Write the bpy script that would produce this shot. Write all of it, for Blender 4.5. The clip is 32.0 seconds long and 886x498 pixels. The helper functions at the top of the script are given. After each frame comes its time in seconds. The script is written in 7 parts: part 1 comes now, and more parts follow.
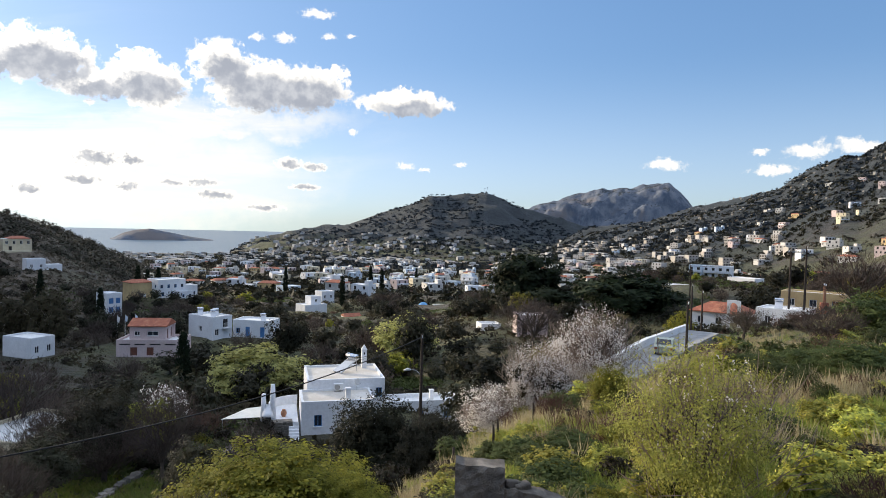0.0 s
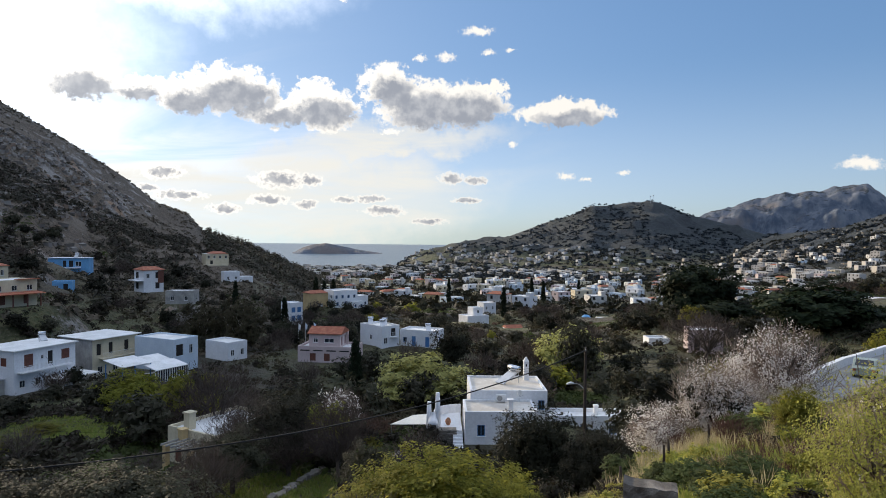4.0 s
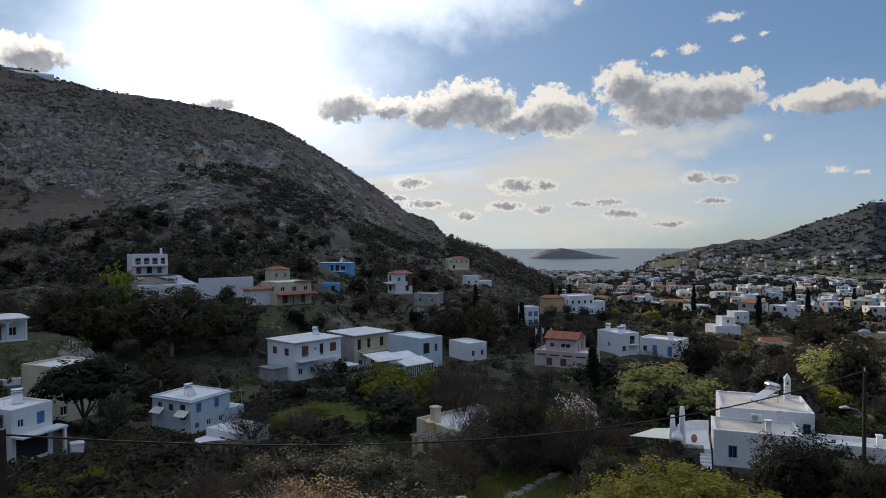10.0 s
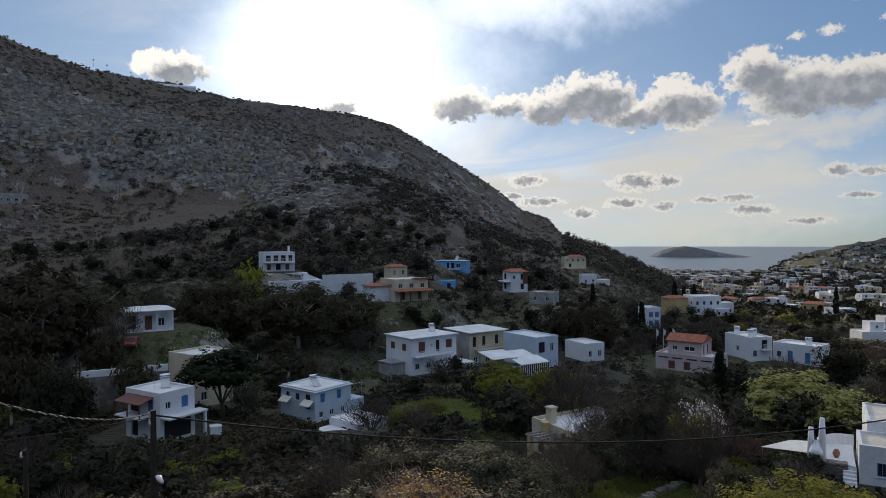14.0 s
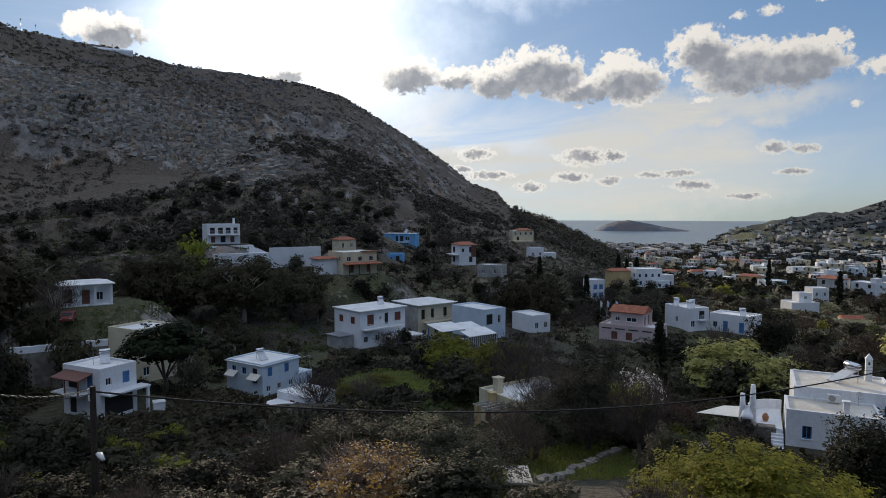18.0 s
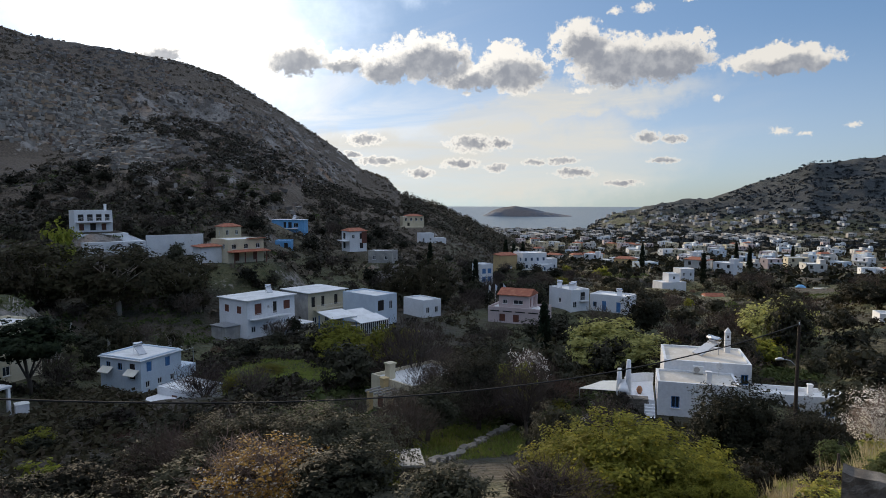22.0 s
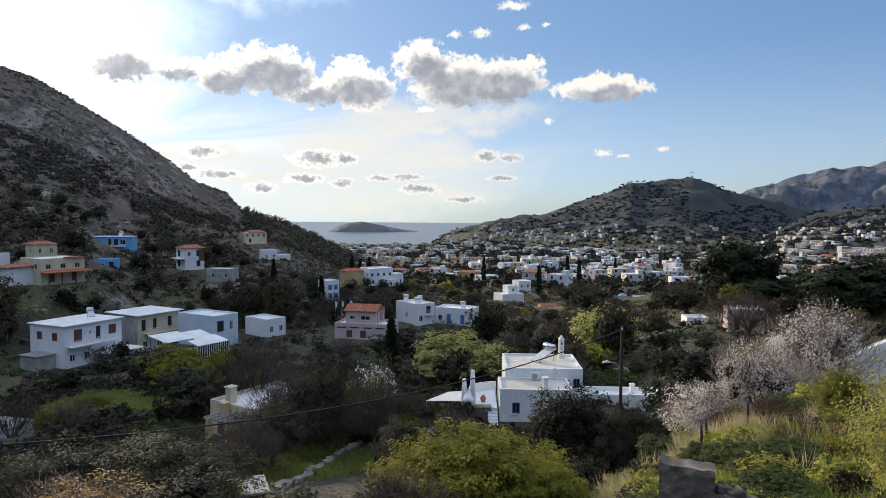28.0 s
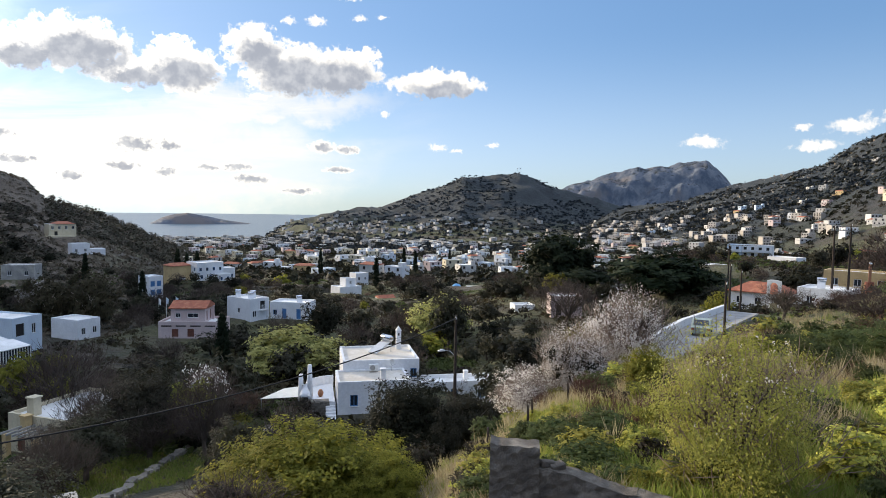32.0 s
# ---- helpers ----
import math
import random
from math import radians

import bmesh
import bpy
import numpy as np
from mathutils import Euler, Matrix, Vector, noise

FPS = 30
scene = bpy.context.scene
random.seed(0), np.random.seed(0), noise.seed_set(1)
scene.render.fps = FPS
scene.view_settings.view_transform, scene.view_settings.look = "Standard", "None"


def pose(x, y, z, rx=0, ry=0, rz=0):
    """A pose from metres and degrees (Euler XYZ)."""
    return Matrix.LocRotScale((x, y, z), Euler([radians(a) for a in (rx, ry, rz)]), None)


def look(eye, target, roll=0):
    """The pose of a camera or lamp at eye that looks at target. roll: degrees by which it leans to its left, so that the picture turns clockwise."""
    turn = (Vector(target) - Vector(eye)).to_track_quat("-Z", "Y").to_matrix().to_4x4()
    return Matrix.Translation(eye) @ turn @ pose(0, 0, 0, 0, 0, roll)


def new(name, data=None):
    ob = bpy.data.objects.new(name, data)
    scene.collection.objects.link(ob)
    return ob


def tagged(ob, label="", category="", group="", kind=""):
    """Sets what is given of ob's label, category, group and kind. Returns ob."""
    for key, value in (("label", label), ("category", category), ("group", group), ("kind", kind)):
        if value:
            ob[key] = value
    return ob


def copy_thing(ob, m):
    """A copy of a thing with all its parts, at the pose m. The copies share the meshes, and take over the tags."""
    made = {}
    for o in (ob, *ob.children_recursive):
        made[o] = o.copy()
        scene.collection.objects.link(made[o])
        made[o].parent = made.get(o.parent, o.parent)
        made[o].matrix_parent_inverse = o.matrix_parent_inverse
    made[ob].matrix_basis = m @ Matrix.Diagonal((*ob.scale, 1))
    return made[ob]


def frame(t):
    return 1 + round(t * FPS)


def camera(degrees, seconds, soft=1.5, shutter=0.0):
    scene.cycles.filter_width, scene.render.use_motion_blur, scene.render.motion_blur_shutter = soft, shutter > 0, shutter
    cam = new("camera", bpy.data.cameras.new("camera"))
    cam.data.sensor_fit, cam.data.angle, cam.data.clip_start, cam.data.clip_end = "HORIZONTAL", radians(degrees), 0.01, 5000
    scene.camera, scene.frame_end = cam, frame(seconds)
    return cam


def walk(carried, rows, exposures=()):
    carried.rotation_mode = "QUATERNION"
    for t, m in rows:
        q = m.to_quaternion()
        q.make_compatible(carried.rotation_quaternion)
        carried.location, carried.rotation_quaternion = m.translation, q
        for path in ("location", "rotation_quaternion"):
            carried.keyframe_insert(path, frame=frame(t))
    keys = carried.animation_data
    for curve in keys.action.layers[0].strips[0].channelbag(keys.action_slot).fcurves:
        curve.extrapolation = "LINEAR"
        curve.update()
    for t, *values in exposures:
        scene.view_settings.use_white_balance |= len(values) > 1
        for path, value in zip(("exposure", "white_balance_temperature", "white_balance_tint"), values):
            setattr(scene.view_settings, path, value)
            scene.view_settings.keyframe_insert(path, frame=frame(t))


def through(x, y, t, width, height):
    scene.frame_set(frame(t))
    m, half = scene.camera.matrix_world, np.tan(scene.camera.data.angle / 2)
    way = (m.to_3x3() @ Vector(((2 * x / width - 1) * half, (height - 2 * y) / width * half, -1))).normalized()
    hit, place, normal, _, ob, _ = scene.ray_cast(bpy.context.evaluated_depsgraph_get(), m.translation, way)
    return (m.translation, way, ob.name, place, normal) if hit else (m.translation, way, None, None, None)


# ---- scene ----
EYE_Z, ARM = 80.0, 0.06
cam = camera(68.08, 32.0, soft=0.9)
# seconds, yaw, pitch, roll: the camera is turned in the hand, almost on the spot
ROWS = [
    (0, -0.00, -2.04, -1.51),
    (0.5, 1.63, -1.93, -1.45),
    (1, 3.19, -1.86, -1.23),
    (1.5, 4.96, -1.79, -0.94),
    (2, 6.90, -1.59, -0.79),
    (2.5, 9.02, -1.41, -0.69),
    (3, 10.83, -1.29, -0.65),
    (3.5, 12.31, -1.30, -0.60),
    (5.5, 19.48, -1.02, -0.47),
    (6, 21.13, -0.98, -0.47),
    (6.5, 22.71, -0.96, -0.47),
    (7, 24.30, -0.98, -0.44),
    (7.5, 25.97, -1.04, -0.33),
    (8, 27.70, -1.04, -0.32),
    (8.5, 29.37, -1.01, -0.24),
    (9, 31.06, -0.96, -0.15),
    (9.5, 32.73, -0.94, 0.00),
    (10, 34.33, -0.92, 0.17),
    (10.5, 35.78, -0.95, 0.34),
    (11, 37.06, -0.99, 0.42),
    (11.5, 38.23, -1.07, 0.41),
    (12, 39.35, -1.14, 0.43),
    (12.5, 40.56, -1.25, 0.39),
    (13, 41.87, -1.25, 0.44),
    (13.5, 43.22, -1.11, 0.39),
    (14, 44.35, -1.05, 0.29),
    (14.5, 45.11, -1.12, 0.20),
    (16.5, 44.20, -2.10, 0.06),
    (17, 42.90, -2.55, 0.08),
    (17.5, 41.40, -3.02, 0.04),
    (18, 39.91, -3.42, -0.06),
    (18.5, 38.47, -3.75, -0.19),
    (19, 37.12, -3.88, -0.28),
    (19.5, 36.16, -3.87, -0.28),
    (20, 35.38, -3.85, -0.18),
    (20.5, 34.49, -3.93, -0.17),
    (21, 33.30, -4.18, -0.15),
    (21.5, 31.93, -4.44, -0.17),
    (22, 30.38, -4.63, -0.16),
    (22.5, 28.96, -4.62, -0.12),
    (23, 27.77, -4.52, -0.18),
    (23.5, 26.77, -4.37, -0.21),
    (24, 25.99, -4.21, -0.26),
    (24.5, 25.36, -4.10, -0.30),
    (25, 24.82, -4.00, -0.34),
    (25.5, 24.11, -3.96, -0.36),
    (27.5, 18.63, -3.30, -0.41),
    (28, 17.00, -3.21, -0.37),
    (28.5, 15.26, -3.21, -0.51),
    (29, 13.42, -3.30, -0.67),
    (29.5, 11.62, -3.38, -0.85),
    (30, 9.85, -3.50, -0.88),
    (30.5, 9.34, -3.01, -0.90),
    (31, 6.26, -3.64, -0.95),
    (31.5, 4.49, -3.65, -0.97),
    (32, 2.86, -3.72, -0.89),
]
EXPOSURE = [(0, 0.80), (3.5, 0.60), (6, 0.24), (10, 0.03), (14.5, 0.0), (20, 0.15), (25, 0.38), (29, 0.62), (32, 0.80)]
walk(cam, [(t, pose(-ARM * math.sin(radians(yaw)), ARM * math.cos(radians(yaw)), EYE_Z, 90 + pitch, roll, yaw)) for t, yaw, pitch, roll in ROWS], EXPOSURE)

# ---- world: evening sky with broken cloud, the sun low behind thin cloud over the ridge ----
SUN_AZ, SUN_EL = 54.5, 12.8
world = bpy.data.worlds.new("evening_sky")
scene.world = world
world.use_nodes = True
wt = world.node_tree
wt.nodes.clear()


class Nodes:
    """Short hand for building a node tree."""

    def __init__(self, tree):
        self.t = tree

    def put(self, kind, inputs=(), **props):
        n = self.t.nodes.new(kind)
        for k, v in props.items():
            setattr(n, k, v)
        for k, v in (inputs.items() if isinstance(inputs, dict) else enumerate(inputs)):
            if v is None:
                continue
            if isinstance(v, bpy.types.NodeSocket):
                self.t.links.new(v, n.inputs[k])
            else:
                n.inputs[k].default_value = v
        return n

    def math(self, op, *a, clamp=False):
        return self.put("ShaderNodeMath", a, operation=op, use_clamp=clamp).outputs[0]

    def vec(self, op, *a):
        n = self.put("ShaderNodeVectorMath", a, operation=op)
        return n.outputs["Value"] if op in ("DOT_PRODUCT", "LENGTH") else n.outputs[0]

    def noise(self, v, scale, detail=4, rough=0.55, distortion=0.0):
        return self.put("ShaderNodeTexNoise", {"Vector": v, "Scale": scale, "Detail": detail, "Roughness": rough, "Distortion": distortion}).outputs[0]

    def step(self, v, a, b, lo=0.0, hi=1.0):
        return self.put("ShaderNodeMapRange", (v, a, b, lo, hi), interpolation_type="SMOOTHSTEP").outputs[0]

    def mix(self, f, a, b):
        n = self.put("ShaderNodeMix", data_type="RGBA")
        for s, v in ((n.inputs[0], f), (n.inputs[6], a), (n.inputs[7], b)):
            if isinstance(v, bpy.types.NodeSocket):
                self.t.links.new(v, s)
            else:
                s.default_value = v if not isinstance(v, tuple) else (*v, 1.0)[:4]
        return n.outputs[2]


w = Nodes(wt)
direction = w.put("ShaderNodeTexCoord").outputs["Generated"]
sep = w.put("ShaderNodeSeparateXYZ", (direction,)).outputs
bearing = w.math("DEGREES", w.math("ARCTAN2", w.math("MULTIPLY", sep[0], -1.0), sep[1]))
height = w.math("DEGREES", w.math("ARCSINE", sep[2]))
plane = w.put("ShaderNodeCombineXYZ", (bearing, height, 0.0)).outputs[0]
sky = w.put("ShaderNodeTexSky", sky_type="NISHITA", sun_disc=False, sun_elevation=radians(SUN_EL), sun_rotation=radians(-SUN_AZ), altitude=80,
            air_density=1.0, dust_density=1.2, ozone_density=2.0).outputs[0]
sun_way = (-math.sin(radians(SUN_AZ)) * math.cos(radians(SUN_EL)), math.cos(radians(SUN_AZ)) * math.cos(radians(SUN_EL)), math.sin(radians(SUN_EL)))
near_sun = w.math("MAXIMUM", w.vec("DOT_PRODUCT", direction, sun_way), 0.0)
# billowing edges: shift the plane by three scales of noise
def puffs(scale, amount, offset):
    n = w.put("ShaderNodeTexNoise", {"Vector": w.vec("ADD", plane, offset), "Scale": scale, "Detail": 6, "Roughness": 0.62}).outputs[1]
    return w.vec("MULTIPLY", w.vec("SUBTRACT", n, (0.5, 0.5, 0.5)), (amount, amount * 0.7, 0))
billow = w.vec("ADD", w.vec("ADD", plane, puffs(0.5, 2.2, (0, 0, 0))), puffs(1.9, 1.1, (7, 3, 0)))
fine_billow = w.vec("ADD", w.vec("ADD", plane, puffs(1.1, 1.0, (2, 5, 0))), puffs(3.4, 0.5, (7, 3, 0)))
# cumulus, bearing, height, half width, half height in degrees: the long bank, the flock low over the sea, high wisps, those over the northern ridge
BANK = [
    (43.1, 11.5, 3.10, 1.50), (39.0, 11.2, 1.93, 1.00), (35.3, 10.9, 2.84, 1.39), (31.8, 11.6, 3.96, 1.96),
    (28.3, 10.1, 2.94, 1.04), (24.6, 10.7, 3.54, 1.51), (25.1, 12.1, 1.47, 0.94), (24.1, 9.6, 2.21, 0.95),
    (18.7, 12.6, 2.63, 1.76), (15.8, 11.1, 4.42, 1.96), (12.0, 11.1, 3.56, 1.85), (9.5, 12.5, 1.19, 0.63),
    (3.6, 10.3, 4.22, 0.98), (4.2, 11.0, 1.73, 0.71), (53.5, 11.3, 1.87, 0.99), (66.6, 13.5, 3.00, 1.26),
    (67.8, 13.9, 1.59, 0.91),
]
FLOCK = [
    (37.1, 4.8, 1.87, 0.57), (27.9, 4.5, 2.65, 0.83), (25.4, 4.5, 1.18, 0.59), (32.4, 2.0, 1.55, 0.49),
    (28.9, 2.8, 1.96, 0.54), (25.7, 2.4, 1.28, 0.49), (19.1, 2.0, 2.05, 0.49), (20.2, 3.0, 1.57, 0.39),
    (13.3, 4.9, 1.23, 0.58), (11.2, 4.7, 1.22, 0.43), (15.2, 1.1, 1.73, 0.34), (38.1, 3.5, 0.93, 0.38),
    (35.8, 3.0, 2.37, 0.43), (22.5, 2.9, 1.28, 0.34), (11.9, 3.0, 1.41, 0.29),
]
WISPS = [
    (11.1, 17.1, 1.86, 0.52), (13.9, 15.0, 1.14, 0.49), (16.1, 14.9, 0.82, 0.36), (22.7, 19.4, 0.78, 0.35),
    (8.3, 15.6, 0.68, 0.26), (10.2, 15.4, 0.92, 0.31), (8.0, 7.8, 0.64, 0.46), (18.7, 8.8, 1.27, 0.43),
    (28.3, 8.7, 0.64, 0.33), (3.3, 5.1, 1.16, 0.41), (1.8, 4.8, 0.63, 0.32), (-1.4, 5.3, 0.80, 0.31),
]
NORTHERN = [
    (-18.6, 5.5, 2.03, 0.60), (-25.5, 6.5, 0.96, 0.39), (-28.8, 6.4, 2.11, 0.85), (-32.1, 6.7, 1.97, 0.74),
    (-26.3, 5.0, 1.98, 0.57),
]


def cumulus(at, clouds):
    """How deep in cloud a direction lies: the union of ragged ellipses."""
    u = None
    for a, e, ra, re in clouds:
        ra, re = ra * 1.3, re * 1.35
        ell = w.vec("MULTIPLY_ADD", at, (1 / ra, 1 / re, 0), (-a / ra, -e / re, 0))
        ball = w.put("ShaderNodeTexGradient", (ell,), gradient_type="SPHERICAL").outputs[1]
        u = ball if u is None else w.math("MAXIMUM", u, ball)
    return u


lumps = w.math("MULTIPLY", w.math("SUBTRACT", w.noise(w.vec("ADD", plane, (3, 9, 1)), 1.1, 9, 0.66), 0.5), 1.3)
small_lumps = w.math("MULTIPLY", w.math("SUBTRACT", w.noise(w.vec("ADD", plane, (1, 4, 3)), 2.6, 8, 0.66), 0.5), 1.5)


def eaten(body, by):
    """A cloud body with its edge bitten and heaped by noise."""
    return w.math("ADD", body, w.math("MULTIPLY", by, w.step(body, 0.0, 0.2)))


flock = w.math("MULTIPLY", eaten(cumulus(fine_billow, FLOCK), w.math("MULTIPLY", small_lumps, 0.9)), 0.70)
union = w.math("MAXIMUM", eaten(cumulus(billow, BANK), lumps), w.math("MAXIMUM", flock, w.math("MULTIPLY", eaten(cumulus(billow, NORTHERN), lumps), 0.5)))
union = w.math("MAXIMUM", union, w.math("MULTIPLY", eaten(cumulus(fine_billow, WISPS), small_lumps), 0.46))
sunward = eaten(cumulus(w.vec("ADD", billow, (0.5, 0.62, 0.0)), [c for c in BANK if c[3] > 0.95]), w.math("MULTIPLY", lumps, 0.45))
sunward = w.math("MAXIMUM", sunward, w.math("MULTIPLY", flock, 1.1))
cover = w.math("MULTIPLY", w.step(union, 0.14, 0.38), 0.94)
thick = w.step(sunward, 0.24, 0.62)
top_light = w.step(w.noise(w.vec("ADD", plane, (0, -0.6, 2)), 0.9, 6), 0.35, 0.7)
# thin high streaks
streak_v = w.vec("MULTIPLY", w.vec("ADD", plane, (0, 0, 4)), (0.035, 0.16, 1))
tilt = w.vec("ADD", streak_v, w.put("ShaderNodeCombineXYZ", (0.0, w.math("MULTIPLY", bearing, 0.012), 0.0)).outputs[0])
streak = w.step(w.noise(tilt, 1.6, 6, 0.6, 0.6), 0.44, 0.70)
high = w.math("MULTIPLY", w.step(height, 18.0, 45.0), 0.85)
low = w.math("MULTIPLY", w.step(height, 14.0, 5.0), w.step(bearing, -4.0, 22.0))
veil_sun = w.math("POWER", near_sun, 26.0)
streak = w.math("MULTIPLY", streak, w.math("ADD", high, w.math("ADD", w.math("MULTIPLY", low, 0.6), w.math("MULTIPLY", veil_sun, 0.9))), clamp=True)
torn = w.vec("ADD", plane, w.vec("ADD", puffs(0.12, 11.0, (3, 8, 0)), puffs(0.5, 3.0, (9, 2, 0))))


def veil(a, e, ra, re, lean=0.0):
    """A soft-edged sheet of thin cloud; lean tips it, in degrees of height for each degree of bearing."""
    off = w.vec("SUBTRACT", torn, (a, e, 0))
    if lean:
        parts = w.put("ShaderNodeSeparateXYZ", (off,)).outputs
        off = w.put("ShaderNodeCombineXYZ", (parts[0], w.math("ADD", parts[1], w.math("MULTIPLY", parts[0], lean)), 0.0)).outputs[0]
    return w.put("ShaderNodeTexGradient", (w.vec("MULTIPLY", off, (1 / ra, 1 / re, 0)),), gradient_type="SPHERICAL").outputs[1]


sun_veil = w.step(w.math("MAXIMUM", veil(51.5, 15.0, 18.0, 11.5), w.math("MULTIPLY", veil(37.0, 19.6, 19.0, 4.6, 0.10), 0.85)), 0.0, 0.85)
sea_veil = w.math("MULTIPLY", w.step(w.math("MAXIMUM", veil(30.0, 2.5, 26.0, 5.0, 0.04), w.math("MULTIPLY", veil(22.0, 7.4, 18.0, 1.8, 0.14), 0.8)), 0.02, 0.5), 0.9)
ragged = w.math("ADD", 0.35, w.math("MULTIPLY", w.noise(w.vec("MULTIPLY", plane, (0.09, 0.22, 1)), 1.4, 6, 0.6, 0.8), 1.3))
glow = w.math("ADD", w.math("MULTIPLY", w.math("MULTIPLY", w.math("POWER", near_sun, 130.0), ragged), 0.9), w.math("ADD", w.math("MULTIPLY", sun_veil, 0.9), w.math("MULTIPLY", w.math("POWER", near_sun, 9.0), 0.08)))
base = w.vec("SCALE", sky, None)
base.node.inputs["Scale"].default_value = 0.17
soft = w.vec("ADD", w.vec("MULTIPLY", base, (2.1, 1.8, 1.5)), (1.0, 1.0, 1.0))
tint = w.vec("MULTIPLY", w.vec("DIVIDE", base, soft), (0.92, 1.23, 1.66))
haze_col = w.vec("SCALE", (1.0, 0.95, 0.86), None)
wt.links.new(w.math("MULTIPLY", w.step(height, 15.0, 0.0), w.math("ADD", w.math("MULTIPLY", w.math("POWER", near_sun, 4.0), 0.15), 0.16)), haze_col.node.inputs["Scale"])
glow_col = w.vec("SCALE", (1.0, 0.95, 0.86), None)
wt.links.new(glow, glow_col.node.inputs["Scale"])
air = w.vec("ADD", w.vec("ADD", tint, haze_col), glow_col)
bright = w.math("ADD", 0.92, w.math("MULTIPLY", w.math("POWER", near_sun, 8.0), 0.6))
cirrus = w.vec("SCALE", (0.84, 0.81, 0.76), None)
wt.links.new(bright, cirrus.node.inputs["Scale"])
air = w.mix(w.math("MULTIPLY", streak, 0.72), air, cirrus)
combed = w.math("ADD", 0.55, w.math("MULTIPLY", w.step(w.noise(w.vec("MULTIPLY", plane, (0.05, 0.34, 1)), 1.5, 6, 0.6, 0.5), 0.36, 0.66), 0.45))
air = w.mix(w.math("MULTIPLY", sea_veil, combed), air, (0.79, 0.765, 0.695))
# a bright veil added overhead, above the view, to lift the ambient light
ambient_lift = w.math("MULTIPLY", w.step(height, 21.0, 48.0), 0.85)
air = w.mix(ambient_lift, air, (0.76, 0.86, 1.05))
lit = w.vec("SCALE", (0.97, 0.92, 0.84), None)
wt.links.new(bright, lit.node.inputs["Scale"])
shade = w.mix(top_light, (0.24, 0.26, 0.31), (0.44, 0.45, 0.48))
cloud = w.mix(w.math("MULTIPLY", thick, 0.9), lit, shade)
final = w.mix(cover, air, cloud)
bg = w.put("ShaderNodeBackground", {"Color": final, "Strength": 0.8})
w.put("ShaderNodeOutputWorld", (bg.outputs[0],))

sun = new("sun", bpy.data.lights.new("sun", "SUN"))
sun.data.energy, sun.data.angle, sun.data.color = 3.9, radians(1.5), (1.0, 0.84, 0.62)
sun.matrix_world = look((0, 0, 300), tuple(Vector((0, 0, 300)) - Vector(sun_way)))

# ---- the lie of the land: eye at the origin, sea level 0, eye height 80 ----
EYE = 80.0


def lattice(ix, iy, seed):
    n = (ix.astype(np.int64) * 374761393 + iy.astype(np.int64) * 668265263 + seed * 1442695041) & 0x7FFFFFFF
    n = ((n ^ (n >> 13)) * 1274126177) & 0x7FFFFFFF
    return ((n ^ (n >> 16)) & 0xFFFF) / 65535.0


def vnoise(x, y, seed=0):
    ix, iy = np.floor(x), np.floor(y)
    u, v = x - ix, y - iy
    u, v = u * u * (3 - 2 * u), v * v * (3 - 2 * v)
    a, b = lattice(ix, iy, seed), lattice(ix + 1, iy, seed)
    c, d = lattice(ix, iy + 1, seed), lattice(ix + 1, iy + 1, seed)
    return (a * (1 - u) + b * u) * (1 - v) + (c * (1 - u) + d * u) * v - 0.5


def fbm(x, y, seed=0, octaves=4):
    s, amp = 0, 1.0
    for k in range(octaves):
        s = s + amp * vnoise(x * 2 ** k + 17.3 * k, y * 2 ** k - 9.1 * k, seed + k)
        amp *= 0.5
    return s


def ramp(a, b, v):
    u = np.clip((v - a) / (b - a), 0, 1)
    return u * u * (3 - 2 * u)


VALLEY_R = [0, 5, 15, 40, 60, 100, 135, 200, 250, 400, 800, 1400, 1700, 3000]
VALLEY_Z = [78.3, 76.5, 72.0, 63.5, 60.4, 56.2, 55.6, 51.5, 49.5, 41.5, 25, 6, -1.5, -12]
# skyline of each upland: bearing (left of north), slope angle of its crest, distance of crest and foot
LEFT_A = [18, 24, 28, 31, 34, 35.3, 37.5, 40.4, 44.3, 48.2, 51.6, 55, 62, 66, 71.7, 74.3, 79, 90, 130]
LEFT_E = [-9, -4.2, -2.2, -.9, .1, 1.6, 2.2, 4.3, 7, 9.3, 10.3, 10.8, 11.3, 12.2, 12.7, 13.3, 14.6, 16, 17]
MID_A = [-18, -12.1, -10.1, -6.9, -5.2, -3.7, -1.8, -.4, 1.2, 2.5, 4.1, 6.5, 8.4, 11.3, 14.7, 16, 17.7, 20]
MID_E = [-.4, .3, .9, 1.8, 2.5, 2.95, 2.85, 2.7, 2.7, 2, 1.4, .6, 0, -.3, -1.1, -1.6, -2.5, -5]
RIGHT_A = [-90, -60, -45, -33.8, -32.5, -31.1, -29.3, -27.8, -27.1, -23.9, -20.5, -17.5, -12.9, -9, -4]
RIGHT_E = [10, 9, 8.5, 6.7, 5.8, 5.9, 5.2, 4.2, 3.5, 2.8, 2, .9, .1, -1.5, -7]
CLIFF = ((54.0, 3.8), (79.0, 10.0))   # the cliff belt: bearing and slope angle of its middle
PADS = []          # levelled plots: x, y, z, radius


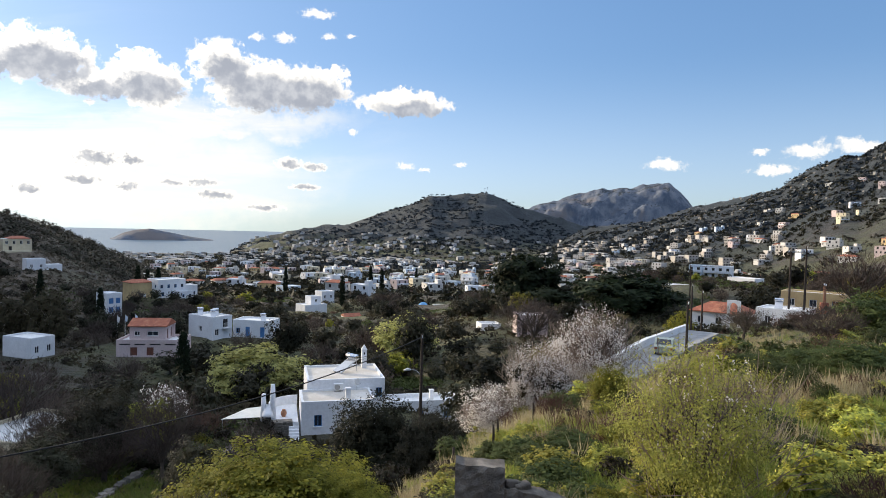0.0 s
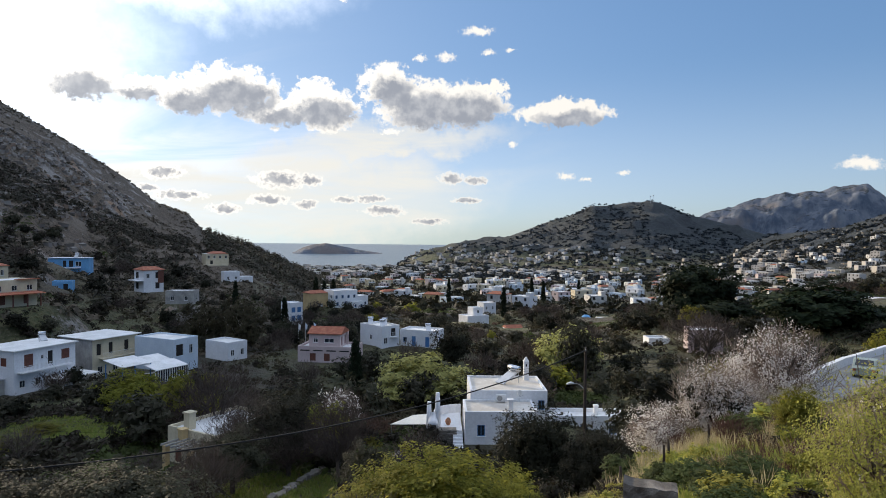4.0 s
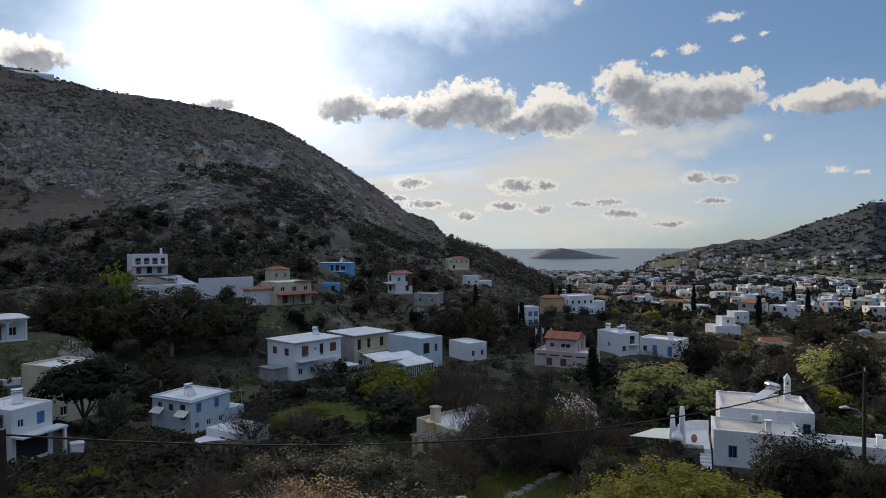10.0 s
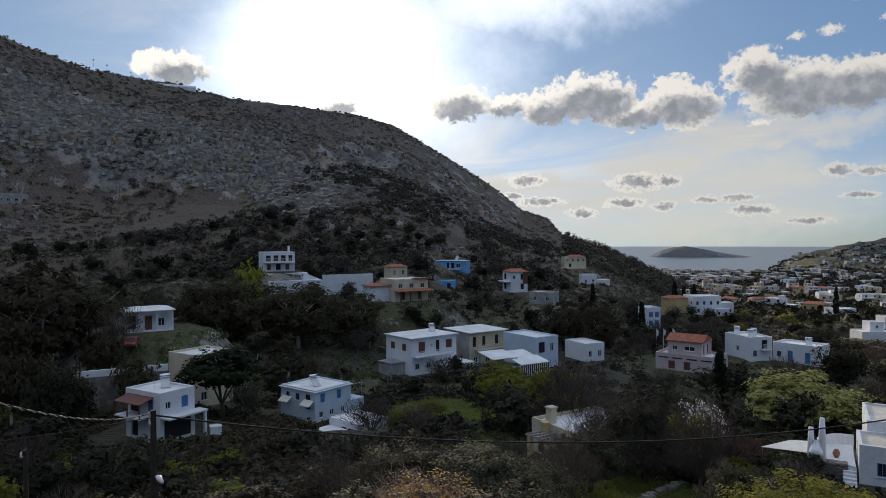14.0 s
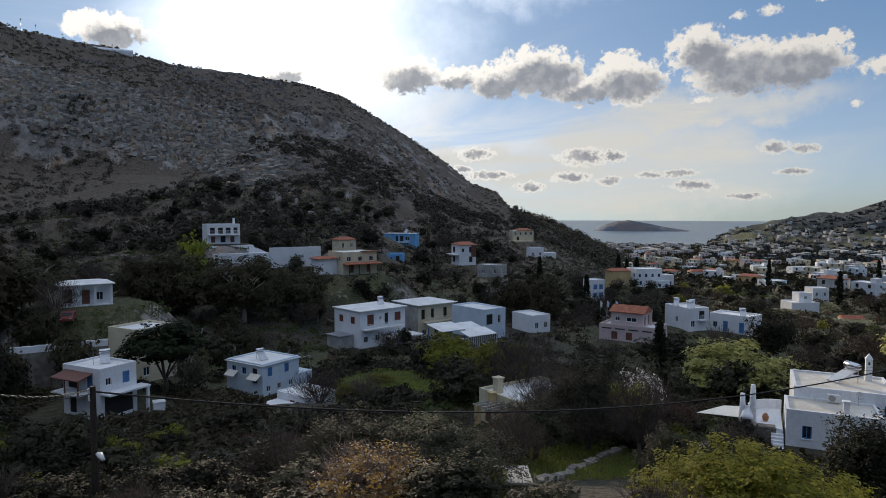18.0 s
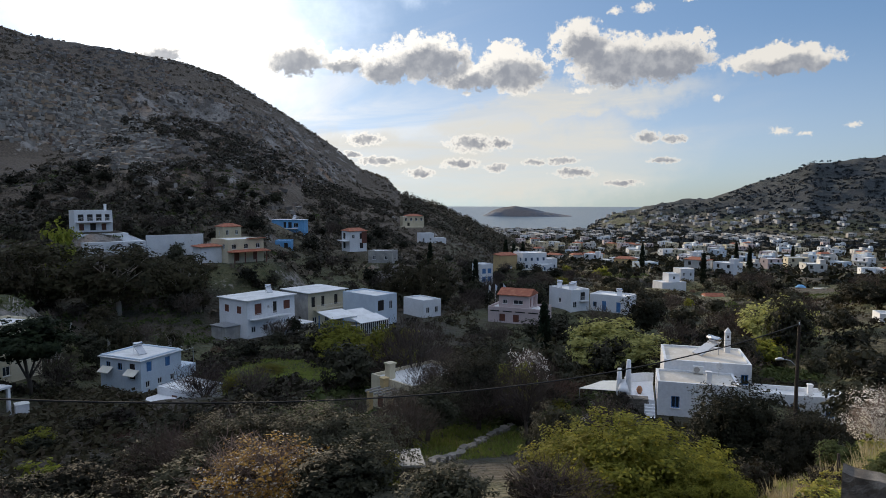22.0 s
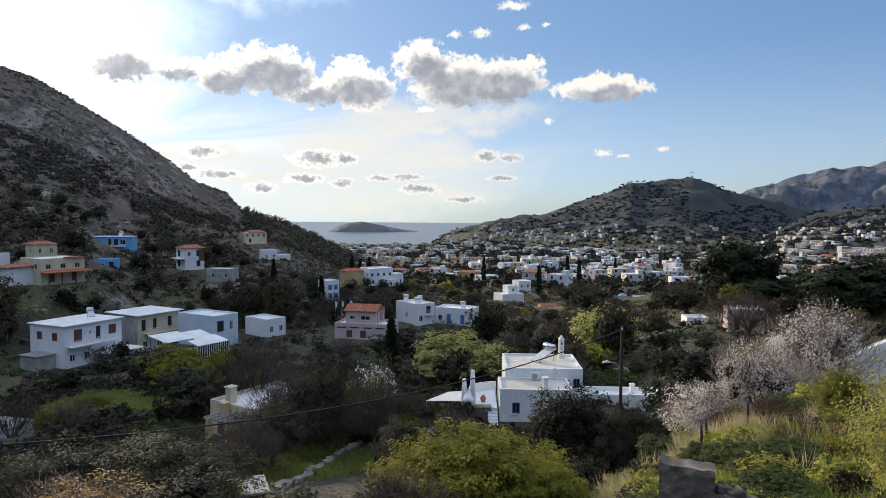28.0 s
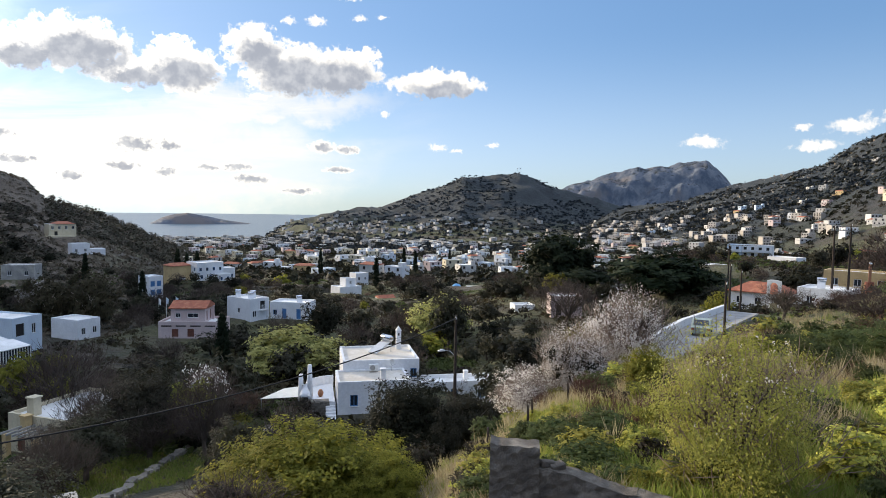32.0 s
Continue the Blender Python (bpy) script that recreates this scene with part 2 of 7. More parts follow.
def upland(az, r, la, le, crest, foot, zfoot, power, rough, seed, x, y, cliff=0):
    zc = EYE + crest * np.tan(np.radians(np.interp(az, la, le)))
    u = (r - foot) / (crest - foot)
    up = zfoot + (zc - zfoot) * np.clip(u, 0, 1) ** power
    rough = rough * np.clip((zc - zfoot) / 40, 0, 1)
    if cliff:
        c = cliff * (0.55 + 0.45 * ramp(54, 63, az)) * ramp(34, 42, az)
        lift = u + 0.10 * fbm(x / 45, y / 45, seed + 9, 4)
        up = up + c * (ramp(0.60, 0.70, lift) - np.clip(u, 0, 1)) + 0.25 * c * (ramp(0.3, 0.34, lift) - ramp(0.3, 0.5, lift))
    body = np.clip(u, 0, 1) * np.clip((1.04 - u) * 6, 0, 1)
    up = up + body * rough * fbm(x / 70, y / 70, seed, 5)
    up = np.where(u > 1, zc - (r - crest) * 0.4, up)
    return np.where(u > 0, up, -1e3)


def ground(x, y):
    """Height of the land at x, y."""
    x, y = np.asarray(x, float), np.asarray(y, float)
    r, az = np.hypot(x, y), np.degrees(np.arctan2(-x, y))
    z = np.interp(r, VALLEY_R, VALLEY_Z)
    z = z + 14 * ramp(-8, -22, az) * ramp(70, 150, r) * (1 - ramp(350, 750, r)) + 6 * ramp(4, -7, az) * ramp(-22, -10, az) * ramp(80, 125, r) * (1 - ramp(180, 300, r))
    # the meadow on which the path ends, to the right
    fall = np.interp(az, [-60, -32, -26, -14, -5], [0.0, 0.05, 0.09, 0.165, 0.235])
    edge = np.interp(az, [-34, -22, -8, 0], [150, 70, 42, 25])
    meadow = 78.3 - 2.9 * ramp(0.8, 7, r) - fall * np.maximum(r - 8, 0)
    z = z + (np.maximum(meadow, z) - z) * ramp(8, -8, az) * (1 - ramp(edge, edge * 1.9, r)) * ramp(-175, -120, az)
    # uplands
    crest = np.interp(az, [20, 34, 55, 79], [700, 600, 560, 520])
    foot = np.interp(az, [20, 30, 45, 60, 80], [260, 190, 130, 105, 75])
    left = upland(az, r, LEFT_A, LEFT_E, crest, foot, np.interp(foot, VALLEY_R, VALLEY_Z), np.interp(az, [30, 45, 60, 80], [0.95, 1.05, 1.35, 2.1]), 13, 3, x, y, 26)
    mid = upland(az, r, MID_A, MID_E, np.interp(az, [-12, 8, 18], [2050, 1950, 1700]), np.interp(az, [-12, 18], [1150, 1350]), 10, 1.25, 30, 5, x, y)
    crest = np.interp(az, [-40, -12.9], [1150, 1700])
    right = upland(az, r, RIGHT_A, RIGHT_E, crest, np.interp(az, [-40, -12.9], [230, 600]), np.interp(az, [-40, -12.9], [46, 32]), 1.15, 22, 8, x, y)
    z = np.maximum(np.maximum(z, left), np.maximum(mid, right))
    behind = 78.3 + 0.2 * r
    z = z + (behind - z) * ramp(120, 150, np.abs(az))
    z = z + fbm(x / 9, y / 9, 11, 3) * np.clip(r / 60, 0.12, 1.0) * 0.9 * ramp(1500, 1200, r)
    z = 78.3 + (z - 78.3) * ramp(1.2, 7, r)
    # the step held by the concrete wall
    front = y - (11.95 - 0.37 * np.maximum(x - 1.25, 0))
    z = z - 1.35 * ramp(3.0, 6.5, r) * (1 - ramp(-0.6, 0.15, front)) * ramp(-29, -25, az) * ramp(25, 12, az)
    for px, py, pz, pr in PADS:
        w = 1 - ramp(pr, pr * 2.2, np.hypot(x - px, y - py))
        z = z + (pz - z) * w
    return z

# plots: bearing, distance, floor height, radius of the levelled ground
TERRACE = {"white_villa": (8.6, 61, 61.8, 6), "yellow_bungalow": (32.1, 66, 58.7, 6), "row_flats": (46.3, 125, 54.8, 8), "row_ochre": (41.6, 135, 54.0, 7),
           "row_cream": (36.8, 129, 55.2, 6), "taverna": (38.3, 114, 56.5, 6), "row_small": (32.2, 136, 55.2, 5), "pink": (23.6, 126, 56.0, 7),
           "heaters": (19.4, 136, 57.2, 5), "lowblue": (15.7, 136, 57.0, 5), "pale_house": (55.4, 93, 55.4, 6), "shed": (51.8, 80, 55.4, 4),
           "two_storey": (67.8, 83, 57.0, 7), "tall_cream": (64.7, 101, 56.3, 6), "garage": (67.7, 91, 58.3, 3), "arches": (68.8, 119, 65.0, 9)}
SLOPE = {"hill_white": (58.6, 176, 71.4, 6), "hill_yellow": (47.8, 161, 64.6, 8), "hill_upper": (48.5, 173, 69.0, 4), "hill_blue": (43.5, 231, 66.4, 6),
         "small_blue": (44.0, 200, 62.4, 3), "red_cream": (38.1, 211, 62.4, 5), "hill_grey": (35.6, 190, 60.8, 4), "hill_cream": (33.1, 331, 64.4, 7),
         "hill_low": (31.9, 300, 58.6, 6), "hut": (77.9, 330, 94.5, 8), "villa": (22.8, 251, 52.4, 8), "blue_tall": (26.9, 190, 54.6, 2.5), "far_left": (43.2, 330, 70, 4)}
PLAIN = {"cubes": (11.2, 231, 46.9, 7), "cubes_back": (10.1, 261, 47.6, 5), "chapel": (0.9, 260, 44.9, 7), "small_white": (7.8, 211, 47.3, 4), "red_roof": (-23.4, 112, 65.2, 5),
         "arch_wall": (-26.4, 104, 66.9, 4), "behind_pine": (-19.4, 171, 62.8, 4), "balconies": (-22.4, 320, 59.4, 9), "long_white": (-24.9, 251, 61.2, 6),
         "ruin": (-7.8, 121, 60.4, 4), "small_left": (-4.2, 131, 58.6, 3), "orange_flat": (-29.8, 118, 68.0, 5)}
PLOTS = {**TERRACE, **SLOPE, **PLAIN}
for a_, d_, z_, r_ in PLOTS.values():
    PADS.append((-d_ * math.sin(radians(a_)), d_ * math.cos(radians(a_)), z_, r_))

# the lane with the white parapet: bearing, distance, height
LANE = [(-16.1, 52, 68.8), (-17.8, 61, 68.7), (-19.3, 70, 68.4), (-20.8, 80, 67.9), (-21.9, 88, 67.6)]
VIEWS = list(PLOTS.values()) + [(a_, d_, z_ + 0.2, 2.6) for a_, d_, z_ in LANE]
LANE_XYZ = [(-d_ * math.sin(radians(a_)), d_ * math.cos(radians(a_)), z_) for a_, d_, z_ in LANE]
for x_, y_, z_ in LANE_XYZ:
    PADS.append((x_, y_, z_ - 0.05, 2.6))


def plot(key, turn=0.0, ahead=0.0):
    """The pose of a house on its plot: its S side looks towards the path's end, turned by so many degrees."""
    a, d, z, r = PLOTS[key]
    return pose(-(d + ahead) * math.sin(radians(a)), (d + ahead) * math.cos(radians(a)), z, 0, 0, a + turn)

# ---- materials ----
def material(name, colours, scale=3.0, rough=0.8, bump=0.2, metal=0.0, spots=None, detail=6, vary=0.0, fine=9.0, streaks=0.0):
    """A painted, stony or earthy surface: two or three colours by noise at two scales, relief from the fine one."""
    m = bpy.data.materials.new(name)
    m.use_nodes = True
    t = m.node_tree
    t.nodes.clear()
    n = Nodes(t)
    pos = n.put("ShaderNodeTexCoord").outputs["Object"]
    big = n.noise(pos, scale, detail)
    small = n.noise(pos, scale * fine, 3)
    col = n.mix(n.step(big, 0.35, 0.66), colours[0], colours[1])
    if len(colours) > 2:
        col = n.mix(n.step(n.noise(n.vec("ADD", pos, (5.2, 1.3, 8.1)), scale * 0.6, detail), 0.48, 0.66), col, colours[2])
    if streaks:
        run = n.noise(n.vec("MULTIPLY", pos, (3.0, 3.0, 0.25)), 1.2, 4)
        col = n.mix(n.math("MULTIPLY", n.step(run, 0.52, 0.8), streaks), col, tuple(c * 0.45 for c in colours[0]))
    val = n.math("ADD", 0.82, n.math("MULTIPLY", small, 0.36))
    if vary:
        rnd = n.put("ShaderNodeObjectInfo").outputs["Random"]
        val = n.math("MULTIPLY", val, n.math("ADD", 1.0 - vary / 2, n.math("MULTIPLY", rnd, vary)))
    hsv = n.put("ShaderNodeHueSaturation", {"Value": val, "Color": col}).outputs[0]
    bsdf = n.put("ShaderNodeBsdfPrincipled", {"Base Color": hsv, "Roughness": rough, "Metallic": metal})
    if bump:
        b = n.put("ShaderNodeBump", {"Height": n.math("ADD", small, n.math("MULTIPLY", big, 0.6)), "Strength": bump, "Distance": 0.05})
        t.links.new(b.outputs[0], bsdf.inputs["Normal"])
    n.put("ShaderNodeOutputMaterial", (bsdf.outputs[0],))
    return m


def leaves(name, colours, through=0.35, rough=0.55):
    """Leaf or petal: colour by island and by plant, some light passing through."""
    m = bpy.data.materials.new(name)
    m.use_nodes = True
    t = m.node_tree
    t.nodes.clear()
    n = Nodes(t)
    isle = n.put("ShaderNodeNewGeometry").outputs["Random Per Island"]
    rnd = n.put("ShaderNodeObjectInfo").outputs["Random"]
    col = n.mix(isle, colours[0], colours[1])
    if len(colours) > 2:
        col = n.mix(n.step(n.math("FRACT", n.math("MULTIPLY", isle, 7.3)), 0.7, 0.9), col, colours[2])
    hue = n.put("ShaderNodeHueSaturation", {"Hue": n.math("ADD", 0.485, n.math("MULTIPLY", rnd, 0.03)), "Value": n.math("ADD", 0.75, n.math("MULTIPLY", rnd, 0.5)), "Color": col}).outputs[0]
    front = n.put("ShaderNodeBsdfPrincipled", {"Base Color": hue, "Roughness": max(rough, 0.75), "Specular IOR Level": 0.15})
    back = n.put("ShaderNodeBsdfTranslucent", {"Color": hue})
    mixed = n.put("ShaderNodeMixShader", (through, front.outputs[0], back.outputs[0]))
    n.put("ShaderNodeOutputMaterial", (mixed.outputs[0],))
    return m


def land_material(name, rock_share, far=False):
    """Limestone, scrub soil and grass, rock where it is steep; distance haze is put into the far colours."""
    m = bpy.data.materials.new(name)
    m.use_nodes = True
    t = m.node_tree
    t.nodes.clear()
    n = Nodes(t)
    geo = n.put("ShaderNodeNewGeometry").outputs
    pos = geo["Position"]
    up = n.put("ShaderNodeSeparateXYZ", (geo["True Normal"],)).outputs[2]
    s = 0.22 if far else 1.0
    coarse = n.noise(pos, 0.018 * s, 6, 0.62)
    mid = n.noise(pos, 0.11 * s, 6, 0.65)
    fine = n.noise(pos, 1.1 * s, 4, 0.6)
    rock = n.mix(n.step(mid, 0.35, 0.65), (0.13, 0.115, 0.102), (0.33, 0.305, 0.28))
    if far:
        # island rock: the blue of distance haze is put into its colour
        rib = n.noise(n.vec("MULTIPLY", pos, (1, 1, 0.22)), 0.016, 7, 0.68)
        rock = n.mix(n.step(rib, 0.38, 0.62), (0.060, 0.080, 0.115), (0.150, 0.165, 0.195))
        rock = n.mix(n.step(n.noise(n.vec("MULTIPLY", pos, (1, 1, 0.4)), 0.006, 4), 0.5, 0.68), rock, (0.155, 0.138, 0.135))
    rock = rock if far else n.mix(n.step(n.noise(n.vec("MULTIPLY", pos, (1, 1, 0.35)), 0.05 * s, 5, 0.6), 0.52, 0.68), rock, (0.36, 0.23, 0.14))
    grass = n.mix(n.step(fine, 0.35, 0.65), (0.052, 0.062, 0.022), (0.105, 0.098, 0.045))
    soil = n.mix(n.step(mid, 0.4, 0.62), (0.068, 0.054, 0.040), (0.038, 0.037, 0.022))
    low = n.mix(n.step(coarse, 0.42, 0.58), soil, grass)
    # dark scrub cover of the far hills, distance haze painted in as slate blue
    hazed_garrigue = n.mix(n.step(mid, 0.38, 0.62), (0.013, 0.020, 0.026), (0.026, 0.033, 0.040))
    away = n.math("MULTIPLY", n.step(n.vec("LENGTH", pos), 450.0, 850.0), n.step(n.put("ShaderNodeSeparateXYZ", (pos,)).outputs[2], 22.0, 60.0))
    at = n.put("ShaderNodeSeparateXYZ", (pos,)).outputs
    bearing_ = n.math("DEGREES", n.math("ARCTAN2", n.math("MULTIPLY", at[0], -1.0), at[1]))
    rise = n.math("DEGREES", n.math("ARCTAN2", n.math("SUBTRACT", at[2], EYE), n.vec("LENGTH", n.vec("MULTIPLY", pos, (1, 1, 0)))))
    # the dry brown slopes of the western mountain and its rocky flank
    west = n.math("MULTIPLY", n.step(n.vec("LENGTH", pos), 170.0, 260.0), n.step(bearing_, 26.0, 33.0))
    low = n.mix(west, low, n.mix(n.step(fine, 0.35, 0.65), (0.098, 0.078, 0.058), (0.165, 0.130, 0.098)))
    flank = n.math("MULTIPLY", n.math("MULTIPLY", west, n.step(rise, 0.2, 1.8)), n.math("MULTIPLY", n.step(bearing_, 32.0, 37.0), n.step(bearing_, 66.0, 56.0)))
    low = n.mix(n.math("MULTIPLY", away, 0.9), low, hazed_garrigue)
    steep = n.math("SUBTRACT", 1.0, up)
    share = n.math("ADD", n.math("MULTIPLY", steep, 3.0), n.math("ADD", n.math("MULTIPLY", n.math("SUBTRACT", mid, 0.5), 2.6), n.math("MULTIPLY", n.math("SUBTRACT", fine, 0.5), 1.2)))
    # the bare cliff belt that slants down the western mountain
    crest_ = n.put("ShaderNodeMapRange", (bearing_, CLIFF[0][0], CLIFF[1][0], CLIFF[0][1], CLIFF[1][1])).outputs[0]
    off = n.math("ABSOLUTE", n.math("ADD", n.math("SUBTRACT", rise, crest_), n.math("MULTIPLY", n.math("SUBTRACT", coarse, 0.5), 5.0)))
    belt = n.math("MULTIPLY", n.step(off, 3.2, 1.5), n.math("MULTIPLY", n.step(bearing_, 50.0, 57.0), n.step(n.vec("LENGTH", pos), 200.0, 280.0)))
    share = n.math("ADD", share, n.math("ADD", n.math("MULTIPLY", belt, 0.95), n.math("SUBTRACT", n.math("MULTIPLY", flank, 0.55), n.math("MULTIPLY", west, 0.38))))
    rock = n.mix(n.math("MULTIPLY", belt, 0.55), rock, n.mix(n.step(n.noise(pos, 0.06, 4), 0.42, 0.6), (0.48, 0.46, 0.43), (0.36, 0.27, 0.19)))
    # shade of clefts put into the belt's colour as dark noise lines
    cleft_shade = n.step(n.noise(n.vec("MULTIPLY", pos, (1, 1, 0.45)), 0.17, 6, 0.72), 0.50, 0.40)
    rock = n.mix(n.math("MULTIPLY", belt, n.math("MULTIPLY", cleft_shade, 0.75)), rock, (0.13, 0.115, 0.10))
    col = n.mix(n.step(n.math("SUBTRACT", share, n.math("MULTIPLY", away, 0.0 if far else 1.3)), 0.75 - rock_share, 1.15 - rock_share), low, rock)
    bsdf = n.put("ShaderNodeBsdfPrincipled", {"Base Color": col, "Roughness": 0.95})
    b = n.put("ShaderNodeBump", {"Height": n.math("ADD", mid, n.math("MULTIPLY", fine, 0.35)), "Strength": 0.9, "Distance": 4.0 if not far else 14.0})
    t.links.new(b.outputs[0], bsdf.inputs["Normal"])
    n.put("ShaderNodeOutputMaterial", (bsdf.outputs[0],))
    return m


def sheet(name, verts, faces, mat, smooth=False):
    """A mesh object from arrays of corners and quads or triangles."""
    me = bpy.data.meshes.new(name)
    verts, faces = np.asarray(verts, np.float32), np.asarray(faces, np.int32)
    me.vertices.add(len(verts))
    me.vertices.foreach_set("co", verts.ravel())
    k = faces.shape[1]
    me.loops.add(faces.size)
    me.loops.foreach_set("vertex_index", faces.ravel())
    me.polygons.add(len(faces))
    me.polygons.foreach_set("loop_start", np.arange(0, faces.size, k, dtype=np.int32))
    me.polygons.foreach_set("use_smooth", np.full(len(faces), smooth))
    me.update(calc_edges=True)
    me.materials.append(mat)
    return me


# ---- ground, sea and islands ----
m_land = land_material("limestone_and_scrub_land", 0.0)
m_far = land_material("hazed_far_limestone", 0.75, far=True)
bearings = np.radians(np.concatenate([np.arange(-43, 88, 0.24), np.arange(88, 317, 4.0)]))
stations = np.concatenate([np.geomspace(0.05, 150, 135, endpoint=False), np.geomspace(150, 720, 130, endpoint=False), np.geomspace(720, 3000, 75)])
B, S = np.meshgrid(bearings, stations, indexing="ij")
gx, gy = -np.sin(B) * S, np.cos(B) * S
gz = ground(gx, gy)
nb, ns = B.shape
ii, jj = np.meshgrid(np.arange(nb), np.arange(ns - 1), indexing="ij")
i2 = (ii + 1) % nb
quads = np.stack([ii * ns + jj, ii * ns + jj + 1, i2 * ns + jj + 1, i2 * ns + jj], -1).reshape(-1, 4)
grid = np.stack([gx, gy, gz], -1).reshape(-1, 3)
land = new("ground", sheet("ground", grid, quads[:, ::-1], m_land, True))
tagged(land, "scrubby limestone valley ground with grass and bare rock", "ground", kind="structure")

m_sea = bpy.data.materials.new("calm_sea")
m_sea.use_nodes = True
nt = Nodes(m_sea.node_tree)
m_sea.node_tree.nodes.clear()
wave = nt.put("ShaderNodeBump", {"Height": nt.noise(nt.vec("MULTIPLY", nt.put("ShaderNodeNewGeometry").outputs["Position"], (0.02, 0.02, 0.02)), 1.0, 6, 0.7), "Strength": 0.35, "Distance": 8.0})
sea_b = nt.put("ShaderNodeBsdfPrincipled", {"Base Color": (0.03, 0.075, 0.11, 1), "Roughness": 0.28, "Normal": wave.outputs[0]})
nt.put("ShaderNodeOutputMaterial", (sea_b.outputs[0],))
ring = np.radians(np.arange(0, 360, 3.0))
sea_v = [(0, 0, 0)] + [(-math.sin(a) * 5200, math.cos(a) * 5200, 0) for a in ring]
sea_f = [(0, 1 + k, 1 + (k + 1) % len(ring)) for k in range(len(ring))]
tagged(new("water", sheet("water", sea_v, [f[::-1] for f in sea_f], m_sea)), "calm pale evening sea behind the town", "sea", kind="structure")


def island(name, label, a0, a1, dist, depth, crest_a, crest_e, seed, rough, mat):
    """A far island: a ridge across the bearings a0 to a1, its crest line given by bearing and slope angle."""
    na, nd = 180, 40
    A, U = np.meshgrid(np.linspace(a0, a1, na), np.linspace(-1, 1, nd), indexing="ij")
    zc = EYE + dist * np.tan(np.radians(np.interp(A, crest_a, crest_e)))
    D = dist + U * depth
    x, y = -np.sin(np.radians(A)) * D, np.cos(np.radians(A)) * D
    prof = np.clip(1 - np.abs(U) ** 1.6, 0, 1)
    z = zc * prof + rough * prof * (1 - prof) * 3 * fbm(x / 160, y / 160, seed, 5) + rough * 0.15 * fbm(x / 60, y / 60, seed + 4, 3) * prof - 1.5
    v = np.stack([x, y, z], -1).reshape(-1, 3)
    i, j = np.meshgrid(np.arange(na - 1), np.arange(nd - 1), indexing="ij")
    q = np.stack([i * nd + j, i * nd + j + 1, (i + 1) * nd + j + 1, (i + 1) * nd + j], -1).reshape(-1, 4)
    tagged(new(name, sheet(name, v, q[:, ::-1], mat, True)), label, "island", kind="structure")


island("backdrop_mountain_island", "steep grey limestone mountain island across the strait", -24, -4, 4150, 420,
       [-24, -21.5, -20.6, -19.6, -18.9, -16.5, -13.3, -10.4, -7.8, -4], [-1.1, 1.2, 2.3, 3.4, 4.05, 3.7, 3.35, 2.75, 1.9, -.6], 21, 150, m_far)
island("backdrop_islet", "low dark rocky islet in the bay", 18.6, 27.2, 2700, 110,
       [18.6, 19.2, 21.6, 23, 24.1, 25.2, 26, 26.7, 27.2], [-1.72, -1.66, -1.3, -1.0, -.8, -.95, -1.2, -1.6, -1.8], 31, 10, land_material("hazed_islet_rock", 1.3, far=True))

# ---- making things ----
class Shape:
    """Corners and faces gathered into one mesh."""

    def __init__(self):
        self.v, self.f = [], []

    def quad(self, a, b, c, d):
        k = len(self.v)
        self.v += [a, b, c, d]
        self.f.append((k, k + 1, k + 2, k + 3))
        return self

    def box(self, x0, y0, z0, x1, y1, z1):
        k = len(self.v)
        self.v += [(x, y, z) for z in (z0, z1) for x, y in ((x0, y0), (x1, y0), (x1, y1), (x0, y1))]
        self.f += [tuple(k + i for i in q) for q in ((3, 2, 1, 0), (4, 5, 6, 7), (0, 1, 5, 4), (1, 2, 6, 5), (2, 3, 7, 6), (3, 0, 4, 7))]
        return self

    def tube(self, pts, radii, sides=6, caps=True):
        k = len(self.v)
        pts = [Vector(p) for p in pts]
        for i, p in enumerate(pts):
            way = (pts[min(i + 1, len(pts) - 1)] - pts[max(i - 1, 0)]).normalized()
            side = way.cross(Vector((0, 0, 1)) if abs(way.z) < 0.9 else Vector((1, 0, 0))).normalized()
            other = way.cross(side)
            for s in range(sides):
                a = 2 * math.pi * s / sides
                self.v.append(tuple(p + (side * math.cos(a) + other * math.sin(a)) * radii[i]))
        for i in range(len(pts) - 1):
            for s in range(sides):
                a, b = k + i * sides + s, k + i * sides + (s + 1) % sides
                self.f.append((a, b, b + sides, a + sides))
        if caps:
            self.f.append(tuple(range(k + sides - 1, k - 1, -1)))
            self.f.append(tuple(range(k + (len(pts) - 1) * sides, k + len(pts) * sides)))
        return self

    def prism(self, outline, z0, z1):
        k, n = len(self.v), len(outline)
        self.v += [(x, y, z) for z in (z0, z1) for x, y in outline]
        self.f += [tuple(range(k + n - 1, k - 1, -1)), tuple(range(k + n, k + 2 * n))]
        self.f += [(k + i, k + (i + 1) % n, k + n + (i + 1) % n, k + n + i) for i in range(n)]
        return self

    def mesh(self, name, mat, smooth=False, bevel=0.0):
        me = bpy.data.meshes.new(name)
        me.from_pydata(self.v, [], self.f)
        if bevel or smooth:
            bm = bmesh.new()
            bm.from_mesh(me)
            bmesh.ops.remove_doubles(bm, verts=bm.verts, dist=0.0005)
            if bevel:
                bmesh.ops.bevel(bm, geom=list(bm.edges), offset=bevel, segments=2, affect="EDGES", profile=0.6)
            for f in bm.faces:
                f.smooth = smooth
            bm.to_mesh(me)
            bm.free()
        me.materials.append(mat)
        me.update()
        return me


def part(name, shape, mat, parent, label="", smooth=False, bevel=0.0, at=None):
    """One mesh under a thing or a part."""
    me = shape.mesh(name, mat, smooth, bevel) if isinstance(shape, Shape) else shape
    ob = new(name, me)
    ob.parent = parent
    if at is not None:
        ob.matrix_local = at
    return tagged(ob, label) if label else ob


